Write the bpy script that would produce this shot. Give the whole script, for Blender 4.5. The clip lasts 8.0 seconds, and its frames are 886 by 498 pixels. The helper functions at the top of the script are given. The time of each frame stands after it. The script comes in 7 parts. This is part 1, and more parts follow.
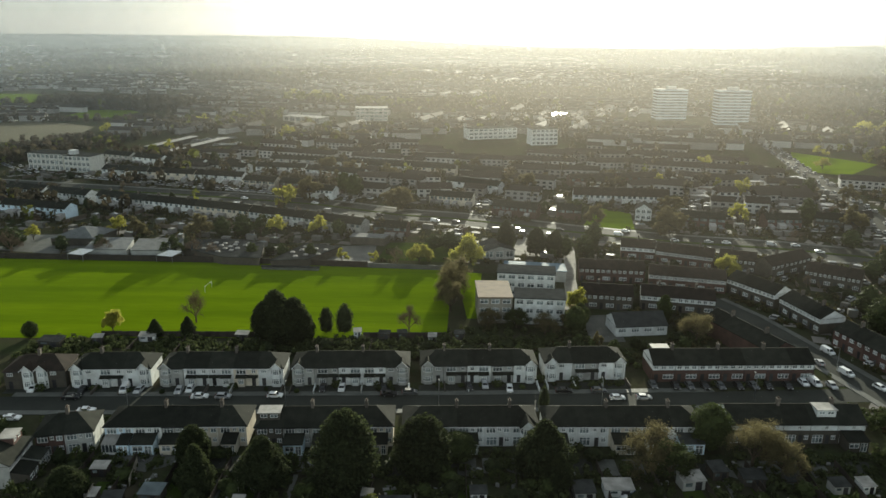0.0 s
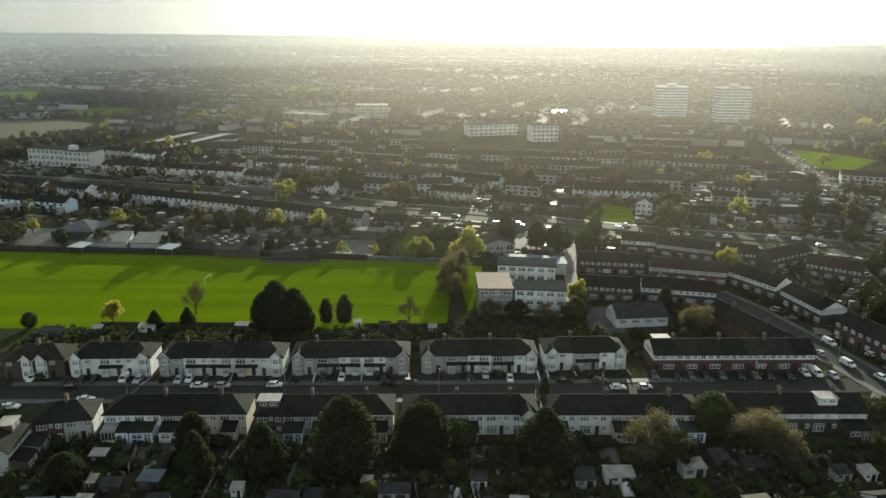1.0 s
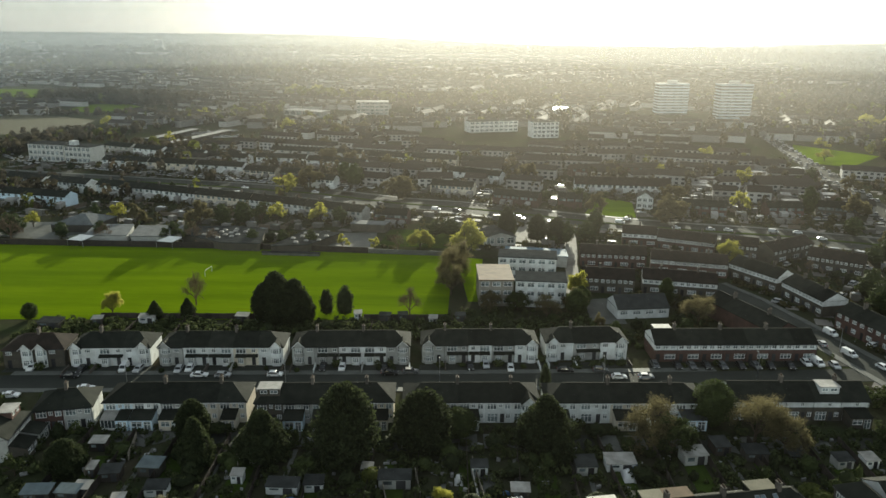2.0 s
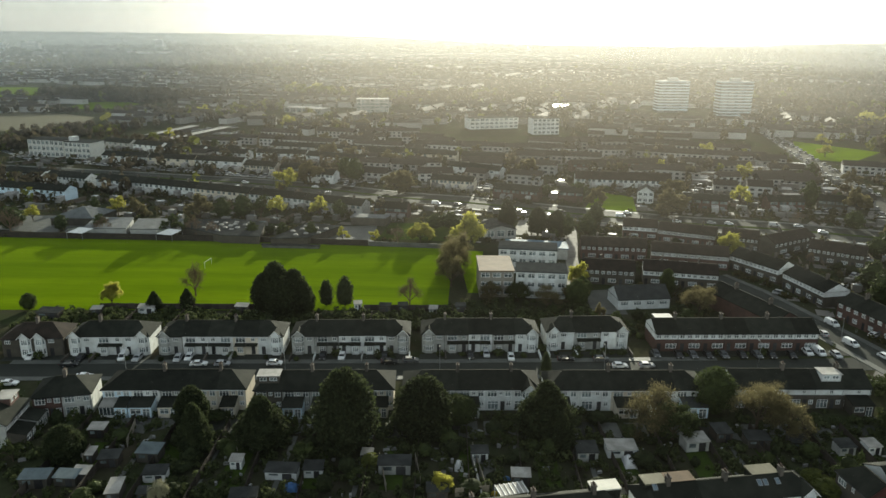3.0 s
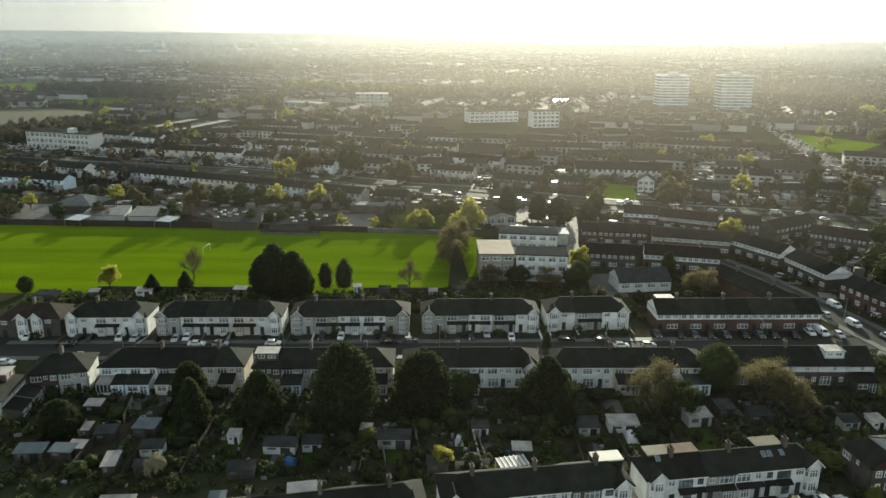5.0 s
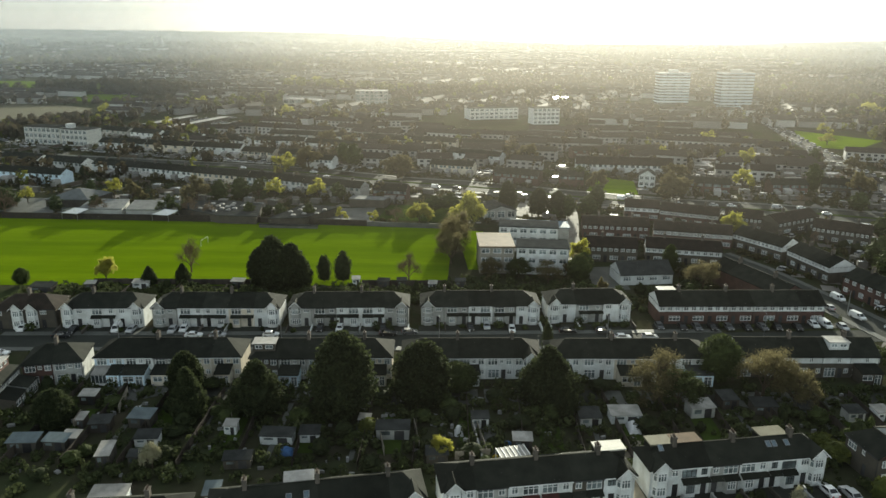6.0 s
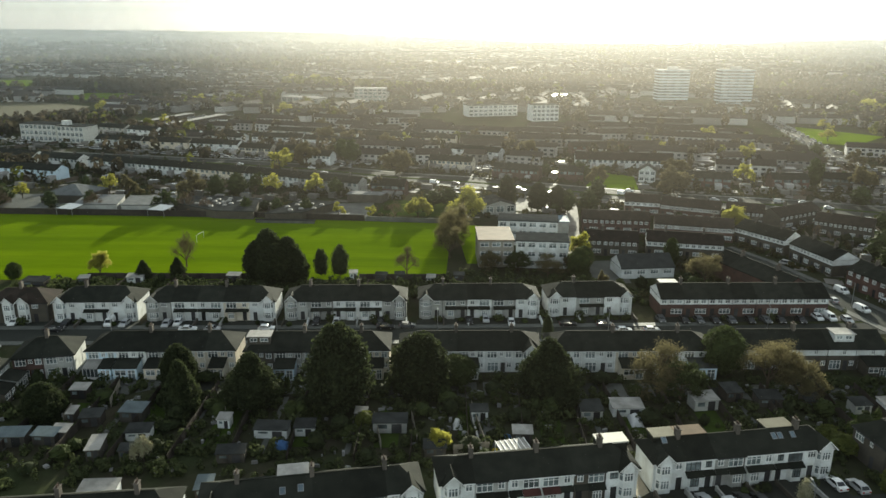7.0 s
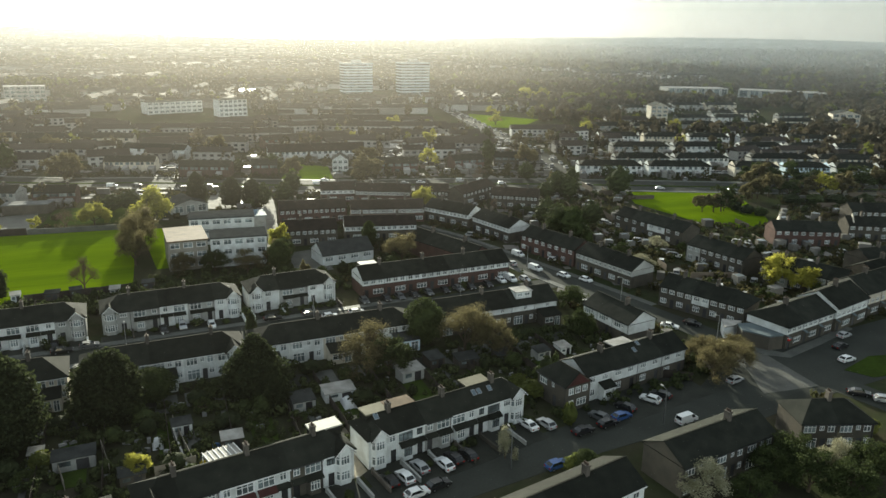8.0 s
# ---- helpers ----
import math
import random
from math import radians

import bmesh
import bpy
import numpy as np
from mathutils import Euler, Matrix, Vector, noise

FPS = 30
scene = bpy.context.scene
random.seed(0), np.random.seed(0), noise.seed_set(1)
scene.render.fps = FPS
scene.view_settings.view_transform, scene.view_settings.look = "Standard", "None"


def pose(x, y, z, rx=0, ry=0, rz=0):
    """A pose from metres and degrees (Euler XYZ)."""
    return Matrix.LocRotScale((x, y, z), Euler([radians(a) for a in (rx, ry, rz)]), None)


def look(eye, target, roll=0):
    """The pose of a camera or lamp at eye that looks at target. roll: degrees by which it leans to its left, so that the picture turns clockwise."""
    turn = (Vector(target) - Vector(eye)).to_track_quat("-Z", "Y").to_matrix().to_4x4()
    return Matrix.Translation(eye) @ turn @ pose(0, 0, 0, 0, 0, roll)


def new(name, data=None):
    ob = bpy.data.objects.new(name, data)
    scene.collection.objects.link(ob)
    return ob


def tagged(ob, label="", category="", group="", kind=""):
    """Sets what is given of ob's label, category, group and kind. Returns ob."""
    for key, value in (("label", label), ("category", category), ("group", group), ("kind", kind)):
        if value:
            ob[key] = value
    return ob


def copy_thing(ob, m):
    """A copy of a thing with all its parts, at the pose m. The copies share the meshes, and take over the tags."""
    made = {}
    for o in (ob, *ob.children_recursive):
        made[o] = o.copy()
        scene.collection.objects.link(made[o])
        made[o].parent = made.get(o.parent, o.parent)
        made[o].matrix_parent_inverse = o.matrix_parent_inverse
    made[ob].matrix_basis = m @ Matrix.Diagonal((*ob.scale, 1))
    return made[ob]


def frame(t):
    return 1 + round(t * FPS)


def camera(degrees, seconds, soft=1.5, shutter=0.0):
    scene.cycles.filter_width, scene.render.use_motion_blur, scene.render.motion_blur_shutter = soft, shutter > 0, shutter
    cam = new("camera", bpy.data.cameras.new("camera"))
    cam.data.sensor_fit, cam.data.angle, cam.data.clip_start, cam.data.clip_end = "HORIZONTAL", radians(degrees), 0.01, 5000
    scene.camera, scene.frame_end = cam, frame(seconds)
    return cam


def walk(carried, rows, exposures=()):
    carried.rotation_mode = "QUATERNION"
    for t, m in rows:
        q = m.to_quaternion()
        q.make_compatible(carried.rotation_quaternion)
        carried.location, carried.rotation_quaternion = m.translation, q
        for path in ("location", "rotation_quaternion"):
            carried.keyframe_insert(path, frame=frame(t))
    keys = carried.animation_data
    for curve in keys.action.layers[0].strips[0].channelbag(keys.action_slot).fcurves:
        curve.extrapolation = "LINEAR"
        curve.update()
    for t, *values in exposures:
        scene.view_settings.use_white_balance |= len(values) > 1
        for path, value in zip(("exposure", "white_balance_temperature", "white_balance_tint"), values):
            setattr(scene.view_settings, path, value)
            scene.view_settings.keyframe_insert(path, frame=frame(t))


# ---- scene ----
cam = camera(62.7, 8.0)
PATH = [
    (0, (1.124, -0.962, 82.538), (1.118, 0.957, 81.977), 0.5),
    (0.5, (1.114, -1.028, 81.601), (1.108, 0.89, 81.036), 0.5),
    (1, (1.191, -1.207, 80.006), (1.184, 0.712, 79.444), 0.5),
    (1.5, (1.189, -1.348, 78.85), (1.181, 0.571, 78.286), 0.5),
    (3, (1.225, -1.749, 74.728), (1.216, 0.17, 74.165), 0.5),
    (3.5, (1.279, -1.799, 73.573), (1.27, 0.12, 73.009), 0.4),
    (4, (1.194, -1.951, 72.377), (1.185, -0.032, 71.812), 0.4),
    (4.5, (1.289, -1.97, 71.019), (1.28, -0.051, 70.455), 0.4),
    (6, (1.303, -0.614, 67.163), (1.295, 1.305, 66.598), 0.5),
    (6.5, (1.352, 0.358, 65.896), (1.344, 2.276, 65.33), 0.5),
    (7, (1.546, 1.44, 64.693), (1.54, 3.358, 64.128), 0.4),
    (7.5, (2.38, 2.608, 63.347), (2.647, 4.509, 62.783), 0.8),
    (8, (4.274, 4.189, 62.066), (5.04, 5.948, 61.501), 1.0),
]
walk(cam, [(t, look(eye, target, roll)) for t, eye, target, roll in PATH], exposures=[(0.0, 1.48, 6500, 0), (1.5, 1.55, 6500, 0), (4.0, 1.67, 6500, 0), (6.5, 1.74, 6500, 0), (8.0, 1.81, 6500, 0)])

# ---- world, sun, exposure ----
SUN_AZ, SUN_EL = 8.5, 10.5            # degrees right of +y, degrees up
world = bpy.data.worlds.new("evening_sky")
scene.world = world
world.use_nodes = True
wn = world.node_tree.nodes
sky = wn.new("ShaderNodeTexSky")
sky.sky_type = "NISHITA"
sky.sun_disc = False
sky.sun_elevation, sky.sun_rotation = radians(SUN_EL), radians(SUN_AZ)
sky.air_density, sky.dust_density, sky.ozone_density = 1.0, 1.0, 1.0
wn["Background"].inputs["Strength"].default_value = 0.091
pale = wn.new("ShaderNodeHueSaturation")      # a milky sky
pale.inputs["Saturation"].default_value = 0.34
world.node_tree.links.new(sky.outputs[0], pale.inputs["Color"])
world.node_tree.links.new(pale.outputs[0], wn["Background"].inputs["Color"])
sun = new("sun", bpy.data.lights.new("sun", "SUN"))
sun.data.energy, sun.data.angle, sun.data.color = 5.0, radians(0.6), (1.0, 0.93, 0.78)
sx, sy = math.sin(radians(SUN_AZ)), math.cos(radians(SUN_AZ))
sun.matrix_world = look((sx * 900, sy * 900, 900 * math.tan(radians(SUN_EL))), (0, 0, 0))

# ---- materials ----


def mat(name, a, b=None, rough=0.8, scale=0.5, fine=6.0, bump=0.15, metal=0.0, spec=0.08, rand=0.12, through_light=0.0):
    """A surface with colour a stained towards b at two scales, a fine bump and a small change from piece to piece."""
    b = b or tuple(c * 0.72 for c in a)
    m = bpy.data.materials.new(name)
    m.use_nodes = True
    n, l = m.node_tree.nodes, m.node_tree.links
    p = n["Principled BSDF"]
    geo = n.new("ShaderNodeNewGeometry")
    n1, n2 = n.new("ShaderNodeTexNoise"), n.new("ShaderNodeTexNoise")
    for t, s in ((n1, scale), (n2, fine)):
        t.inputs["Scale"].default_value, t.inputs["Detail"].default_value = s, 4.0
        l.new(geo.outputs["Position"], t.inputs["Vector"])
    ramp = n.new("ShaderNodeMapRange")
    ramp.inputs[1].default_value, ramp.inputs[2].default_value = 0.35, 0.68
    l.new(n1.outputs["Fac"], ramp.inputs[0])
    mx = n.new("ShaderNodeMix")
    mx.data_type = "RGBA"
    mx.inputs[6].default_value, mx.inputs[7].default_value = (*a, 1), (*b, 1)
    l.new(ramp.outputs[0], mx.inputs[0])
    info = n.new("ShaderNodeObjectInfo")
    val = n.new("ShaderNodeMath")
    val.operation = "MULTIPLY_ADD"
    val.inputs[1].default_value, val.inputs[2].default_value = rand * 2, 1 - rand
    l.new(info.outputs["Random"], val.inputs[0])
    val2 = n.new("ShaderNodeMath")
    val2.operation = "MULTIPLY_ADD"
    val2.inputs[1].default_value, val2.inputs[2].default_value = 0.5, 0.75
    l.new(n2.outputs["Fac"], val2.inputs[0])
    val3 = n.new("ShaderNodeMath")
    val3.operation = "MULTIPLY"
    l.new(val.outputs[0], val3.inputs[0]), l.new(val2.outputs[0], val3.inputs[1])
    hsv = n.new("ShaderNodeHueSaturation")
    l.new(mx.outputs[2], hsv.inputs["Color"]), l.new(val3.outputs[0], hsv.inputs["Value"])
    l.new(hsv.outputs[0], p.inputs["Base Color"])
    p.inputs["Roughness"].default_value, p.inputs["Metallic"].default_value = rough, metal
    p.inputs["Specular IOR Level"].default_value = spec
    if bump:
        bp = n.new("ShaderNodeBump")
        bp.inputs["Strength"].default_value, bp.inputs["Distance"].default_value = bump, 0.05
        l.new(n2.outputs["Fac"], bp.inputs["Height"]), l.new(bp.outputs[0], p.inputs["Normal"])
    if through_light:
        tr, add = n.new("ShaderNodeBsdfTranslucent"), n.new("ShaderNodeMixShader")
        add.inputs[0].default_value = through_light
        l.new(hsv.outputs[0], tr.inputs["Color"])
        l.new(p.outputs[0], add.inputs[1]), l.new(tr.outputs[0], add.inputs[2])
        l.new(add.outputs[0], n["Material Output"].inputs["Surface"])
    return m


WHITE = mat("white_render", (0.7, 0.725, 0.725), (0.52, 0.53, 0.515), 0.85)
CREAM = mat("cream_render", (0.62, 0.57, 0.47), (0.5, 0.45, 0.37), 0.85)
GREYR = mat("grey_pebbledash", (0.39, 0.395, 0.375), (0.29, 0.29, 0.275), 0.9)
BLUEW = mat("pale_blue_render", (0.66, 0.8, 0.9), (0.56, 0.68, 0.77), 0.85)
BRICK = mat("red_brick", (0.105, 0.064, 0.054), (0.078, 0.052, 0.045), 0.9, fine=14)
BROWN = mat("brown_brick", (0.088, 0.079, 0.064), (0.067, 0.061, 0.052), 0.9, fine=14)
BEIGE = mat("buff_brick", (0.24, 0.222, 0.19), (0.19, 0.176, 0.15), 0.9, fine=14)
TILE = mat("brown_roof_tile", (0.025, 0.0265, 0.0215), (0.016, 0.0175, 0.0145), 0.85, spec=0.04, rand=0.25, fine=9, bump=0.4)
TILER = mat("red_roof_tile", (0.042, 0.033, 0.027), (0.028, 0.024, 0.02), 0.85, spec=0.04, fine=9, bump=0.4)
SLATE = mat("grey_slate", (0.055, 0.058, 0.057), (0.04, 0.042, 0.042), 0.95, spec=0.0, fine=9, bump=0.4)
FELT = mat("pale_roof_felt", (0.33, 0.32, 0.3), (0.2, 0.195, 0.18), 0.6)
FELTW = mat("white_roof_felt", (0.6, 0.58, 0.5), (0.5, 0.48, 0.42), 0.6)
FELTD = mat("grey_roof_felt", (0.05, 0.052, 0.051), (0.03, 0.032, 0.031), 0.95, spec=0.0)
KHAKI = mat("khaki_roof_felt", (0.165, 0.155, 0.11), (0.12, 0.112, 0.08), 0.75)
BLUEF = mat("blue_grey_felt", (0.13, 0.16, 0.17), (0.09, 0.11, 0.12), 0.7)
TAN = mat("tan_roof_tile", (0.15, 0.105, 0.068), (0.11, 0.079, 0.052), 0.8)
UPVC = mat("white_plastic", (0.8, 0.8, 0.79), (0.7, 0.7, 0.68), 0.4, bump=0, rand=0.05)
GLASS = mat("window_glass", (0.2, 0.235, 0.24), (0.05, 0.062, 0.066), 0.12, bump=0, spec=0.6, rand=0.5)
DARKP = mat("dark_paint", (0.05, 0.05, 0.052), None, 0.5, rand=0.5)
POT = mat("clay_pot", (0.1, 0.075, 0.06), None, 0.9)
ASPHALT = mat("asphalt", (0.048, 0.051, 0.045), (0.036, 0.039, 0.034), 0.8, spec=0.04, scale=0.12, fine=3)
PAVE = mat("concrete_paving", (0.115, 0.118, 0.107), (0.08, 0.083, 0.077), 0.7, spec=0.12, scale=0.3, fine=2)
DRIVE = mat("driveway_paving", (0.043, 0.045, 0.038), (0.029, 0.031, 0.026), 0.85, scale=0.22, fine=2)
EARTH = mat("garden_ground", (0.034, 0.042, 0.02), (0.046, 0.041, 0.029), 0.95, spec=0.0, scale=0.09, fine=0.7, bump=0.3)
GRASS = mat("field_grass", (0.115, 0.172, 0.005), (0.077, 0.125, 0.004), 0.95, spec=0.0, scale=0.07, fine=0.8, bump=0.2)


def streaks(m, sx, sy):
    """Draws the large stains of a material out into bands."""
    n, l = m.node_tree.nodes, m.node_tree.links
    geo = [q for q in n if q.bl_idname == "ShaderNodeNewGeometry"][0]
    mp = n.new("ShaderNodeMapping")
    mp.inputs["Scale"].default_value = (sx, sy, 1)
    l.new(geo.outputs["Position"], mp.inputs["Vector"])
    for t in [q for q in n if q.bl_idname == "ShaderNodeTexNoise"]:
        l.new(mp.outputs[0], t.inputs["Vector"])


streaks(GRASS, 0.14, 1.7)
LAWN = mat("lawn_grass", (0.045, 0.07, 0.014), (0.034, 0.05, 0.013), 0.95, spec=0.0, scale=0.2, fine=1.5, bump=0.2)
FENCE = mat("fence_wood", (0.07, 0.058, 0.048), (0.046, 0.04, 0.035), 0.9, fine=8, rand=0.3)
BARK = mat("bark", (0.09, 0.07, 0.05), (0.06, 0.045, 0.035), 0.95, fine=10)
TWIG = mat("bare_twigs", (0.16, 0.115, 0.075), (0.11, 0.08, 0.055), 0.95, fine=3, bump=0)
CONIF = mat("conifer_leaves", (0.042, 0.051, 0.022), (0.026, 0.034, 0.016), 0.85, scale=0.8, fine=4, bump=0, through_light=0.4)
LEAF = mat("spring_leaves", (0.4, 0.385, 0.075), (0.25, 0.24, 0.055), 0.75, scale=0.8, fine=4, bump=0, through_light=0.65)
LIME = mat("lime_leaves", (0.13, 0.145, 0.036), (0.085, 0.1, 0.03), 0.8, scale=0.8, fine=4, bump=0, through_light=0.5)
LEAFG = mat("green_leaves", (0.056, 0.071, 0.023), (0.038, 0.05, 0.019), 0.8, scale=0.8, fine=4, bump=0, through_light=0.3)
LEAFB = mat("brown_buds", (0.155, 0.132, 0.068), (0.11, 0.098, 0.05), 0.85, scale=0.8, fine=4, bump=0, through_light=0.55)
BLOSSOM = mat("white_blossom", (0.38, 0.36, 0.25), (0.24, 0.235, 0.14), 0.85, scale=0.8, fine=4, bump=0, through_light=0.3)
METAL = mat("grey_metal", (0.35, 0.36, 0.37), None, 0.4, metal=0.8)
RUBBER = mat("tyre_rubber", (0.02, 0.02, 0.02), None, 0.8)

# ---- mesh helpers ----


class Shape:
    """Collects corners and faces of one mesh; tf is applied to all that is added."""

    def __init__(self, tf=None):
        self.v, self.f, self.tf = [], [], tf

    def poly(self, *pts):
        k = len(self.v)
        self.v += [tuple(self.tf @ Vector(p)) if self.tf else tuple(p) for p in pts]
        self.f.append(tuple(range(k, k + len(pts))))

    def box(self, x0, x1, y0, y1, z0, z1):
        a, b, c, d = (x0, y0), (x1, y0), (x1, y1), (x0, y1)
        self.prism([a, b, c, d], z0, z1)

    def prism(self, ring, z0, z1, shrink=1.0):
        """An upright prism over a ring of (x, y), counterclockwise; its top may be drawn in."""
        cx, cy = sum(p[0] for p in ring) / len(ring), sum(p[1] for p in ring) / len(ring)
        lo = [(x, y, z0) for x, y in ring]
        hi = [(cx + (x - cx) * shrink, cy + (y - cy) * shrink, z1) for x, y in ring]
        self.poly(*hi), self.poly(*lo[::-1])
        for i in range(len(ring)):
            j = (i + 1) % len(ring)
            self.poly(lo[i], lo[j], hi[j], hi[i])

    def tube(self, p, q, r0, r1, n=6):
        p, q = Vector(p), Vector(q)
        u = (q - p).orthogonal().normalized()
        w = (q - p).normalized().cross(u)
        ring = [(math.cos(6.2832 * i / n), math.sin(6.2832 * i / n)) for i in range(n)]
        lo = [p + (u * c + w * s) * r0 for c, s in ring]
        hi = [q + (u * c + w * s) * r1 for c, s in ring]
        for i in range(n):
            self.poly(lo[i], lo[(i + 1) % n], hi[(i + 1) % n], hi[i])
        self.poly(*hi), self.poly(*lo[::-1])

    def extrude_y(self, prof, y0, y1):
        """Closed profile of (x, z), seen from -y counterclockwise, drawn from y0 to y1."""
        self.poly(*[(x, y0, z) for x, z in prof]), self.poly(*[(x, y1, z) for x, z in prof[::-1]])
        for i in range(len(prof)):
            (a, b), (c, d) = prof[i], prof[(i + 1) % len(prof)]
            self.poly((c, y0, d), (a, y0, b), (a, y1, b), (c, y1, d))

    def extrude_x(self, prof, x0, x1):
        """Closed profile of (y, z), seen from +x counterclockwise, drawn from x0 to x1."""
        self.poly(*[(x1, y, z) for y, z in prof]), self.poly(*[(x0, y, z) for y, z in prof[::-1]])
        for i in range(len(prof)):
            (a, b), (c, d) = prof[i], prof[(i + 1) % len(prof)]
            self.poly((x1, c, d), (x1, a, b), (x0, a, b), (x0, c, d))

    def lattice(self, us, zs, y0, y1):
        """A flat frame in one piece: bars between the odd gaps of us and zs, with open lights in the even ones."""
        seen = {}

        def at(x, y, z):
            k = (round(x, 4), y, round(z, 4))
            if k not in seen:
                seen[k] = len(self.v)
                self.v.append((x, y, z))
            return seen[k]
        solid = lambda i, j: 0 <= i < len(us) - 1 and 0 <= j < len(zs) - 1 and not (i % 2 and j % 2)
        for i in range(len(us) - 1):
            for j in range(len(zs) - 1):
                if not solid(i, j):
                    continue
                a, b, c, d = us[i], us[i + 1], zs[j], zs[j + 1]
                self.f.append((at(a, y0, c), at(b, y0, c), at(b, y0, d), at(a, y0, d)))
                self.f.append((at(b, y1, c), at(a, y1, c), at(a, y1, d), at(b, y1, d)))
                for open_, p, q in ((not solid(i - 1, j), (a, d), (a, c)), (not solid(i + 1, j), (b, c), (b, d)), (not solid(i, j - 1), (a, c), (b, c)), (not solid(i, j + 1), (b, d), (a, d))):
                    if open_:
                        self.f.append((at(p[0], y0, p[1]), at(p[0], y1, p[1]), at(q[0], y1, q[1]), at(q[0], y0, q[1])))

    def mesh(self, name, material, smooth=False):
        me = bpy.data.meshes.new(name)
        me.from_pydata(self.v, [], self.f)
        me.materials.append(material)
        if smooth:
            me.shade_smooth()
        return me


def part(name, shape, material, parent=None, label="", tf=None, smooth=False):
    """Links a Shape (or a ready mesh) as one mesh object under its thing."""
    me = shape.mesh(name, material, smooth) if isinstance(shape, Shape) else shape
    ob = new(name, me)
    ob.parent = parent
    if tf is not None:
        ob.matrix_basis = tf
    return tagged(ob, label) if label else ob


def shift(x, y, z=0.0, rz=0.0):
    return pose(x, y, z, 0, 0, rz)


def wall_face(s, o, u, length, z0, z1, holes, n, deep=0.14):
    """One upright wall face from o along u, with openings (u0, u1, z0, z1) and their reveals."""
    us = sorted({0.0, length, *(h[0] for h in holes), *(h[1] for h in holes)})
    zs = sorted({z0, z1, *(min(max(q, z0), z1) for h in holes for q in h[2:4])})
    at = lambda a, z, d=0.0: (o[0] + u[0] * a - n[0] * d, o[1] + u[1] * a - n[1] * d, z)
    for a, b in zip(us, us[1:]):
        for c, d in zip(zs, zs[1:]):
            ma, mc = (a + b) / 2, (c + d) / 2
            if not any(h[0] < ma < h[1] and h[2] < mc < h[3] for h in holes):
                s.poly(at(a, c), at(b, c), at(b, d), at(a, d))
    for a, b, c, d in holes:
        if c < z0 - 0.01 or d > z1 + 0.01:
            continue
        s.poly(at(a, c), at(a, c, deep), at(b, c, deep), at(b, c))
        s.poly(at(a, d), at(b, d), at(b, d, deep), at(a, d, deep))
        s.poly(at(a, c), at(a, d), at(a, d, deep), at(a, c, deep))
        s.poly(at(b, c), at(b, c, deep), at(b, d, deep), at(b, d))


WINDOWS = {}


def window(parent, tf, x, z, w, h, lights=2, frame_mat=None, plain=False):
    """A framed window whose lower left outer corner is at x, z of the wall plane tf; it sits in its opening."""
    key = (round(w, 2), round(h, 2), lights, frame_mat, plain)
    if key not in WINDOWS:
        s, t = Shape(), 0.1
        us = [0.0]
        for k in range(lights):
            a, b = t + (w - t) * k / lights, (w - t) * (k + 1) / lights
            us += [a, b]
        us += [w]
        zs = [0.0, t] + ([h * 0.66, h * 0.66 + t * 0.8] if h > 0.9 else []) + [h - t, h]
        s.lattice(us, zs, 0.05, 0.12)
        g = Shape()
        g.box(0.01, w - 0.01, 0.09, 0.13, 0.01, h - 0.01)
        if plain:
            me = s.mesh("window", frame_mat or UPVC)
            bm = bmesh.new()
            bm.from_mesh(me)
            vs = [bm.verts.new(p) for p in ((0.01, 0.09, 0.01), (w - 0.01, 0.09, 0.01), (w - 0.01, 0.09, h - 0.01), (0.01, 0.09, h - 0.01))]
            bm.faces.new(vs).material_index = 1
            bm.to_mesh(me)
            bm.free()
            me.materials.append(GLASS)
            WINDOWS[key] = (me, None)
        else:
            WINDOWS[key] = (s.mesh("window", frame_mat or UPVC), g.mesh("pane", GLASS))
    fr, gl = WINDOWS[key]
    ob = part("window", fr, None, parent, tf=tf @ shift(x, 0, z))
    if gl:
        part("pane", gl, None, ob)
    return ob

# ---- houses ----


def roof_shape(w, D, eave, ridge, left, right, over=0.35):
    """Two slopes over a house of width w, with gables (g), hips (h) or party walls (p) at its ends."""
    s, t = Shape(), 0.16
    pitch = (ridge - eave) / (D / 2)
    ze = eave - over * pitch
    xl = {"p": 0.0, "g": -0.15, "h": -over}[left]
    xr = {"p": w, "g": w + 0.15, "h": w + over}[right]
    rl = D / 2 * 0.85 if left == "h" else xl
    rr = w - D / 2 * 0.85 if right == "h" else xr
    f0, f1 = (xl, -over, ze), (xr, -over, ze)
    b0, b1 = (xl, D + over, ze), (xr, D + over, ze)
    a0, a1 = (rl, D / 2, ridge), (rr, D / 2, ridge)
    dn = lambda p: (p[0], p[1], p[2] - t)
    s.poly(f0, f1, a1, a0), s.poly(b1, b0, a0, a1)
    s.poly(dn(f0), f0, a0, dn(a0)), s.poly(f0, dn(f0), dn(f1), f1), s.poly(b1, dn(b1), dn(b0), b0)
    if left == "h":
        s.poly(b0, f0, a0), s.poly(b0, dn(b0), dn(f0), f0)
    elif left == "g":
        s.poly(a0, b0, dn(b0), dn(a0))
    if right == "h":
        s.poly(f1, b1, a1), s.poly(f1, dn(f1), dn(b1), b1)
    elif right == "g":
        s.poly(f1, dn(f1), dn(a1), a1), s.poly(a1, dn(a1), dn(b1), b1)
    s.poly(dn(f1), dn(f0), dn(b0), dn(b1))
    s.box(rl, rr, D / 2 - 0.13, D / 2 + 0.13, ridge - 0.06, ridge + 0.07)
    return s


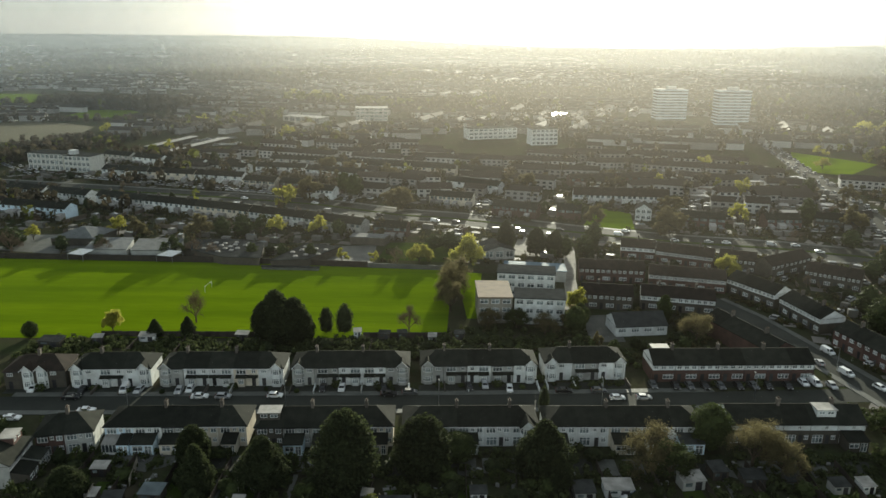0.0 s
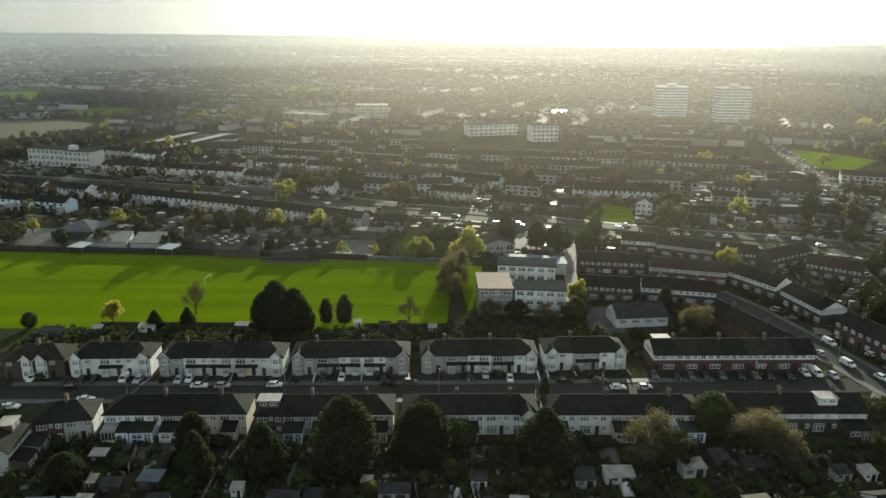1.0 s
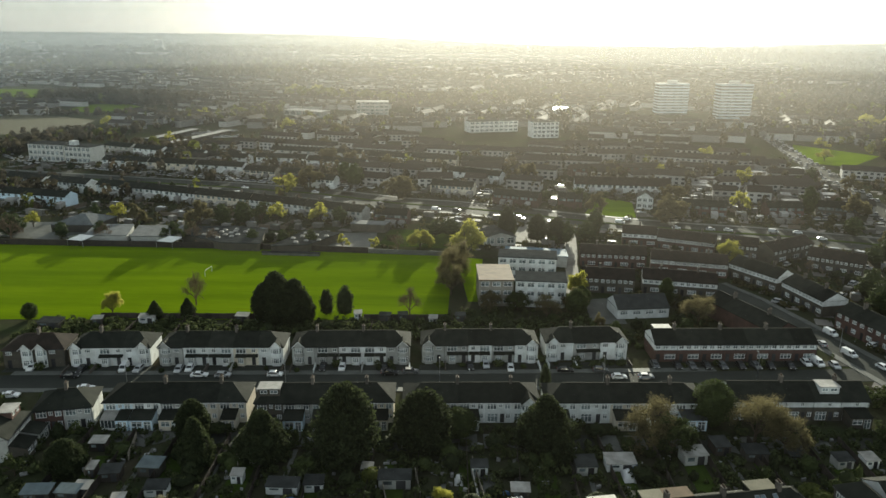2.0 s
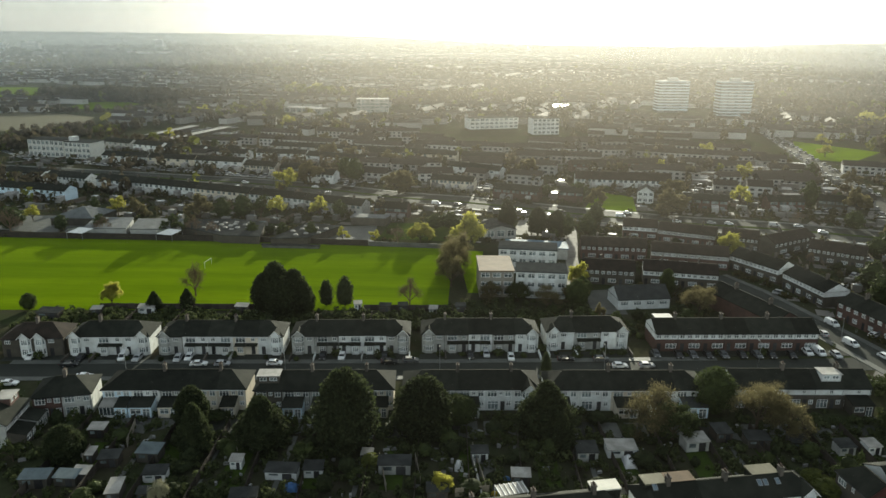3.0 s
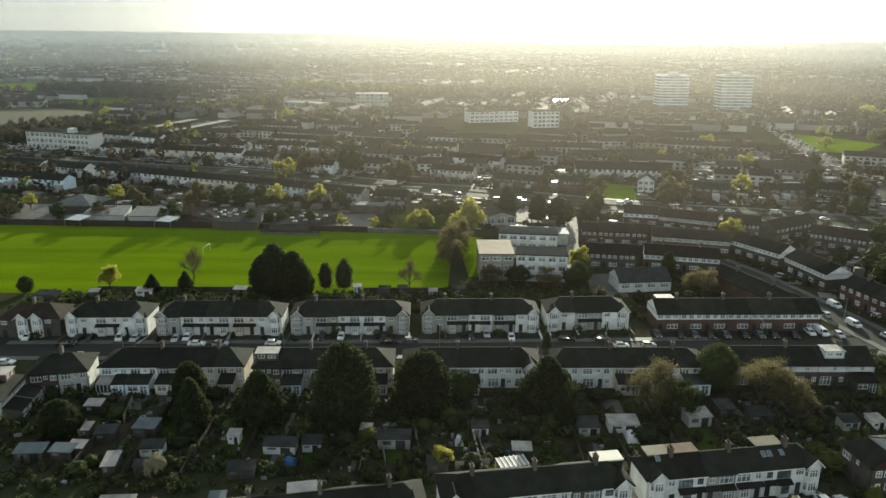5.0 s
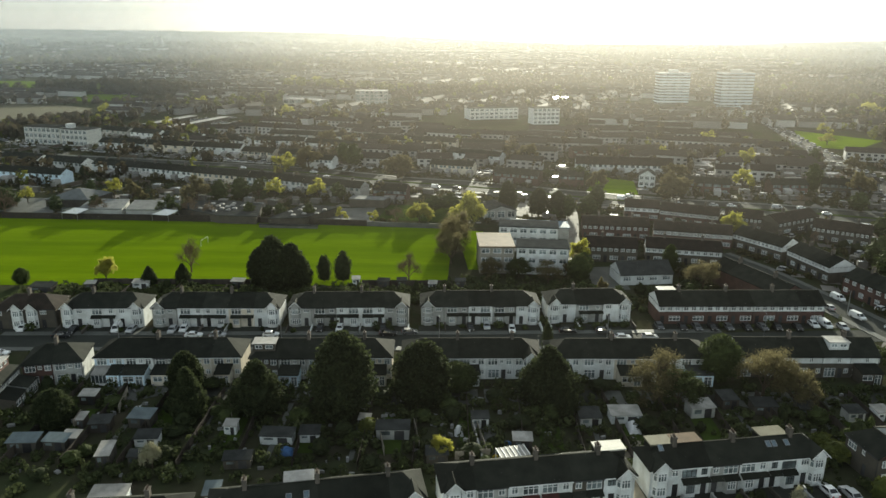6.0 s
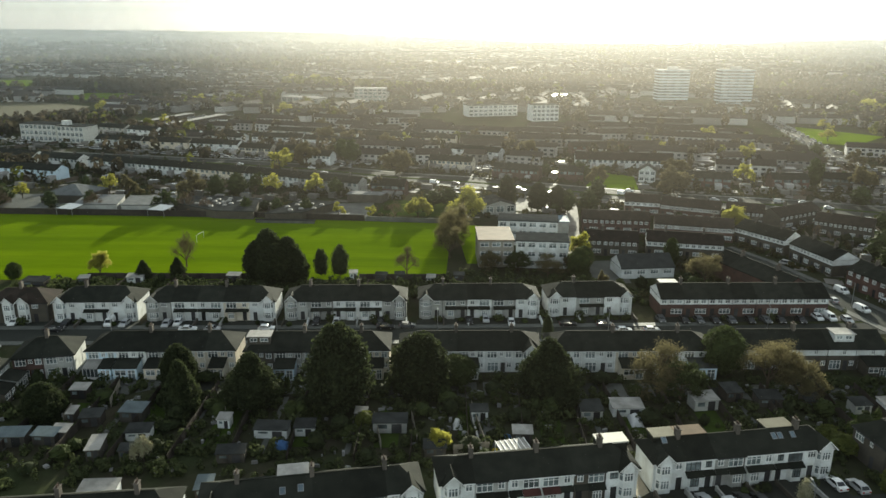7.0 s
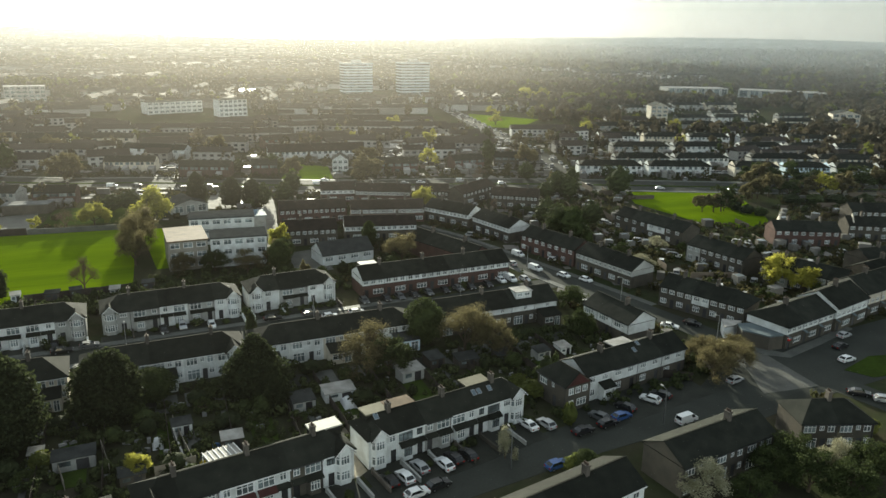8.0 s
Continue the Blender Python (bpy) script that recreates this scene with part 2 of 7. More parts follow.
def gable_roof(w, y0, y1, z, rise, over=0.25):
    """A small roof with its ridge along y over x from 0 to w."""
    s, c = Shape(), w / 2
    k = over * rise / c
    prof = [(-over, z - k), (c, z + rise), (w + over, z - k), (w + over, z - k - 0.12), (c, z + rise - 0.12), (-over, z - k - 0.12)]
    s.extrude_y(prof[::-1], y0, y1)
    return s


def bay(root, tf, x, w, eave, wall, roof, two=True, gable=True, out=0.75, trim=None):
    """A square bay with windows, on one storey under a lean-to roof or on two under a small gable."""
    top = eave if two else 2.55
    s = Shape(tf)
    c = 0.5 if two else 0.3                       # how far the sides slant
    fw, L = w - 2 * c, math.hypot(c, out)
    zs = [(0.75, 2.2)] + ([(3.2, 4.6)] if two else [])
    holes = [(0.1, fw - 0.1, a, b) for a, b in zs]
    slant = [(0.1, L - 0.1, a, b) for a, b in zs] if two else []
    wall_face(s, (x + c, -out), (1, 0), fw, 0, top, holes, (0, -1))
    wall_face(s, (x, 0), (c / L, -out / L), L, 0, top, slant, (-out / L, -c / L))
    wall_face(s, (x + w - c, -out), (c / L, out / L), L, 0, top, slant, (out / L, -c / L))
    if gable and two:
        s.poly((x, -out, top), (x + w, -out, top), (x + w / 2, -out, top + 1.35))
    part("bay", s, wall, root)
    for h in holes:
        window(root, tf @ shift(x + c, -out), h[0], h[2], h[1] - h[0], h[3] - h[2], 3, trim)
    a = math.degrees(math.atan2(out, c))
    for h in slant:
        window(root, tf @ shift(x, 0, 0, -a), h[0], h[2], h[1] - h[0], h[3] - h[2], 1, plain=True)
        window(root, tf @ shift(x + w - c, -out, 0, a), h[0], h[2], h[1] - h[0], h[3] - h[2], 1, plain=True)
    if two and gable:
        r = gable_roof(w, -out - 0.28, 2.4, top, 1.4)
        part("bay_roof", r, roof, root, tf=tf @ shift(x, 0))
        b, c = Shape(), w / 2
        for q in (-1, 1):
            b.poly((c + q * (c + 0.27), -out - 0.31, top - 0.28), (c, -out - 0.31, top + 1.28), (c, -out - 0.31, top + 1.46), (c + q * (c + 0.27), -out - 0.31, top - 0.1))
            b.poly((c + q * (c + 0.27), -out - 0.285, top - 0.28), (c, -out - 0.285, top + 1.28), (c, -out - 0.285, top + 1.46), (c + q * (c + 0.27), -out - 0.285, top - 0.1))
        part("bargeboard", b, UPVC, root, "white painted bargeboard", tf @ shift(x, 0))
    elif not two:
        lean_to(root, tf, x - 0.2, x + w + 0.2, out + 0.25, 2.5, 0.55, roof, "bay_roof")


def lean_to(root, tf, x0, x1, out, z, rise, roof, name="canopy"):
    r = Shape(tf)
    r.extrude_x([(-out, z), (-out, z - 0.1), (0.02, z + rise - 0.1), (0.02, z + rise)], x0, x1)
    part(name, r, roof, root)


def extension(root, tf, x, w, wall, roof, deep=3.2, high=2.5):
    s = Shape(tf)
    hole = [(0.4, w * 0.55, 0.9, 2.1), (w * 0.62, w - 0.3, 0.02, 2.1)]
    wall_face(s, (x, -deep), (1, 0), w, 0, high, hole, (0, -1))
    wall_face(s, (x, 0), (0, -1), deep, 0, high, [], (-1, 0))
    wall_face(s, (x + w, -deep), (0, 1), deep, 0, high, [], (1, 0))
    s.poly((x, -deep, high), (x, 0, high), (x, 0, high + 0.7))
    s.poly((x + w, 0, high), (x + w, -deep, high), (x + w, 0, high + 0.7))
    part("extension", s, wall, root)
    face = tf @ shift(x, -deep)
    for h in hole:
        window(root, face, h[0], h[2], h[1] - h[0], h[3] - h[2], 2)
    lean_to(root, tf, x - 0.1, x + w + 0.1, deep + 0.2, high + 0.06, 0.75, roof, "extension_roof")


def conservatory(root, tf, x, w, deep=2.8):
    s, g = Shape(tf), Shape(tf)
    n = 4
    for i in range(n + 1):
        c = x + (w - 0.08) * i / n
        s.box(c, c + 0.08, -deep, -deep + 0.08, 0, 2.2)
    s.box(x, x + w, -deep - 0.01, -deep + 0.09, 2.2, 2.32), s.box(x, x + w, -deep - 0.02, -deep + 0.1, 0, 0.5)
    for q in (x, x + w - 0.08):
        s.box(q, q + 0.08, -deep + 0.1, 0, 2.2, 2.3), s.box(q, q + 0.08, -deep + 0.1, 0, 0, 0.5)
    g.box(x + 0.02, x + w - 0.02, -deep + 0.03, -deep + 0.06, 0.5, 2.2)
    g.box(x + 0.02, x + 0.05, -deep + 0.06, -0.02, 0.5, 2.2), g.box(x + w - 0.05, x + w - 0.02, -deep + 0.06, -0.02, 0.5, 2.2)
    part("conservatory_frame", s, UPVC, root)
    part("conservatory_glass", g, GLASS, root)
    lean_to(root, tf, x - 0.05, x + w + 0.05, deep + 0.1, 2.36, 0.7, FELT, "conservatory_roof")


def dormer(root, tf, x, w, D, eave, ridge, wall, flat):
    """A flat-roofed box dormer on the slope that tf faces."""
    s = Shape(tf)
    y0, z1 = 1.3, ridge + 0.05
    z0 = eave + (ridge - eave) * y0 / (D / 2)
    hole = [(0.4, w * 0.42, z0 + 0.5, z1 - 0.3), (w * 0.55, w - 0.4, z0 + 0.5, z1 - 0.3)]
    wall_face(s, (x, y0), (1, 0), w, z0 - 0.2, z1, hole, (0, -1))
    s.poly((x, y0, z0 - 0.2), (x, y0, z1), (x, D / 2, z1))
    s.poly((x + w, y0, z0 - 0.2), (x + w, D / 2, z1), (x + w, y0, z1))
    part("dormer", s, wall, root)
    f = Shape(tf)
    f.box(x - 0.2, x + w + 0.2, y0 - 0.25, D / 2 + 0.3, z1, z1 + 0.16)
    part("dormer_roof", f, flat, root, "flat pale dormer roof")
    for h in hole:
        window(root, tf @ shift(x, y0), h[0], h[2], h[1] - h[0], h[3] - h[2], 2)


def flat_rear(root, tf, x, w, D, ridge, flat):
    """A rear loft box whose flat roof shows beyond the ridge."""
    s = Shape(tf)
    s.box(x, x + w, D / 2 + 0.2, D / 2 + 2.45, ridge - 2.0, ridge - 0.1)
    part("loft_box", s, TILE, root)
    f = Shape(tf)
    f.box(x - 0.15, x + w + 0.15, D / 2 + 0.05, D / 2 + 2.75, ridge - 0.1, ridge + 0.12)
    part("loft_roof", f, flat, root, "flat pale felt roof")


def skylight(root, tf, x, up, D, eave, ridge, w=0.8):
    a = math.atan2(ridge - eave, D / 2)
    m = tf @ Matrix.Translation((x, up * D / 2, eave + (ridge - eave) * up)) @ Matrix.Rotation(a, 4, "X")
    s, g = Shape(), Shape()
    s.box(0, w, 0, 0.08, 0.0, 0.1), s.box(0, w, 1.0, 1.08, 0.0, 0.1), s.box(0, 0.08, 0.08, 1.0, 0.0, 0.1), s.box(w - 0.08, w, 0.08, 1.0, 0.0, 0.1)
    g.box(0.08, w - 0.08, 0.08, 1.0, 0.0, 0.07)
    ob = part("skylight", s, METAL, root, tf=m)
    part("pane", g, SKYGLASS, ob)


STACK = mat("sooty_chimney_brick", (0.12, 0.105, 0.09), (0.075, 0.068, 0.06), 0.9)
SKYGLASS = mat("skylight_glass", (0.12, 0.16, 0.19), None, 0.12, bump=0, spec=0.6)


def chimney(root, x, y, z, wall, tall=1.2, pots=3):
    s = Shape()
    s.box(x - 0.3, x + 0.3, y - 0.5, y + 0.5, z - 0.9, z + tall), s.box(x - 0.37, x + 0.37, y - 0.57, y + 0.57, z + tall, z + tall + 0.14)
    ob = part("chimney", s, wall, root)
    for i in range(pots):
        p = Shape()
        c = y - 0.3 + 0.3 * i
        p.tube((x, c, z + tall + 0.12), (x, c, z + tall + 0.5), 0.12, 0.1, 7)
        part("pot", p, POT, ob)


TAKEN = []          # circles that are built over
LINES = []          # road lines and half widths


def free(x, y, r):
    """Whether a spot is clear of houses and roads."""
    if any((x - a) ** 2 + (y - b) ** 2 < (c + r) ** 2 for a, b, c in TAKEN):
        return False
    p = Vector((x, y))
    for pts, half in LINES:
        for a, b in zip(pts, pts[1:]):
            a, b = Vector(a), Vector(b)
            t = min(max((p - a).dot(b - a) / (b - a).length_squared, 0), 1)
            if (a.lerp(b, t) - p).length < half + r * 0.6:
                return False
    return True


BACK = lambda w, D: shift(w, D, 0, 180)


def house(m, w, D=8.5, eave=5.0, ridge=7.2, wall=WHITE, upper=None, roof=TILE, ends="pp", front="bay1",
          stack="", door=DARKP, lod=2, seen="f", label="", group="", name="terraced_house", extra=(), trim=None, porch=None):
    """One house, front along x at y = 0; m is the pose of its front left corner."""
    root = tagged(new(name), label or "terraced house with a tiled roof", "house", group)
    root.matrix_basis = m
    c = m @ Vector((w / 2, D / 2, 0))
    TAKEN.append((c.x, c.y, max(w, D) / 2 + 0.6))
    one, back_tf = Matrix(), BACK(w, D)
    fl = 3.2 if front == "strip" else 2.55
    faces = []
    # openings of the front
    ho = []
    if front == "bay1":
        ho = [(w * 0.3 - 1.2, w * 0.3 + 1.2, 3.05, 4.55), (w * 0.8 - 0.5, w * 0.8 + 0.5, 3.35, 4.55), (w * 0.72, w * 0.72 + 0.95, 0.02, 2.1)]
    elif front == "blind":
        ho = []
    elif front == "bay1r":
        ho = [(w * 0.7 - 1.2, w * 0.7 + 1.2, 3.05, 4.55), (w * 0.2 - 0.5, w * 0.2 + 0.5, 3.35, 4.55), (w * 0.28 - 0.95, w * 0.28, 0.02, 2.1)]
    elif front in ("bay2", "bay2r"):
        bx = 0.35 if front == "bay2" else w - 2.95
        ox = 3.5 if front == "bay2" else 0.6
        ho = [(ox, min(ox + 1.4, w - 0.3), 3.4, 4.5), (ox + 0.2, ox + 1.15, 0.02, 2.1)]
    elif front == "strip":
        n = 3
        ho = [(0.25 + (w - 0.3) * i / n, 0.25 + (w - 0.3) * i / n + (w - 0.3) / n * 0.66, 3.45, 4.5) for i in range(n)]
        ho += [(0.5, 1.45, 0.02, 2.1), (w * 0.45, w - 0.5, 0.8, 2.1)]
    else:
        ho = [(w * 0.1, w * 0.1 + 1.5, 3.4, 4.5), (w * 0.6, w * 0.6 + 1.4, 3.4, 4.5), (w * 0.1, w * 0.1 + 1.6, 0.8, 2.1), (w * 0.7, w * 0.7 + 0.95, 0.02, 2.1)]
    front_plain, back_plain = seen == "b", seen == "f"
    hb = [] if lod < 2 else [(w * 0.07, w * 0.07 + 2.0, 3.05, 4.5), (w * 0.5, w * 0.5 + 0.8, 3.45, 4.5), (w * 0.72, w * 0.72 + 1.2, 3.15, 4.5), (w * 0.08, w * 0.08 + 2.3, 0.2, 2.15), (w * 0.56, w * 0.56 + 0.9, 0.02, 2.1), (w * 0.77, w * 0.77 + 0.95, 1.0, 2.1)]
    hb = hb[:2] + hb[4:5] if back_plain else hb
    cuts = [(0, fl, wall, "wall"), (fl, eave, upper, "upper_wall")] if upper else [(0, eave, wall, "wall")]
    for z0, z1, mt, nm in cuts:
        s = Shape()
        pick = lambda hs: [h for h in hs if z0 - 0.01 <= h[2] and h[3] <= z1 + 0.01]
        wall_face(s, (0, 0), (1, 0), w, z0, z1, pick(ho), (0, -1))
        wall_face(s, (w, D), (-1, 0), w, z0, z1, pick(hb), (0, 1))
        wall_face(s, (0, D), (0, -1), D, z0, z1, [], (-1, 0))
        wall_face(s, (w, 0), (0, 1), D, z0, z1, [], (1, 0))
        if z1 == eave and "g" in ends:
            for q, e in ((0, ends[0]), (w, ends[1])):
                if e == "g":
                    s.poly((q, 0, eave), (q, D, eave), (q, D / 2, ridge - 0.1))
        part(nm, s, mt, root)
    part("roof", roof_shape(w, D, eave, ridge, *ends), roof, root)
    for tf, hs, simple in ((one, ho, front_plain), (back_tf, hb, back_plain))[:lod]:
        for h in hs:
            if h[2] < 0.1:
                d = Shape(tf)
                d.box(h[0] + 0.01, h[1] - 0.01, 0.06, 0.12, h[2], h[3] - 0.01)
                part("door", d, door, root)
            else:
                window(root, tf, h[0], h[2], h[1] - h[0], h[3] - h[2], 3 if h[1] - h[0] > 1.3 else 2, None if tf is back_tf else trim, simple or lod < 2)
    if lod > 1:
        for tf in (one, back_tf):
            g = Shape(tf)
            g.box(0, w, -0.46, -0.33, eave - 0.42, eave - 0.3)
            g.tube((w - 0.2, -0.07, 0.1), (w - 0.2, -0.07, eave - 0.5), 0.045, 0.045, 5), g.tube((w - 0.2, -0.07, eave - 0.5), (w - 0.2, -0.36, eave - 0.36), 0.045, 0.045, 5)
            part("gutter", g, UPVC if wall in (WHITE, CREAM, BLUEW) else DARKP, root)
    if front == "bay1":
        bay(root, one, w * 0.3 - 1.1, 2.2, eave, wall, porch or roof, False, trim=trim)
        lean_to(root, one, w * 0.3 + 1.32, w - 0.05, 0.8, 2.5, 0.5, roof)
    elif front == "bay1r":
        bay(root, one, w * 0.7 - 1.1, 2.2, eave, wall, porch or roof, False, trim=trim)
        lean_to(root, one, 0.05, w * 0.7 - 1.32, 0.8, 2.5, 0.5, roof)
    elif front in ("bay2", "bay2r"):
        bay(root, one, bx, 2.6, eave, WHITE if wall == BROWN else wall, roof, True)
    if "l" in stack:
        chimney(root, 0.0, D / 2, ridge, STACK)
    if "r" in stack:
        chimney(root, w, D / 2, ridge, STACK)
    for e in extra:
        kind, tf = e[0], (back_tf if e[1] == "b" else one)
        if kind == "ext":
            extension(root, tf, e[2], e[3], e[4] if len(e) > 4 else wall, e[5] if len(e) > 5 else roof, *e[6:])
        elif kind == "con":
            conservatory(root, tf, e[2], e[3])
        elif kind == "wing":
            bay(root, tf, e[2], 2.9, eave, wall, roof, True, True, 1.4)
        elif kind == "dormer":
            dormer(root, tf, e[2], e[3], D, eave, ridge, e[4] if len(e) > 4 else wall, FELT)
        elif kind == "loft":
            flat_rear(root, tf, e[2], e[3], D, ridge, e[4])
        elif kind == "sky":
            skylight(root, tf, e[2], e[3], D, eave, ridge)
    return root


NAMES = {WHITE: "white rendered", CREAM: "cream rendered", GREYR: "grey pebbledashed", BLUEW: "pale blue rendered", BRICK: "red brick", BROWN: "brown brick", BEIGE: "buff brick"}


def terrace(p0, p1, walls, D=8.5, eave=5.0, ridge=7.2, ends="hh", fronts=None, extras=None, roofs=None, group="", looks=None, **kw):
    """A row of joined houses whose fronts run from p0 to p1, with the depth to the left of that way."""
    p0, p1 = Vector(p0), Vector(p1)
    n, way = len(walls), p1 - p0
    w, turn = way.length / n, math.degrees(math.atan2(way.y, way.x))
    made = []
    for i, wl in enumerate(walls):
        up = None
        if isinstance(wl, tuple):
            wl, up = wl
        e = (ends[0] if i == 0 else "p") + (ends[1] if i == n - 1 else "p")
        fr = fronts[i] if fronts else ("bay2" if i == 0 else "bay2r" if i == n - 1 else ("bay1r", "bay1")[i % 2])
        rf = roofs[i] if roofs else kw.get("roof", TILE)
        lb = f"{NAMES[wl]} terraced house with a dark tiled roof"
        if fr.startswith("bay2"):
            lb = f"{NAMES[wl]} end house with a gabled bay"
        elif up:
            lb = f"{NAMES[wl]} terraced house with {NAMES[up]} upper floor"
        st = "r" if i % 2 == 0 and i < n - 1 else ""
        rest = {k: v for k, v in kw.items() if k != "roof"}
        made.append(house(Matrix.Translation((*(p0 + way * (i / n)), 0)) @ shift(0, 0, 0, turn), w, D, eave, ridge, wl, up, rf, e, fr, stack=st,
                          label=lb, group=group, extra=(extras or {}).get(i, ()), **rest, **(looks or {}).get(i, {})))
    return made


def ridge_row(r0, r1, walls, D=8.5, **kw):
    """A row given by its ridge; the fronts lie to the right of the way from r0 to r1."""
    a, b = Vector(r0), Vector(r1)
    d = (b - a).normalized()
    off = Vector((-d.y, d.x)) * (D / 2)
    return terrace(a - off, b - off, walls, D, **kw)

# ---- trees and shrubs ----


def leaf_mesh(name, centres, size, material, rng, core=None):
    """Many small bent leaf clumps round the given centres, as one mesh; core adds a dark lumpy heart."""
    c = np.asarray(centres, dtype=np.float32)
    n = len(c)
    a = rng.normal(size=(n, 3))
    a /= np.linalg.norm(a, axis=1)[:, None]
    b = np.cross(a, rng.normal(size=(n, 3)))
    b /= np.linalg.norm(b, axis=1)[:, None]
    k = np.cross(a, b)
    s = size * rng.uniform(0.6, 1.35, n)[:, None]
    quad = np.stack([c - a * s * 0.7, c + b * s * 0.5 + k * s * 0.15, c + a * s * 0.7, c - b * s * 0.5 + k * s * 0.15], axis=1).reshape(-1, 3)
    faces = np.arange(4 * n).reshape(-1, 4)
    v, f = quad.tolist(), faces.tolist()
    if core:
        k = len(v)
        v += core[0]
        f += [[i + k for i in q] for q in core[1]]
    me = bpy.data.meshes.new(name)
    me.from_pydata(v, [], f)
    me.materials.append(material)
    return me


def lump(profile, H, R, rng, seg=12, rows=9):
    """A closed uneven body of height H with radius R * profile(t)."""
    v, f = [], []
    for j in range(rows + 1):
        t = j / rows
        for i in range(seg):
            r = R * max(profile(t), 0.02) * rng.uniform(0.72, 1.0)
            v.append([r * math.cos(6.2832 * i / seg), r * math.sin(6.2832 * i / seg), H * t])
    for j in range(rows):
        for i in range(seg):
            q = (i + 1) % seg
            f.append([j * seg + i, j * seg + q, (j + 1) * seg + q, (j + 1) * seg + i])
    return v, f


def branch(s, p, d, length, r, depth, rng, tips, sides=4, spread=0.75, kids=3):
    q = p + d * length
    s.tube(p, q, r, r * 0.62, sides)
    if depth == 0:
        tips.append(q)
        return
    for i in range(kids + (1 if depth > 2 else 0)):
        w = Vector(rng.normal(size=3)).normalized()
        nd = (d + w * spread + Vector((0, 0, 0.12))).normalized()
        start = p + d * length * rng.uniform(0.55, 1.0)
        branch(s, start, nd, length * rng.uniform(0.6, 0.82), r * 0.55, depth - 1, rng, tips, 3, spread, kids)


PROTO = {}
PROFILE = {
    "cone": lambda t: min(1.0, (1.04 - t) * 1.5) * (0.75 + 0.25 * min(t * 6, 1)),
    "egg": lambda t: math.sin(math.pi * min(1, 0.12 + 0.88 * t)) ** 0.55 * (1.05 - 0.25 * t),
    "column": lambda t: math.sin(math.pi * min(1, 0.18 + 0.82 * t)) ** 0.6,
    "round": lambda t: math.sin(math.pi * min(1, 0.06 + 0.94 * t)) ** 0.6,
}
TREES = {  # kind: (profile, leaf material, leaves, leaf size, label, category)
    "cypress": ("egg", CONIF, 9000, 0.3, "dense dark green cypress with foliage to the ground", "conifer"),
    "fir": ("cone", CONIF, 7500, 0.3, "broad dark conifer tapering to a blunt top", "conifer"),
    "column": ("column", CONIF, 3000, 0.26, "slim dark columnar cypress", "conifer"),
    "evergreen": ("round", LEAFG, 7000, 0.24, "rounded dark evergreen tree", "tree"),
    "shrub": ("round", LEAFG, 520, 0.6, "dark green garden shrub", "shrub"),
    "hedge_shrub": ("round", CONIF, 420, 0.7, "dense dark garden bush", "shrub"),
    "lime_shrub": ("round", LIME, 520, 0.5, "yellow-green garden shrub in fresh leaf", "shrub"),
}
OPEN = {  # kind: (leaf material, leaves a tip, leaf size, spread, label)
    "spring": (LEAF, 40, 0.3, 0.75, "tree with fresh yellow-green leaves"),
    "brown": (LEAFB, 100, 0.14, 0.75, "spreading tree with brown budding twigs"),
    "bare": (TWIG, 3, 0.16, 0.62, "bare winter tree with fine twigs"),
    "blossom": (BLOSSOM, 40, 0.2, 0.7, "small tree in white blossom"),
    "olive": (LEAFG, 34, 0.3, 0.8, "leafy dull green tree"),
}


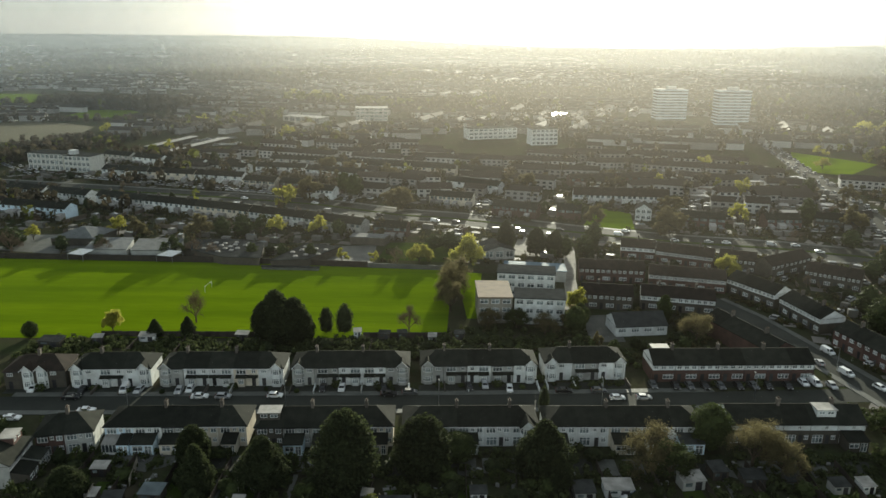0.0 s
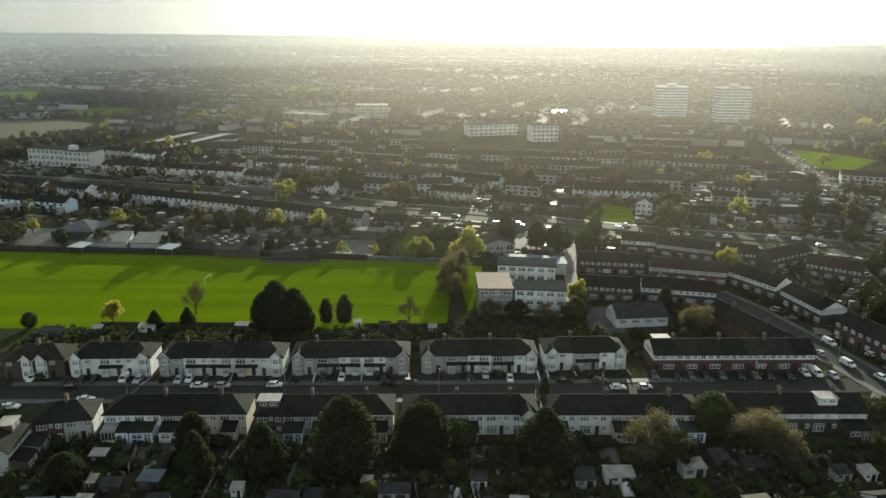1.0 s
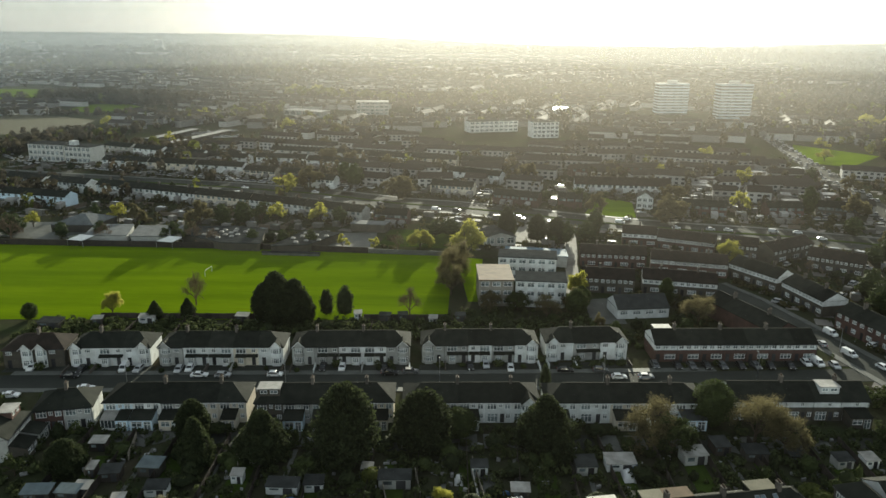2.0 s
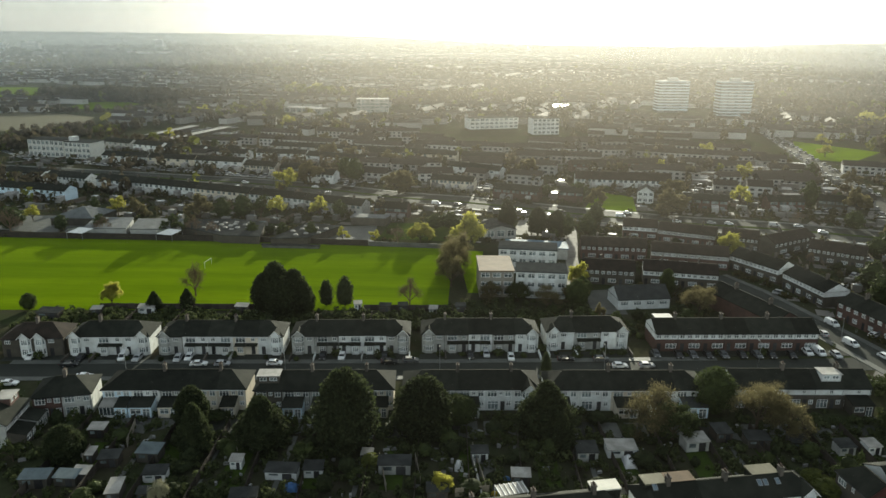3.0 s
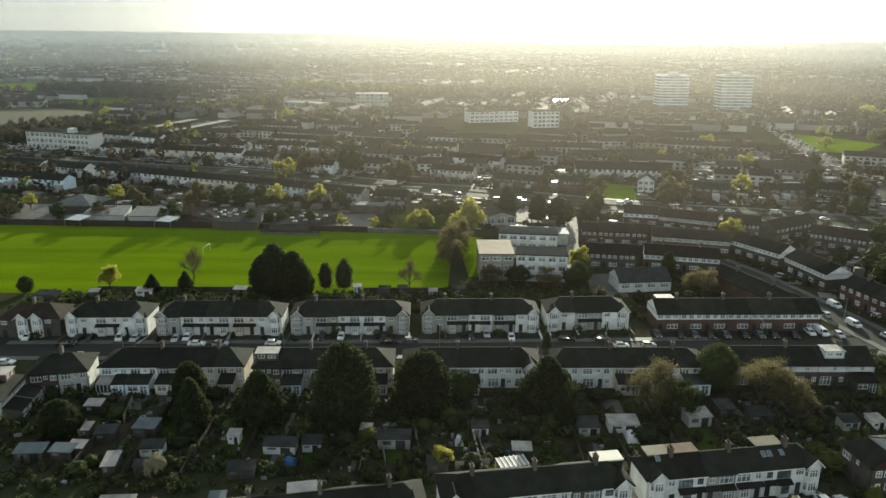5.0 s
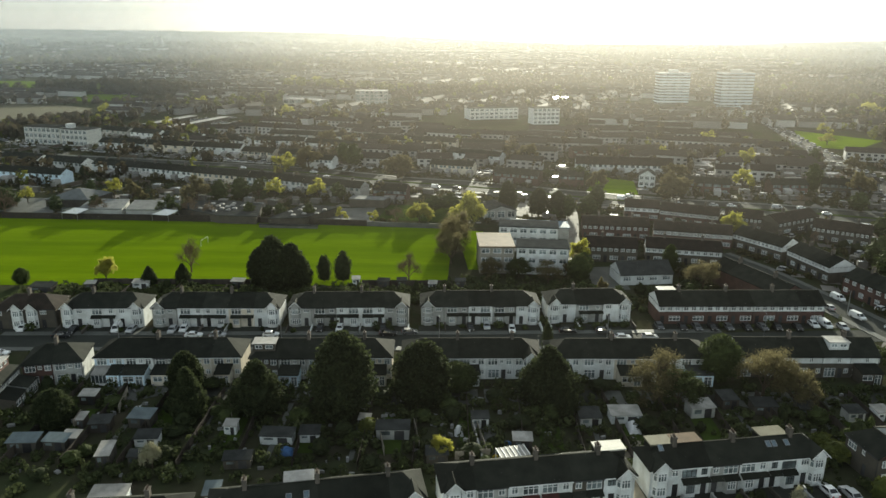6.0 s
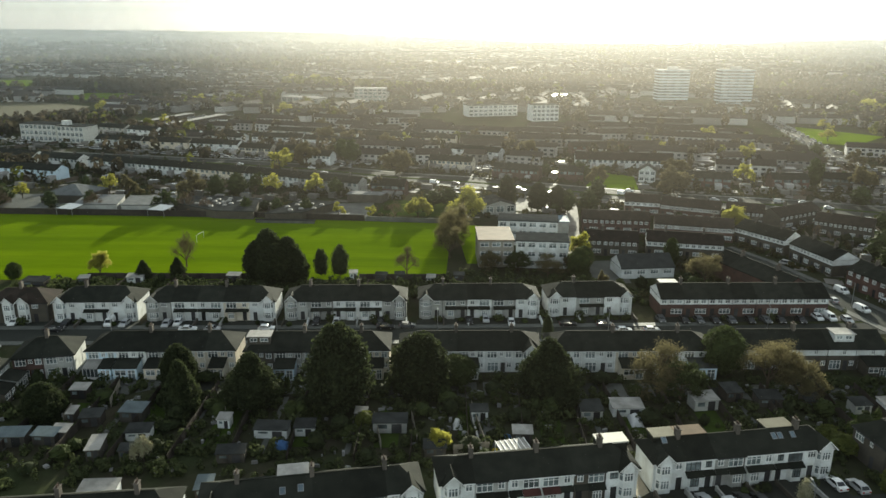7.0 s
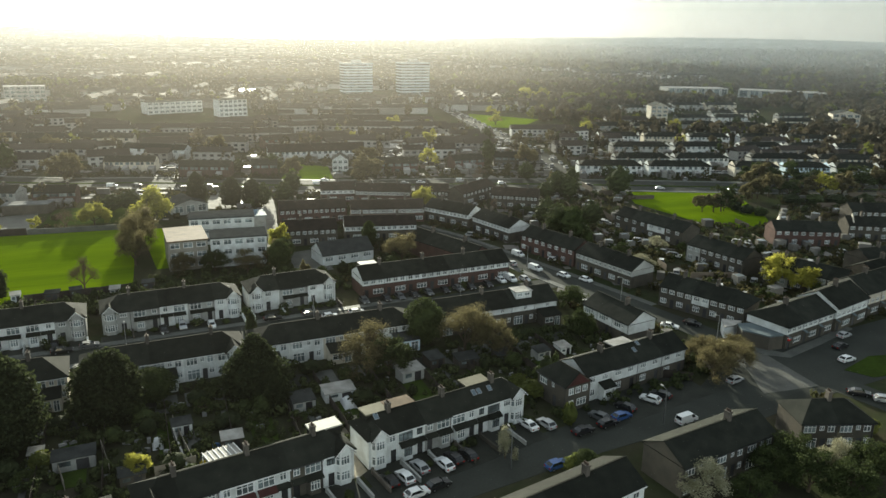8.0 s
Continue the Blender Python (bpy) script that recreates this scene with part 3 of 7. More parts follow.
def tree(kind, x, y, h, r, z=0.0, variant=None, group="", lod=""):
    """Places a tree of height h and crown radius r; one model for each kind and variant, 10 m high and 4 m wide, is copied."""
    v = random.randrange(2) if variant is None else variant
    m = Matrix.LocRotScale((x, y, z), Euler((0, 0, random.uniform(0, 6.28))), (r / 4, r / 4, h / 10))
    key = (kind, v, lod)
    if key in PROTO:
        s = PROTO[key].scale
        return copy_thing(PROTO[key], m @ Matrix.Diagonal((1 / s.x, 1 / s.y, 1 / s.z, 1)))
    rng = np.random.default_rng(hash_of(kind) + v)
    if kind in TREES:
        pr, mt, n, size, label, cat = TREES[kind]
        if lod:
            n, size = (n, size * 0.75) if "shrub" in kind else (max(n // 6, 260), size * 1.8)
        f = PROFILE[pr]
        low = 0.4 if "shrub" in kind else 0.9
        clumps = []
        for _ in range(max(n // 26, 20)):
            t = rng.uniform(0, 1) ** 0.85
            a = rng.uniform(0, 6.2832)
            rad = 4 * f(t) * rng.uniform(0.72, 0.98)
            clumps.append((rad * math.cos(a), rad * math.sin(a), low + (9.6 - low) * t))
        c = np.repeat(np.array(clumps), 26, axis=0)
        q = rng.normal(size=c.shape)
        q /= np.linalg.norm(q, axis=1)[:, None]
        pts = c + q * np.array([0.75, 0.75, 0.7]) * rng.uniform(0.5, 1.1, len(c))[:, None]
        pts[:, 2] = np.clip(pts[:, 2], 0.1, 10.2)
        body = lump(f, 9.4 - low, 3.5, rng)
        body = ([[a, b, c + low] for a, b, c in body[0]], body[1])
        crown = leaf_mesh("crown", pts, size, mt, rng, body)
        t = Shape()
        t.tube((0, 0, -0.2), (0, 0, 4), 0.32, 0.2, 7)
    else:
        mt, per, size, spread, label = OPEN[kind]
        deep = 4 if kind == "bare" else 3
        if lod:
            deep, size, per = deep - 1, size * (3.0 if kind == "brown" else 2.0), max(per if kind == "brown" else per // 2, 3)
        cat = "tree"
        t, tips = Shape(), []
        t.tube((0, 0, -0.2), (0, 0, 1.6), 0.3, 0.22, 7)
        for i in range(5):
            a = 6.2832 * i / 5 + rng.uniform(-0.4, 0.4)
            d = Vector((math.cos(a) * 0.7, math.sin(a) * 0.7, rng.uniform(0.15, 1.2))).normalized()
            branch(t, Vector((0, 0, 1.3)), d, 2.3, 0.13, deep, rng, tips, 5, spread, 3)
        branch(t, Vector((0, 0, 1.5)), Vector((0, 0, 1)), 2.8, 0.15, deep, rng, tips, 5, spread, 3)
        tp = np.array([tuple(q) for q in tips])
        k = 4.0 / np.percentile(np.hypot(tp[:, 0], tp[:, 1]), 92)
        kz = 9.8 / np.percentile(tp[:, 2], 97)
        t.v = [(a * k if c > 1.7 else a, b * k if c > 1.7 else b, c * kz if c > 0 else c) for a, b, c in t.v]
        tp = tp * np.array([k, k, kz])
        pts = np.repeat(tp, per, axis=0)
        pts = pts + rng.normal(size=pts.shape) * 0.42
        crown = leaf_mesh("crown", pts[rng.permutation(len(pts))[:14000]], size, mt, rng)
    root = tagged(new("shrub" if cat == "shrub" else "tree"), label, cat, group)
    root.matrix_basis = m
    part("trunk", t, BARK if kind != "bare" else TWIG, root)
    part("crown", crown, None, root)
    PROTO[key] = root
    return root


def hash_of(word):
    return sum(ord(c) * (i + 7) for i, c in enumerate(word))


# large trees in the gardens
tree("cypress", *(-17.2, 118.5), 16.5, 6.3, variant=0)
tree("cypress", *(-2.9, 123.8), 12.5, 5.9, variant=1)
tree("fir", *(20.9, 124.3), 11.5, 5.8, variant=0)
tree("fir", *(23.0, 118.7), 8.0, 3.0, variant=1)
tree("fir", *(-33.0, 119.1), 10.5, 5.0, variant=1)
tree("cypress", *(-47.6, 123.8), 10.0, 3.5, variant=1)
tree("fir", *(-45.0, 117.3), 10.0, 3.3, variant=0)
tree("cypress", *(-67.9, 114.0), 7.0, 3.5, variant=0)
tree("evergreen", *(3.9, 128.8), 6.0, 4.0, variant=0)
tree("brown", *(41.8, 125.6), 9.5, 5.7, variant=0)
tree("olive", *(45.4, 123.4), 7.0, 4.0, variant=0)
tree("brown", *(63.3, 127.7), 9.5, 5.0, variant=1)
tree("brown", *(68.0, 124.6), 7.5, 4.2, variant=0)
tree("evergreen", *(56.9, 134.4), 10.0, 4.6, variant=1)
tree("column", *(23.7, 146.7), 7.6, 1.3, variant=0)
# along the field
for dx, dy, h, r in ((-2.5, 1.5, 14.5, 5.0), (2.6, 1.2, 12.5, 4.6), (0.2, -2.0, 11.5, 5.2), (-5.6, 0.5, 11.5, 3.6), (5.6, -0.5, 9.5, 3.4)):
    tree("cypress", -43.8 + dx, 187.5 + dy, h, r)
tree("column", *(-32.9, 193.8), 8.0, 2.2, variant=0)
tree("column", *(-27.6, 193.8), 9.2, 2.7, variant=1)
tree("bare", *(-72.9, 200.8), 9.8, 3.6, variant=0)
tree("bare", *(-9.1, 194.3), 8.4, 3.4, variant=1)
tree("spring", *(-94.1, 192.6), 6.3, 2.6, variant=1)
tree("evergreen", *(-132.2, 197.1), 6.0, 2.4, variant=1)
tree("evergreen", *(-115.4, 188.2), 5.0, 2.2, variant=0)
tree("fir", *(-80.6, 189.3), 5.5, 2.2, variant=0)
tree("fir", *(-71.7, 190.4), 6.0, 2.2, variant=1)
tree("brown", *(3.9, 221.5), 11.5, 5.6, variant=0)
tree("brown", *(5.0, 231.7), 10.5, 5.0, variant=1)
tree("brown", *(2.8, 211.6), 9.0, 4.4, variant=1)
tree("spring", *(-8.6, 262.1), 7.0, 4.2, variant=0)
tree("spring", *(9.1, 253.1), 12.0, 5.4, variant=1)
tree("cypress", *(25.2, 277.8), 13.0, 3.6, variant=0)
tree("cypress", *(37.0, 274.4), 11.0, 4.2, variant=1)
tree("cypress", *(44.2, 273.8), 10.0, 4.0, variant=0)
tree("brown", *(72.5, 189.8), 7.4, 5.0, variant=1)
tree("evergreen", *(67.2, 203.8), 9.0, 2.4, variant=0)
for x, y, h, r in ((13, 183.5, 5, 4), (20, 184, 4.5, 3.5), (27, 179, 5.5, 4), (35, 181, 7, 3.4), (37, 186, 6, 3)):
    tree("brown" if x in (13, 27) else "olive" if x == 20 else "evergreen", x * 1.12, (y - 6) * 1.12, h * 1.15, r)
tree("spring", *(42.0, 212.8), 6.5, 2.6, variant=0)
tree("spring", *(103.0, 249.8), 7.5, 4.6, variant=0)
tree("spring", *(158.2, 136.0), 8.0, 4.4, variant=0)
tree("spring", *(159.1, 128.7), 6.5, 3.6, variant=1)
tree("blossom", *(132.0, 159.6), 4.2, 4.4, variant=0)
tree("blossom", *(52.5, 89.8), 5.0, 1.6, variant=1)
tree("lime_shrub", *(67.3, 94.8), 4.2, 1.5, variant=0)
tree("olive", *(97.5, 141.3), 5.0, 3.0, variant=1)
tree("olive", *(89.6, 124.5), 6.0, 2.8, variant=1)
tree("lime_shrub", *(66.3, 105.8), 3.4, 3.0, variant=1)
tree("lime_shrub", *(65.2, 109.0), 3.2, 2.4, variant=0)
for q, h, r in (((102.8, 99.8), 7.0, 4.4), ((108.1, 101.1), 6.0, 3.8), ((105.6, 106.2), 5.5, 3.2), ((113.7, 105.4), 4.5, 3.4)):
    tree("brown", *q, h, r)
for q, h, r in (((128.3, 197.3), 11.0, 5.0), ((129.0, 190.0), 12.0, 5.0), ((132.4, 211.2), 10.0, 4.5), ((147.2, 205.9), 9.0, 4.0), ((187.9, 245.4), 12.0, 5.5)):
    tree("evergreen", *q, h, r, lod="far")
for q, h, r in (((206.3, 207.3), 9.0, 4.6), ((216.5, 213.7), 8.0, 4.0), ((237.9, 220.3), 7.0, 4.4), ((265.6, 231.2), 11.0, 9.0), ((261.0, 246.0), 9.0, 6.0), ((277.8, 227.1), 8.0, 8.0), ((292.6, 222.1), 10.0, 8.0), ((307.5, 217.1), 8.0, 8.0)):
    tree("olive", *q, h, r, lod="far")
for q, h, r in (((74.1, 70.7), 5.5, 3.4), ((95.0, 66.8), 6.0, 2.6)):
    tree("blossom", *q, h, r)
for q, h, r in (((90.3, 70.2), 6.0, 3.4), ((89.1, 66.1), 6.0, 3.4), ((86.0, 70.4), 5.0, 3.0), ((98.8, 63.7), 6.5, 3.6), ((92.1, 62.1), 6.0, 3.5), ((79.5, 67.2), 4.0, 3.0)):
    tree("olive", *q, h, r)
tree("lime_shrub", *(111.8, 74.6), 2.6, 2.4)
tree("lime_shrub", *(-12.2, 112.6), 3.0, 2.0)
tree("spring", *(0.9, 105.3), 3.4, 1.7)
tree("blossom", *(-45.6, 101.5), 4.2, 1.7)
tree("evergreen", *(61.1, 81.1), 4.5, 2.2)
tree("lime_shrub", *(60.0, 82.3), 3.6, 1.8)
for x, y, h, r, k in ((-168, 270, 9, 4, "bare"), (-131, 268, 7, 3.4, "bare"), (-104, 267, 8, 4, "olive"), (-96, 268, 7, 3.2, "bare"), (-88, 266, 6, 3, "bare"), (-73, 266, 6.5, 2.6, "evergreen"), (-61, 265, 6.5, 2.4, "evergreen"),
                      (-50, 264, 7, 2.6, "evergreen"), (-17, 261, 6, 3, "bare"), (-38, 262.5, 5, 2.2, "spring"), (-26, 263, 4, 2, "spring")):
    tree(k, x, y, h, r, lod="far", group="trees behind the field wall")
for q, h, r, k in (((-138.8, 299.0), 8, 3.6, "spring"), ((-129.8, 296.6), 8, 3.6, "brown"), ((-101.2, 291.4), 11, 4.6, "brown"), ((-93.1, 296.1), 9, 4, "evergreen"), ((-85.3, 298.2), 9.5, 4.4, "evergreen"), ((-77.2, 296.7), 9, 4.2, "olive"), ((-70.9, 298.8), 8.5, 3.8, "spring"),
        ((-52.9, 299.4), 9, 3.8, "spring"), ((-44.2, 297.9), 8, 3.4, "evergreen"), ((-78.6, 351.9), 11, 5.6, "spring"), ((-70.4, 373.3), 10, 6, "brown")):
    tree(k, *q, h, r, lod="far", group="trees among the terraces")
for q, h, r, k in (((-47.4, 377.1), 13, 5, "evergreen"), ((-22.2, 349.3), 10.5, 7, "brown"), ((-26.3, 300.4), 7, 3.6, "brown"), ((2.8, 282.3), 7, 5, "evergreen"), ((-3.0, 282.1), 6, 4, "evergreen"), ((137.5, 329.4), 9, 4.5, "spring"), ((159.7, 383.4), 9, 4, "spring"),
        ((101.6, 314.6), 9, 6, "brown"), ((167.2, 325.2), 13, 4.5, "evergreen"), ((181.6, 310.8), 10, 5, "brown"), ((63.7, 337.5), 9, 4.5, "evergreen")):
    tree(k, *q, h, r, lod="far", group="trees among the terraces")
for q, h, r, k in (((-169.7, 288.9), 6, 3, "spring"), ((-149.8, 273.1), 6.5, 3, "evergreen"), ((-171.8, 276.3), 9, 6, "evergreen"), ((-134.5, 273.6), 7, 3, "evergreen"), ((168.3, 288.0), 8, 4, "evergreen"), ((63.2, 292.8), 9, 4, "evergreen"), ((56.6, 276.1), 8, 4, "evergreen"),
        ((48.1, 272.0), 9, 3, "evergreen"), ((42.2, 211.2), 8, 3, "spring"), ((39.4, 199.7), 7, 3, "brown")):
    tree(k, *q, h, r, lod="far", group="trees among the terraces")

# trees and hedge on and beyond the meadow
for q, h, r, k in (((198.8, 208.9), 6, 3.4, "brown"), ((202.9, 207.5), 6.5, 3.6, "brown"), ((208.0, 207.6), 5.5, 3, "olive"), ((215.6, 210.9), 5, 3.2, "brown"), ((235.7, 221.0), 8, 4.5, "brown"), ((246.0, 222.1), 9, 5, "brown"), ((252.3, 217.6), 7, 5, "olive"),
        ((263.0, 218.6), 8, 5, "brown"), ((271.1, 217.1), 8.5, 5, "spring"), ((280.4, 215.1), 9, 5, "brown")):
    tree(k, *q, h, r, group="trees round the meadow", lod="far")
for q, h, r, k in (((293.1, 215.6), 8, 5, "olive"), ((302.7, 214.9), 9, 5, "brown"), ((258.4, 240.1), 10, 6, "brown"), ((213.6, 207.7), 3.5, 3, "hedge_shrub"), ((213.9, 201.8), 3.5, 3.4, "hedge_shrub"), ((215.8, 197.4), 3.5, 3.4, "shrub"), ((242.8, 207.7), 4.5, 4.5, "hedge_shrub"),
        ((251.6, 204.6), 4.5, 4.5, "shrub"), ((260.5, 201.6), 4.5, 4.5, "hedge_shrub"), ((271.6, 197.7), 4.5, 4.5, "hedge_shrub")):
    tree(k, *q, h, r, group="trees round the meadow", lod="far")
for q, h, r, k in (((204.6, 274.4), 6, 3.5, "olive"), ((178.5, 266.9), 8, 4, "evergreen"), ((163.3, 253.7), 10, 4.5, "evergreen"), ((163.6, 245.7), 9, 4.5, "evergreen"), ((154.9, 248.7), 7, 3.5, "evergreen"), ((148.3, 173.0), 4.5, 3.5, "blossom"), ((171.5, 269.3), 6, 3, "brown"),
        ((69.5, 323.8), 9, 4.5, "brown")):
    tree(k, *q, h, r, group="trees round the meadow", lod="far")
# trees along the main road and between the streets beyond it
for q, h, r, k in (((110.7, 347.5), 8, 6, "brown"), ((124.6, 415.5), 7, 3, "spring"), ((170.6, 474.1), 9, 4.5, "spring"), ((216.5, 381.6), 8, 4, "brown"), ((49.8, 345.0), 6, 3, "evergreen"), ((201.9, 395.4), 10, 4, "evergreen"), ((-71.7, 441.5), 10, 6, "brown"),
        ((-57.4, 438.4), 9, 6, "brown"), ((-32.4, 428.7), 8, 5, "brown"), ((19.7, 466.2), 7, 4, "brown")):
    tree(k, *q, h, r, group="trees among the terraces", lod="far")
for q, h, r, k in (((37.3, 411.4), 8, 5, "brown"), ((45.8, 399.0), 9, 5, "brown"), ((-130.6, 605.9), 10, 6, "spring"), ((-151.4, 474.1), 9, 4, "evergreen"), ((-201.8, 530.1), 8, 4, "spring"), ((-288.0, 620.3), 9, 5, "spring"), ((-228.6, 690.7), 10, 6, "spring"),
        ((-250.0, 722.3), 10, 6, "olive"), ((-128.6, 684.9), 9, 6, "brown"), ((-83.9, 575.7), 9, 7, "brown")):
    tree(k, *q, h, r, group="trees among the terraces", lod="far")
for q, h, r, k in (((99.3, 308.5), 7.5, 6, "brown"), ((-21.4, 353.8), 8, 6.5, "brown"), ((-70.5, 378.9), 7.5, 5.5, "brown"), ((-54.5, 392.0), 11, 4.5, "evergreen"), ((-80.5, 370.0), 7, 4.8, "spring"), ((160.2, 383.5), 11, 4, "spring"), ((-54.0, 304.1), 6, 3, "spring"),
        ((-67.9, 593.0), 9, 6, "brown"), ((-83.8, 505.9), 8, 5, "brown"), ((-170.9, 975.4), 13, 9, "spring"), ((-203.7, 989.8), 13, 9, "spring"), ((-220.4, 997.2), 12, 8, "olive"), ((-133.2, 920.9), 12, 8, "spring"), ((378.4, 659.5), 12, 8, "spring"),
        ((406.3, 681.6), 12, 8, "olive"), ((328.3, 602.3), 8, 6, "brown"), ((250.7, 478.4), 7, 5, "spring")):
    tree(k, *q, h, r, group="trees among the terraces", lod="far")
for q, h, r, k in (((366.9, 645.6), 12, 8, "spring"), ((338.1, 621.3), 12, 8, "olive"), ((400.9, 664.8), 11, 7, "spring"), ((276.2, 534.8), 7, 5, "spring"), ((281.1, 408.9), 9, 5, "spring"), ((314.5, 414.4), 8, 4, "brown"), ((436.6, 413.5), 9, 5, "olive"),
        ((544.1, 422.9), 9, 5, "spring"), ((349.7, 404.4), 9, 5, "spring")):
    tree(k, *q, h, r, group="trees among the terraces", lod="far")

# ---- ground, roads, field ----


def sheet(name, ring, z, material, label="", kind="structure", category="", base=None):
    """A flat piece of ground over a ring of (x, y), with a little thickness."""
    s = Shape()
    s.prism(ring, (z - 0.3) if base is None else base, z)
    ob = part(name, s, material)
    return tagged(ob, label, category, kind=kind)


def ribbon(name, pts, a, b, z, material, label="", category=""):
    """A strip along the line pts, from offset a (left negative) to b, top at z."""
    s = Shape()
    v = [Vector(p) for p in pts]
    sides = []
    for i, p in enumerate(v):
        d = (v[min(i + 1, len(v) - 1)] - v[max(i - 1, 0)]).normalized()
        nrm = Vector((d.y, -d.x))
        sides.append((p + nrm * a, p + nrm * b))
    for (l0, r0), (l1, r1) in zip(sides, sides[1:]):
        s.poly((*r0, z), (*r1, z), (*l1, z), (*l0, z))
        s.poly((*r0, z - 0.3), (*r1, z - 0.3), (*r1, z), (*r0, z)), s.poly((*l1, z - 0.3), (*l0, z - 0.3), (*l0, z), (*l1, z))
    ob = part(name, s, material)
    return tagged(ob, label, category, kind="structure")


def ease(a, b, x):
    k = min(max((x - a) / (b - a), 0), 1)
    return k * k * (3 - 2 * k)


def ground_height(x, y):
    """Flat for 1.5 km, then a low wooded ridge and hills beyond it, lowest towards the sun."""
    r, az = math.hypot(x, y), math.degrees(math.atan2(x, y))
    n = noise.noise(Vector((x / 1300, y / 1300, 3.3)))
    ridge = ease(1500, 2600, r) * (1 - 0.5 * ease(2800, 3400, r)) * (24 + 14 * n)
    hills = 20 + 50 * ease(10, -10, az) + 46 * ease(17, 38, az) - 14 * ease(44, 60, az)
    return ridge + ease(3300, 4500, r) * (hills + 8 * n - 10)


g = Shape()
rings = [0, 150, 300, 500, 800, 1200, 1600, 2000, 2400, 2800, 3200, 3600, 4000, 4250, 4500, 4800, 5300]
SEG = 96
grid = [[(r * math.cos(6.28318 * i / SEG), r * math.sin(6.28318 * i / SEG)) for i in range(SEG)] for r in rings]
for q in range(len(rings) - 1):
    for i in range(SEG):
        j = (i + 1) % SEG
        c = [grid[q][i], grid[q + 1][i], grid[q + 1][j], grid[q][j]]
        g.poly(*[(x, y, ground_height(x, y)) for x, y in (c if q else c[1:3] + [c[0]])])
tagged(part("ground", g, EARTH, smooth=True), "dark garden earth and rough grass ground", "ground", kind="structure")

TAKEN += [(x, 222, 34) for x in range(-200, -20, 20)] + [(-15, 210, 22), (-15, 235, 18)]
FIELD = [(-212.8, 185.9), (1.7, 191.0), (3.9, 253.1), (-67.2, 259.3), (-212.8, 264.3)]
sheet("field", FIELD, 0.05, GRASS, "bright mown green playing field", category="field")

# road lines
ROAD1 = [(-145.6, 147.3), (-100.8, 150.1), (0.0, 153.0), (67.2, 156.2), (107.5, 159.0)]
ROAD2 = [(-67.2, 69.4), (0.0, 79.5), (33.6, 86.2), (67.2, 90.2), (94.1, 91.6), (116.5, 94.1)]
SIDE = [(125.4, 78.4), (118.2, 112.0), (113.1, 134.4), (107.0, 161.3), (100.8, 187.0), (95.2, 208.3), (88.5, 224.0), (78.4, 231.8)]
EAST = [(116.5, 97.4), (143.4, 99.1), (190.4, 103.0)]
MAIN = [(-448.0, 439.0), (-252.0, 404.3), (-180.3, 388.6), (-114.2, 374.1), (-63.8, 359.5), (-22.4, 339.4), (4.5, 332.6), (30.2, 322.6), (53.8, 311.4), (77.3, 302.4), (100.8, 294.6), (140.0, 285.6), (175.8, 272.2), (229.6, 248.6), (308.0, 215.0), (380.8, 179.2)]
NORTH = [(177.0, 277.8), (191.5, 293.4), (207.2, 336.0), (234.1, 468.2), (265.4, 609.3), (302.4, 784.0)]
LANEWAY = [(41, 214), (43.5, 226), (45.5, 245), (48.5, 262), (51, 280), (52, 300)]
LINES += [(LANEWAY, 3.0), ([(48.5, 211.0), (47.5, 190.0)], 5.5), (ROAD1, 5.4), (ROAD2, 6.5), (SIDE, 5.6), (EAST, 8.5), (MAIN, 13.0), (NORTH, 7.0)]
ribbon("road", ROAD1, -3.4, 3.4, 0.04, ASPHALT, "worn dark asphalt residential street", "road")
ribbon("road", ROAD2, -4.5, 4.5, 0.045, ASPHALT, "wide dark asphalt residential street", "road")
ribbon("road", SIDE, -3.6, 3.6, 0.05, ASPHALT, "worn dark asphalt side road", "road")
sheet("road", [(93.9, 95.4), (113.4, 106.7), (129.8, 105.8), (155.1, 102.7), (133.9, 87.1), (122.7, 86.5), (113.7, 86.3), (91.9, 83.1)][::-1], 0.036, ASPHALT, "broad dark asphalt junction", category="road")
ribbon("road", EAST, -8, 8, 0.055, ASPHALT, "broad dark asphalt junction by the shops", "road")
ribbon("road", MAIN, -10.5, -1.2, 0.06, ASPHALT, "dark asphalt dual carriageway", "road")
ribbon("road", MAIN, 1.2, 10.5, 0.06, ASPHALT, "dark asphalt dual carriageway", "road")
ribbon("verge", MAIN, -1.2, 1.2, 0.16, LAWN, "narrow grass central reservation", "verge")
ribbon("road", NORTH, -6, 6, 0.065, ASPHALT, "long straight asphalt road", "road")

ribbon("road", [(-49.6, 357.0), (-44.5, 420.0), (-42.5, 440.0)], -3.2, 3.2, 0.06, ASPHALT, "narrow side street of the far terraces", "road")
# ---- the nearer rows of houses ----
W, C, G, R, N = WHITE, CREAM, GREYR, BRICK, BROWN
ga = "houses along the residential street"
terrace((-104.2, 157.0), (-90.3, 158.5), [N, N], ends="hh", fronts=["bay2r", "bay2"], group=ga, roof=TILER)
terrace((-89.2, 158.8), (-70.1, 159.7), [W, W, W], group=ga)
terrace((-68.1, 159.8), (-38.1, 160.5), [G, W, W, C, W], group=ga)
terrace((-36.0, 160.9), (-7.5, 162.0), [G, G, W, W, G], group=ga)
terrace((-4.5, 162.7), (24.1, 163.7), [G, G, W, G, W], group=ga)
terrace((26.3, 164.9), (46.6, 166.0), [W, G, W], group=ga)
terrace((53.1, 164.6), (93.9, 166.0), [(R, W)] * 7, ends="gg", fronts=["strip"] * 7, group=ga, extras={0: [("loft", "f", 1.0, 4.2, FELT)]})
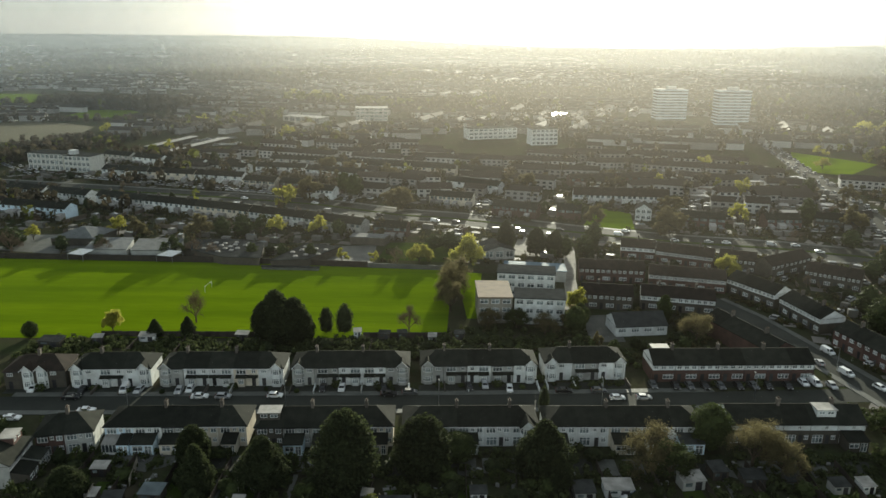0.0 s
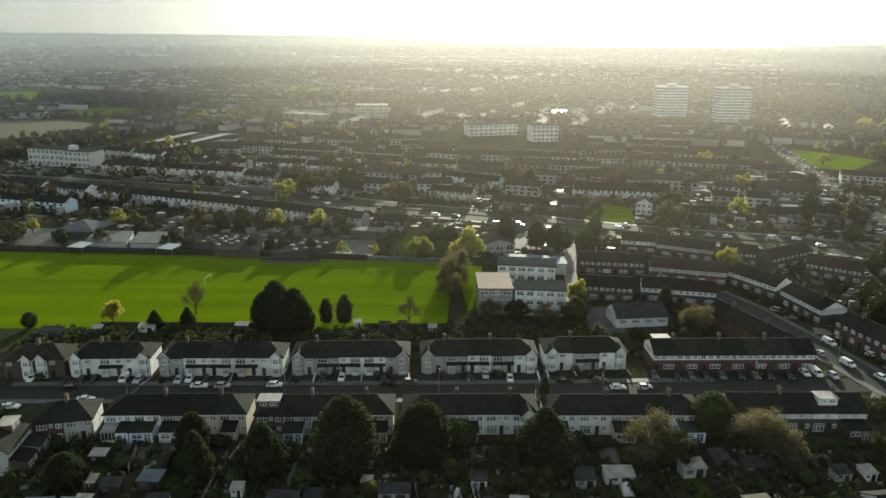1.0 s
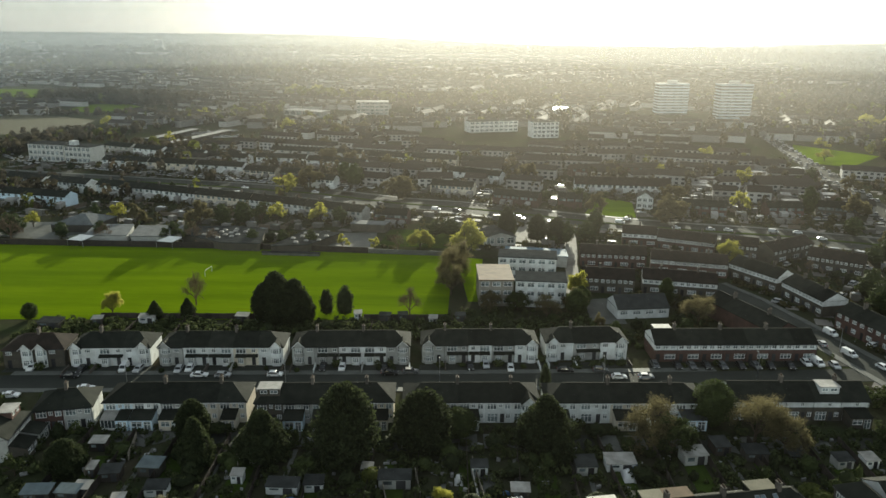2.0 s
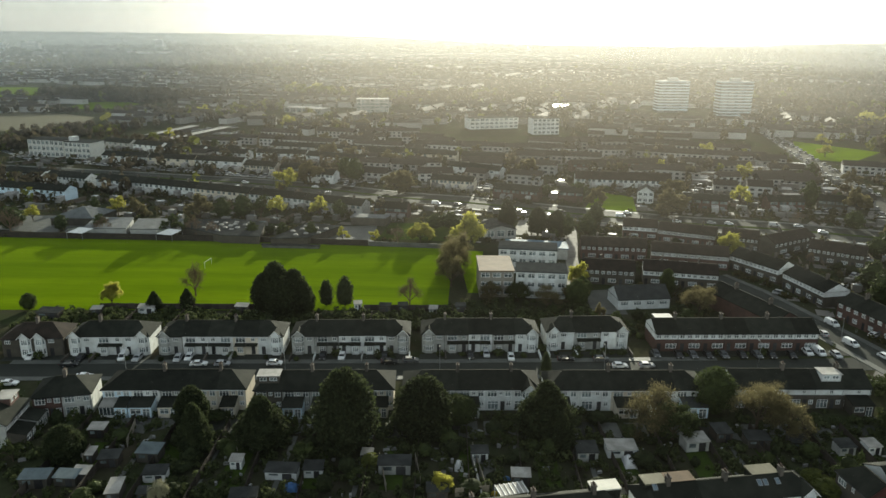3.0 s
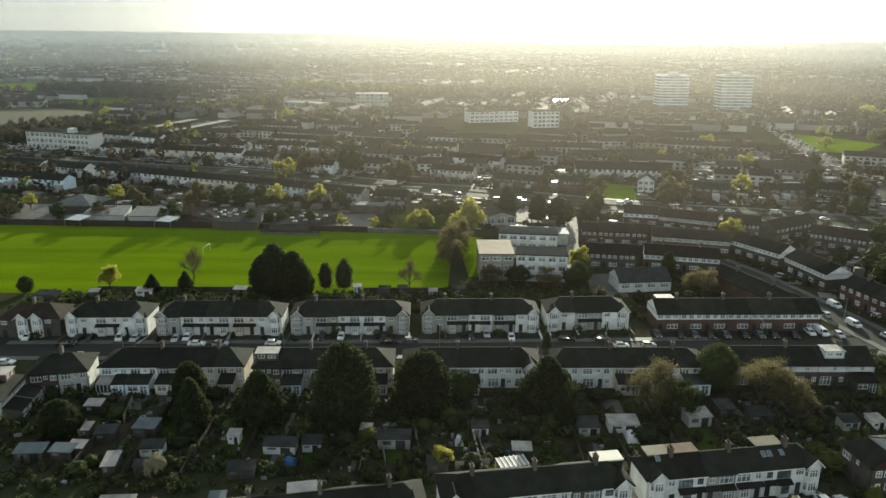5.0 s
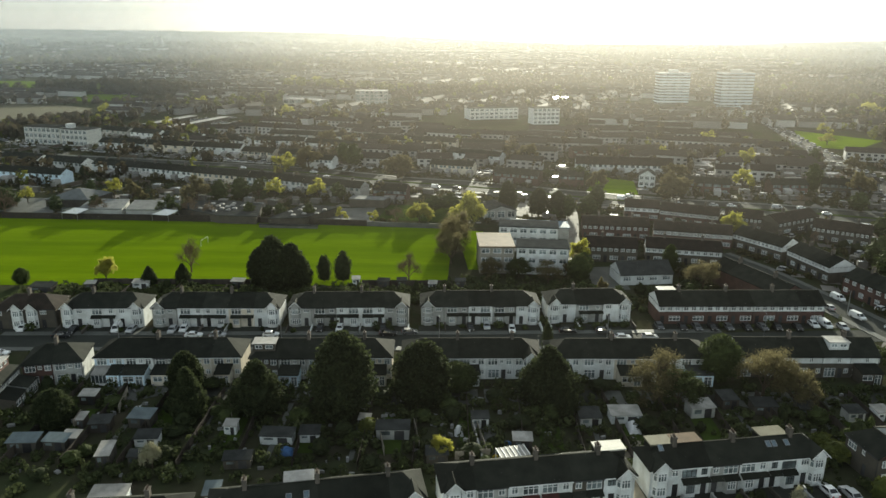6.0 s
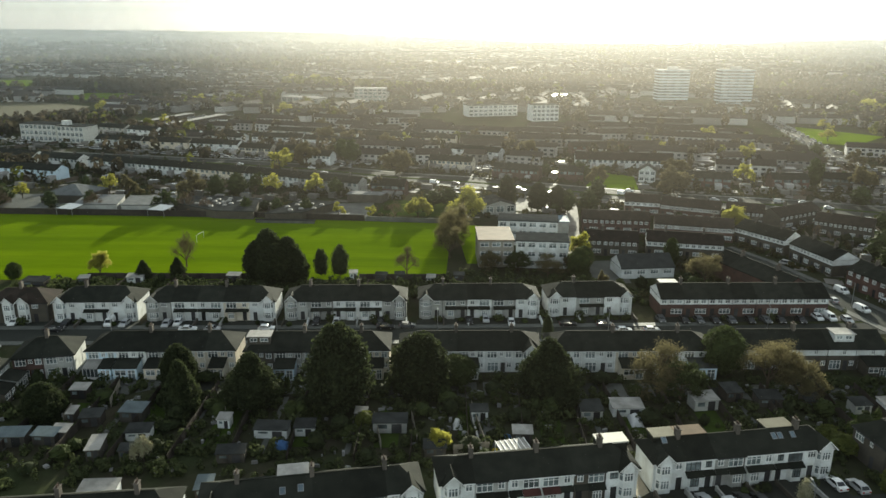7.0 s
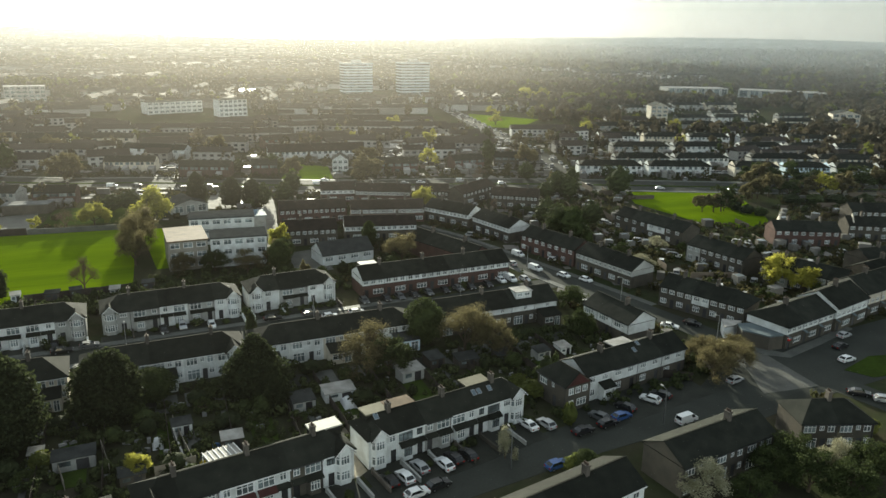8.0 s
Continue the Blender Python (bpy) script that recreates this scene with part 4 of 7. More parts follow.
gb = "houses backing on the long gardens"
terrace((-40.1, 141.7), (-69.1, 140.6), [C, C, G, W, BLUEW], fronts=["bay1"] * 5, seen="b", group=gb, extras={4: [("con", "b", 0.2, 3.0), ("ext", "b", 3.4, 2.4, BLUEW)], 3: [("ext", "b", 0.3, 4.6, BLUEW)], 2: [("ext", "b", 0.4, 4.0, CREAM)], 0: [("ext", "b", 1.2, 3.0)]})
terrace((-9.7, 142.2), (-38.1, 141.1), [C, G, G, G, N], fronts=["bay1"] * 5, seen="b", group=gb, extras={4: [("dormer", "b", 0.5, 4.4)], 3: [("ext", "b", 0.4, 4.0, BLUEW)], 2: [("ext", "b", 0.6, 3.0)], 0: [("ext", "b", 1.2, 3.4)]})
terrace((20.6, 142.9), (-7.5, 142.0), [W, W, W, W, G], fronts=["bay1"] * 5, seen="b", group=gb, extras={0: [("wing", "b", 1.9)], 2: [("ext", "b", 0.4, 3.8)], 3: [("ext", "b", 0.4, 4.8)]})
terrace((55.4, 143.4), (22.3, 142.7), [W, W, C, W, W], fronts=["bay1"] * 5, seen="b", group=gb, extras={0: [("ext", "b", 1.0, 5.0, BLUEW, SLATE)], 1: [("ext", "b", 1.0, 4.4)], 2: [("ext", "b", 0.5, 4.5, CREAM)], 4: [("ext", "b", 0.4, 4.0)]})
terrace((90.3, 145.0), (61.4, 144.5), [(N, W)] * 5, ends="gg", fronts=["strip"] * 5, seen="b", group=gb, extras={1: [("dormer", "b", 1.5, 4.0, WHITE)], 0: [("ext", "b", 0.5, 4.5, BROWN)]})
terrace((-72.2, 138.9), (-82.9, 136.6), [G, R], fronts=["bay1"] * 2, seen="b", group=gb)
gc = "bay fronted houses along the wide street"
RED = mat("red_clay_tiles", (0.075, 0.03, 0.027), (0.05, 0.024, 0.022), 0.9)
dark_frames, red_porch = {"trim": DARKP}, {"porch": RED}
low = {"eave": 5.2, "ridge": 7.1, "group": gc}
terrace((-62.6, 77.6), (-33.2, 81.0), [W, G, W, W, G, W], D=6.6, **low)
terrace((-30.4, 82.0), (-1.2, 87.5), [W, G, W, W, G, W], D=6.6, extras={2: [("sky", "f", 0.6, 0.3), ("sky", "f", 3.0, 0.35), ("loft", "f", 0.4, 4.0, FELT)]}, **low)
terrace((1.2, 88.8), (29.7, 93.4), [W, G, W, W, N, W], D=6.8, extras={5: [("loft", "f", 0.1, 4.4, FELTW)]}, looks={2: red_porch, 3: red_porch, 5: dark_frames}, **low)
terrace((32.3, 94.6), (61.0, 99.35), [W, W, G, W, W, W], D=6.2, looks={1: dark_frames, 4: dark_frames}, extras={
    0: [("loft", "f", 1.3, 3.5, KHAKI), ("sky", "f", 2.2, 0.72)], 1: [("loft", "f", 0.3, 4.4, TAN)],
    4: [("loft", "f", 0.2, 4.4, KHAKI), ("sky", "f", 0.3, 0.5), ("sky", "f", 1.3, 0.5), ("sky", "f", 3.4, 0.5)]}, **low)
terrace((74.1, 100.4), (99.2, 104.0), [W, (N, W), (N, W), (N, W)], D=7.4, eave=5.2, ridge=7.1, ends="gg", fronts=["plain"] * 4, group=gc,
        extras={0: [("ext", "f", 2.9, 2.9, WHITE, TILE, 1.6)], 1: [("loft", "f", 3.6, 4.6, FELT)], 2: [("sky", "f", 0.4, 0.45), ("sky", "f", 2.2, 0.75)]})
wing = house(shift(74.1, 99.2, 0, 98.3), 7.6, 5.5, 5.1, 7.1, BROWN, None, TILE, "gh", "blind", seen="f", label="brown brick end house with a tile-hung front gable", group=gc)
face = shift(-0.13, 5.5, 0, -90)
s = Shape(shift(-0.02, 5.5, 0, -90))
s.poly((0.55, -0.06, 5.0), (4.95, -0.06, 5.0), (2.75, -0.06, 6.85)), s.poly((0.0, -0.05, 5.0), (0.0, -0.05, 4.8), (5.5, -0.05, 4.8), (5.5, -0.05, 5.0))
part("tile_hanging", s, RED, wing, "red-brown hung tiles")
for x, z, w, h, k in ((0.6, 3.2, 1.1, 1.2, 2), (2.1, 3.2, 1.1, 1.2, 2), (3.7, 3.2, 1.1, 1.2, 2), (2.5, 0.8, 2.1, 1.3, 3)):
    window(wing, face, x, z, w, h, k)
s = Shape(face)
s.box(0.8, 1.7, 0.05, 0.12, 0.02, 2.1)
part("door", s, UPVC, wing)
terrace((-80.2, 117.6), (-81.4, 128.0), [G, G], D=8, ends="gh", fronts=["plain"] * 2, group="grey houses by the first street",
        extras={0: [("ext", "f", 0.3, 4.4, BROWN)], 1: [("ext", "f", 0.3, 4.2, GREYR), ("dormer", "f", 0.6, 3.6, BRICK)]})
# paler colour paints sunlight on the side road mouth; also real yard paving
PALER = mat("sunlit_road_worn_yard", (0.12, 0.12, 0.11), (0.085, 0.087, 0.08), 0.85, scale=0.25, fine=2)
sheet("road", [(113.4, 110.5), (119.6, 111.0), (120.8, 105.4), (118.9, 89.6), (106.6, 91.0), (111.5, 100.0)][::-1], 0.068, PALER, "side road mouth coloured paler as if in sunlight", category="road")

# ---- rows of houses further off ----
gs = "houses along the side road"
ridge_row((100.1, 118.3), (98.4, 132.4), [(N, W)] * 3, D=7.6, ends="gg", fronts=["plain"] * 3, group=gs)
ridge_row((122.7, 137.2), (130.7, 118.2), [N, N, (N, W), N, N], ends="gh", fronts=["plain"] * 5, group=gs, lod=1)
ridge_row((119.7, 167.8), (123.7, 148.2), [(N, G)] * 4, ends="gg", fronts=["strip"] * 4, group=gs, lod=1)
ridge_row((114.2, 189.8), (119.9, 169.6), [R] * 4, ends="gg", fronts=["plain"] * 4, group=gs, lod=1)
ridge_row((110.3, 215.0), (114.4, 197.2), [(N, W)] * 4, ends="gg", fronts=["strip"] * 4, group=gs, lod=1)
ridge_row((100.3, 235.0), (109.5, 218.8), [(N, W)] * 4, ends="gg", fronts=["strip"] * 4, group=gs, lod=1)
ridge_row((157.2, 201.4), (163.0, 174.7), [N, N, (N, W), N], ends="gg", fronts=["plain"] * 4, group=gs, lod=1)
ridge_row((155.0, 163.4), (158.5, 145.4), [G, N, N, N], ends="gg", fronts=["plain"] * 4, group=gs, lod=1)
ridge_row((160.4, 141.3), (167.6, 122.9), [N, G, N, G, N], ends="gg", fronts=["plain"] * 5, group=gs, lod=1)
ridge_row((89.7, 174.0), (80.8, 198.4), [R] * 4, ends="gg", fronts=["plain"] * 4, group=gs, lod=1)
gr = "brick terraces behind the flats"
for r0, r1, wl in (((48.9, 246.9), (71.3, 244.3), [R] * 4), ((72.4, 241.0), (96.6, 234.7), [(R, G)] * 4),
                   ((64.0, 219.6), (85.8, 214.8), [(N, W)] * 4), ((45.1, 220.2), (60.8, 217.9), [N] * 3),
                   ((70.4, 275.0), (82.9, 272.1), [(R, W)] * 2), ((83.3, 269.7), (102.1, 261.0), [(R, G)] * 4),
                   ((104.2, 261.1), (116.0, 256.3), [N] * 3), ((115.7, 250.5), (135.3, 262.1), [N] * 3), ((129.9, 246.2), (144.4, 236.2), [N] * 4)):
    ridge_row(r0, r1, wl, ends="gg", fronts=["strip"] * len(wl), group=gr, lod=1, roof=TILER)
for r0, r1, wl in (((190.5, 169.5), (208.6, 160.6), [R] * 4), ((219.3, 165.9), (232.2, 158.4), [N] * 3), ((238.0, 180.0), (251.2, 173.8), [N] * 3), ((187.4, 136.0), (208.5, 134.4), [N] * 3)):
    ridge_row(r0, r1, wl, ends="gg", fronts=["plain"] * len(wl), group="brick houses by the meadow", lod=1)
gd = "brown houses with their backs to the gardens"
ridge_row((62.6, 74.4), (26.0, 67.8), [W, W, G, W, G], D=7.6, ends="gh", fronts=["bay1"] * 5, eave=5.1, ridge=7.1, seen="b", group=gd)
ridge_row((90.0, 77.9), (70.4, 75.6), [N, N, N], D=7.6, ends="gg", fronts=["plain"] * 3, eave=5.1, ridge=7.1, seen="b", group=gd)
terrace((110.3, 77.6), (99.2, 81.6), [N, N], D=7.4, fronts=["plain"] * 2, ridge=7.1, seen="b", group=gd)
terrace((121.0, 73.9), (111.4, 68.9), [G, G], D=9, fronts=["plain"] * 2, seen="b", group=gd)
gsh = "shops with flats above by the junction"
shops = terrace((126.4, 104.4), (144.0, 107.6), [(N, W)] * 3, D=9.5, eave=5.2, ridge=7.6, ends="hp", fronts=["strip"] * 3, group=gsh)
shops += terrace((144.3, 107.2), (157.8, 110.0), [(N, W)] * 2, D=9.5, eave=5.9, ridge=8.5, ends="gp", fronts=["strip"] * 2, group=gsh)
shops += terrace((158.2, 110.8), (184.0, 114.6), [(N, C)] * 4, D=9.5, eave=6.3, ridge=9.0, ends="gg", fronts=["strip"] * 4, group=gsh)
ridge_row((176.7, 126.1), (202.7, 130.4), [N, N, N], ends="gg", fronts=["plain"] * 3, group=gsh, lod=1)


for ob in shops:                       # fascia boards over the shop fronts
    wide = (Vector(ob.children[0].bound_box[4]) - Vector(ob.children[0].bound_box[0])).length
    lean_to(ob, Matrix(), 0.02, wide - 0.02, 0.9, 2.75, 0.3, BLUEF, "fascia")


def block(p0, p1, deep, high, storeys, wall, flat, cols, name="apartment_building", label="", gable=0.0, roof=None, group=""):
    """A block with a grid of windows on its front and back, under a flat roof or a gable across its depth."""
    p0, p1 = Vector(p0), Vector(p1)
    w = (p1 - p0).length
    root = tagged(new(name), label, "building", group)
    root.matrix_basis = Matrix.Translation((*p0, 0)) @ shift(0, 0, 0, math.degrees(math.atan2(p1.y - p0.y, p1.x - p0.x)))
    for i in range(3):
        c = root.matrix_basis @ Vector((w * (i + 0.5) / 3, deep / 2, 0))
        TAKEN.append((c.x, c.y, max(w / 3, deep) / 2 + 0.5))
    fh, bay_w = high / storeys, w / cols
    ho = [(bay_w * (i + 0.14), bay_w * (i + 0.86), fh * j + 0.85, fh * (j + 1) - 0.4) for i in range(cols) for j in range(storeys)]
    s = Shape()
    wall_face(s, (0, 0), (1, 0), w, 0, high, ho, (0, -1)), wall_face(s, (w, deep), (-1, 0), w, 0, high, ho if p0.y < 300 else [], (0, 1))
    wall_face(s, (0, deep), (0, -1), deep, 0, high, [], (-1, 0)), wall_face(s, (w, 0), (0, 1), deep, 0, high, [], (1, 0))
    if gable:
        s.poly((0, 0, high), (w, 0, high), (w / 2, 0, high + gable)), s.poly((w, deep, high), (0, deep, high), (w / 2, deep, high + gable))
    part("wall", s, wall, root)
    if gable:
        part("roof", gable_roof(w, -0.3, deep + 0.3, high, gable + 0.1, 0.35), roof, root)
    else:
        r = Shape()
        r.box(-0.25, w + 0.25, -0.25, deep + 0.25, high, high + 0.35)
        part("roof", r, flat, root)
    for tf in (Matrix(), BACK(w, deep))[:1 if p0.y > 300 else 2]:
        for h in ho:
            window(root, tf, h[0], h[2], h[1] - h[0], h[3] - h[2], 2, plain=True)
    return root


block((11.2, 202.5), (21.3, 202.7), 15, 8.0, 3, BEIGE, TAN, 3, label="buff brick flats with a tan flat roof")
block((22.0, 202.5), (36.8, 201.2), 9, 8.0, 3, WHITE, SLATE, 5, label="white three storey flats with a dark flat roof")
block((18.4, 226.5), (37.1, 224.3), 9, 8.0, 3, WHITE, SLATE, 6, label="white three storey flats with a dark flat roof")
block((16.2, 266.6), (28.0, 268.8), 12, 3.6, 1, GREYR, FELTD, 3, "hall", "low grey hall with a shallow roof", 1.6, FELTD)
PANEL = mat("pale_concrete_panels", (0.6, 0.6, 0.56), (0.5, 0.5, 0.46), 0.85)
block((-261, 451), (-236, 445), 13, 10.5, 3, PANEL, FELTD, 8, label="long white three storey office block")
office = block((-235, 444.5), (-217, 440), 13, 10, 3, PANEL, FELTD, 6, label="long white three storey office block")
for x, w in ((1.5, 4.0),):
    q = Shape()
    q.box(x, x + w, 3, 7, 10.3, 13.0)
    part("plant_room", q, WHITE, office)
block((20, 606), (61, 619), 14, 9, 3, WHITE, FELTD, 10, label="white flat roofed block of flats")
block((69, 577), (90, 581), 14, 12.5, 4, WHITE, FELTD, 6, label="white flat roofed block of flats")
block((-90, 736), (-58, 739), 14, 13, 4, GREYR, FELT, 7, label="grey concrete four storey block")
block((90.5, 333), (97.6, 331), 8, 5.6, 2, WHITE, SLATE, 3, label="white rendered two storey corner house", gable=2.4, roof=SLATE)
block((379.8, 466), (392, 461), 12, 12, 4, CREAM, TILE, 3, label="cream four storey flats", gable=2.5, roof=TILE)
block((494, 397), (510, 386), 12, 10, 3, CREAM, TILE, 4, label="cream three storey flats", gable=2.5, roof=TILE)
block((-162, 732), (-122, 712), 16, 5, 1, GREYR, FELT, 6, "warehouse", "low warehouse with a pale flat roof")
block((-120, 1722), (-36, 1740), 24, 7, 1, GREYR, FELT, 8, "warehouse", "low warehouse with a pale flat roof")
block((575, 680), (640, 655), 30, 8, 1, GREYR, FELT, 8, "warehouse", "pale flat roofed superstore")
block((640, 640), (700, 570), 30, 8, 1, GREYR, FELT, 8, "warehouse", "pale flat roofed superstore")


# white cladding with the blue of haze and skylight put into its colour
TOWERW = mat("sky_tinted_cladding", (0.5, 0.62, 0.72), (0.44, 0.55, 0.64), 0.6)
TOWERG = mat("tower_glazing", (0.07, 0.09, 0.1), (0.05, 0.065, 0.075), 0.4)


def tower(x, y, w, deep, storeys, turn, label, skin=None):
    """A slab tower: white floor bands with strips of window between them."""
    root = tagged(new("tower_block"), label, "tower block", "white tower blocks")
    root.matrix_basis = shift(x, y, 0, turn)
    fh = 2.85
    s = Shape()
    s.box(0.3, w - 0.3, 0.3, deep - 0.3, 0, storeys * fh + 0.6)
    part("core", s, TOWERG, root)
    for j in range(storeys):
        b = Shape()
        b.box(0, w, 0, deep, j * fh + 2.1, j * fh + 3.3)
        part("floor_band", b, skin or TOWERW, root)
        n = 4 if y < 1000 else 3
        for i in range(n):
            window(root, Matrix(), w * (i + 0.1) / n, j * fh + 3.22 if j < storeys - 1 else 0.4, w * 0.8 / n, 1.5, 2, plain=True)
    r = Shape()
    r.box(w * 0.35, w * 0.65, deep * 0.3, deep * 0.7, storeys * fh + 0.6, storeys * fh + 3.4)
    part("lift_house", r, WHITE, root)
    return root


tower(219, 766, 32, 15, 11, 2, "white tower block with ribbon windows")
tower(264, 714, 31.5, 15, 12, 2, "white tower block with ribbon windows")
for x, y, w, n in ((-908, 2329, 25, 12), (-1235, 2178, 48, 9), (-1290, 2158, 20, 8)):
    far_one = tower(x, y, w, 20, n, 0, "distant pale tower block", WHITE)
    far_one.location.z = 20

# the hall behind the street


TAKEN += [(*(199.0, 252.4), 9), (*(204.1, 245.8), 12), (*(208.4, 238.4), 14), (262, 495, 34), (248, 478, 20), (58, 198, 9), (205, 215, 26), (225, 228, 20), (75, 335, 16)]


def low_hall(p0, p1, deep, eave, ridge, wall, roof, n, label, name="hall"):
    p0, p1 = Vector(p0), Vector(p1)
    w = (p1 - p0).length
    root = tagged(new(name), label, "building")
    root.matrix_basis = Matrix.Translation((*p0, 0)) @ shift(0, 0, 0, math.degrees(math.atan2(p1.y - p0.y, p1.x - p0.x)))
    s = Shape()
    ho = [(w * (i + 0.2) / n, w * (i + 0.8) / n, 1.2, 2.4) for i in range(n)]
    wall_face(s, (0, 0), (1, 0), w, 0, eave, ho, (0, -1)), wall_face(s, (w, deep), (-1, 0), w, 0, eave, [], (0, 1))
    wall_face(s, (0, deep), (0, -1), deep, 0, eave, [], (-1, 0)), wall_face(s, (w, 0), (0, 1), deep, 0, eave, [], (1, 0))
    for q in (0, w):
        s.poly((q, 0, eave), (q, deep, eave), (q, deep / 2, ridge - 0.1))
    part("wall", s, wall, root)
    part("roof", roof_shape(w, deep, eave, ridge, "g", "g"), roof, root)
    for h in ho:
        window(root, Matrix(), h[0], h[2], h[1] - h[0], h[3] - h[2], 3)


low_hall((50.4, 193.0), (65.6, 194.9), 9, 3.2, 5.8, WHITE, SLATE, 4, "low white hall with a grey pitched roof")

# ---- school beside the field ----


def flat_building(ring, high, wall, flat, label, name="school_building", lights=0, hip=0.0):
    root = tagged(new(name), label, "building", "school buildings")
    s, r = Shape(), Shape()
    TAKEN.append((sum(p[0] for p in ring) / len(ring), sum(p[1] for p in ring) / len(ring), 11))
    s.prism(ring, 0, high)
    r.prism([(x + (x - sum(p[0] for p in ring) / len(ring)) * 0.03, y + (y - sum(p[1] for p in ring) / len(ring)) * 0.03) for x, y in ring], high, high + 0.3)
    if hip:
        r.prism(ring, high + 0.3, high + hip, 0.12)
    part("wall", s, wall, root), part("roof", r, flat, root)
    cx, cy = sum(p[0] for p in ring) / len(ring), sum(p[1] for p in ring) / len(ring)
    for i in range(lights):
        a = 2.4 * i
        k = 0.8 * math.sqrt((i + 0.5) / lights)
        px, py = cx + k * math.cos(a) * (max(p[0] for p in ring) - cx) * 0.8, cy + k * math.sin(a) * (max(p[1] for p in ring) - cy) * 0.8
        d = Shape()
        d.prism([(px - 0.9, py - 0.7), (px + 0.9, py - 0.7), (px + 0.9, py + 0.7), (px - 0.9, py + 0.7)], high + 0.3, high + 0.75, 0.7)
        part("rooflight", d, FELT, root)


STEEL = mat("steel_roof_sheet", (0.15, 0.16, 0.16), (0.1, 0.105, 0.108), 0.75, bump=0.05)
flat_building([(-158, 281), (-141, 281), (-138, 296), (-154, 296)], 3.0, BROWN, STEEL, "school hall with a hipped grey roof", hip=3.2)
flat_building([(-137, 265), (-121, 265.5), (-125, 282), (-140, 281.6)], 3.1, GREYR, STEEL, "school wing with a pale metal roof")
flat_building([(-119, 264.5), (-102.5, 265), (-104.5, 281), (-122, 280.5)], 3.1, GREYR, STEEL, "school wing with a pale metal roof")
flat_building([(-101.5, 270), (-82, 258), (-68, 257), (-71, 277), (-84, 282), (-99, 281)], 2.9, BROWN, FELTD, "low school building with many rooflights", lights=17)
flat_building([(-63, 254), (-50, 256), (-40, 273), (-54, 277)], 2.9, BROWN, FELTD, "low school building with many rooflights", lights=9)
flat_building([(-38, 287), (-24, 285), (-22, 291), (-37, 293)], 3.1, BROWN, STEEL, "school wing with a pale metal roof")
flat_building([(-66, 252.4), (-45, 251.4), (-45, 253), (-66, 254)], 0.9, PAVE, FELTD, "long low shelter with a grey felt roof", "shelter")
flat_building([(22, 244), (43.5, 241), (44, 250), (23, 253)], 3.8, GREYR, mat("blue_sheet_roof", (0.1, 0.16, 0.21), (0.075, 0.12, 0.16), 0.7), "low building with a blue sheet roof", "hall")
sheet("yard", [(-186, 276), (-150, 269), (-140, 280), (-158, 298), (-190, 296)], 0.04, PAVE, "grey tarmac school yard", category="yard")
sheet("yard", [(-45, 256), (-26, 257), (-27, 286), (-42, 284)], 0.04, PAVE, "grey tarmac school yard", category="yard")
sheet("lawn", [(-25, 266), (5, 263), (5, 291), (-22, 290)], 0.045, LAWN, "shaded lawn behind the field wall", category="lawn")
sheet("lawn", [(8, 206), (11, 206), (14.5, 250), (5, 252)], 0.045, GRASS, "strip of bright grass beside the flats", category="lawn")
for cx, cy in ((-137, 262.5), (-103, 261.5)):
    s = Shape()
    for k in range(4):
        a, b = 1.57 * k + 0.4, 1.57 * (k + 1) + 0.4
        s.poly((cx + 5 * math.cos(a), cy + 3 * math.sin(a), 2.6), (cx + 5 * math.cos(b), cy + 3 * math.sin(b), 2.6 + (k % 2)), (cx, cy, 4.4))
    root = tagged(new("sail_canopy"), "white stretched fabric canopy on poles", "canopy", "school canopies")
    part("sail", s, UPVC, root)
    for k in range(4):
        p = Shape()
        a = 1.57 * k + 0.4
        p.tube((cx + 5 * math.cos(a), cy + 3 * math.sin(a), 0), (cx + 5 * math.cos(a), cy + 3 * math.sin(a), 2.9 + 0), 0.08, 0.08, 6)
        part("pole", p, METAL, root)
# wall along the far edge of the field
s = Shape()
fw = [(-215, 264.6), (-68, 260.2), (-67, 259.4), (-27.6, 256.3)]
for (x0, y0), (x1, y1) in zip(fw, fw[1:]):
    s.prism([(x0, y0 - 0.15), (x1, y1 - 0.15), (x1, y1 + 0.15), (x0, y0 + 0.15)], 0, 2.2)
tagged(part("boundary_wall", s, FENCE), "dark weathered wall along the field", "wall", kind="structure")
s = Shape()
s.prism([(-27.5, 256.15), (4, 253.25), (4, 253.55), (-27.5, 256.45)], 0, 1.7)
tagged(part("boundary_wall", s, PAVE), "low pale concrete wall along the field", "wall", kind="structure")
# goal on the field
s = Shape()
ga0, gb0 = Vector((-78.6, 226.8)), Vector((-78.0, 232.0))
for q in (ga0, gb0):
    s.tube((*q, 0), (*q, 2.2), 0.05, 0.05, 6)
s.tube((*ga0, 2.2), (*gb0, 2.2), 0.06, 0.06, 6)
tagged(part("goalposts", s, UPVC), "white metal football goalposts", "goal")
# bright lane between the flats and the terraces
LANE = mat("worn_concrete", (0.26, 0.245, 0.21), (0.19, 0.175, 0.15), 0.75, spec=0.03, scale=0.3, fine=2)
ribbon("lane", LANEWAY, -2.2, 2.2, 0.05, LANE, "pale concrete lane", "lane")
sheet("yard", [(43.5, 209.0), (53.0, 210.5), (52.5, 189.5), (42.5, 189.0)], 0.045, PALER, "worn paved yard behind the houses", category="yard")
sheet("forecourt", [(27, 274), (47, 270), (50, 296), (33, 302)], 0.045, LANE, "pale concrete forecourt", category="yard")
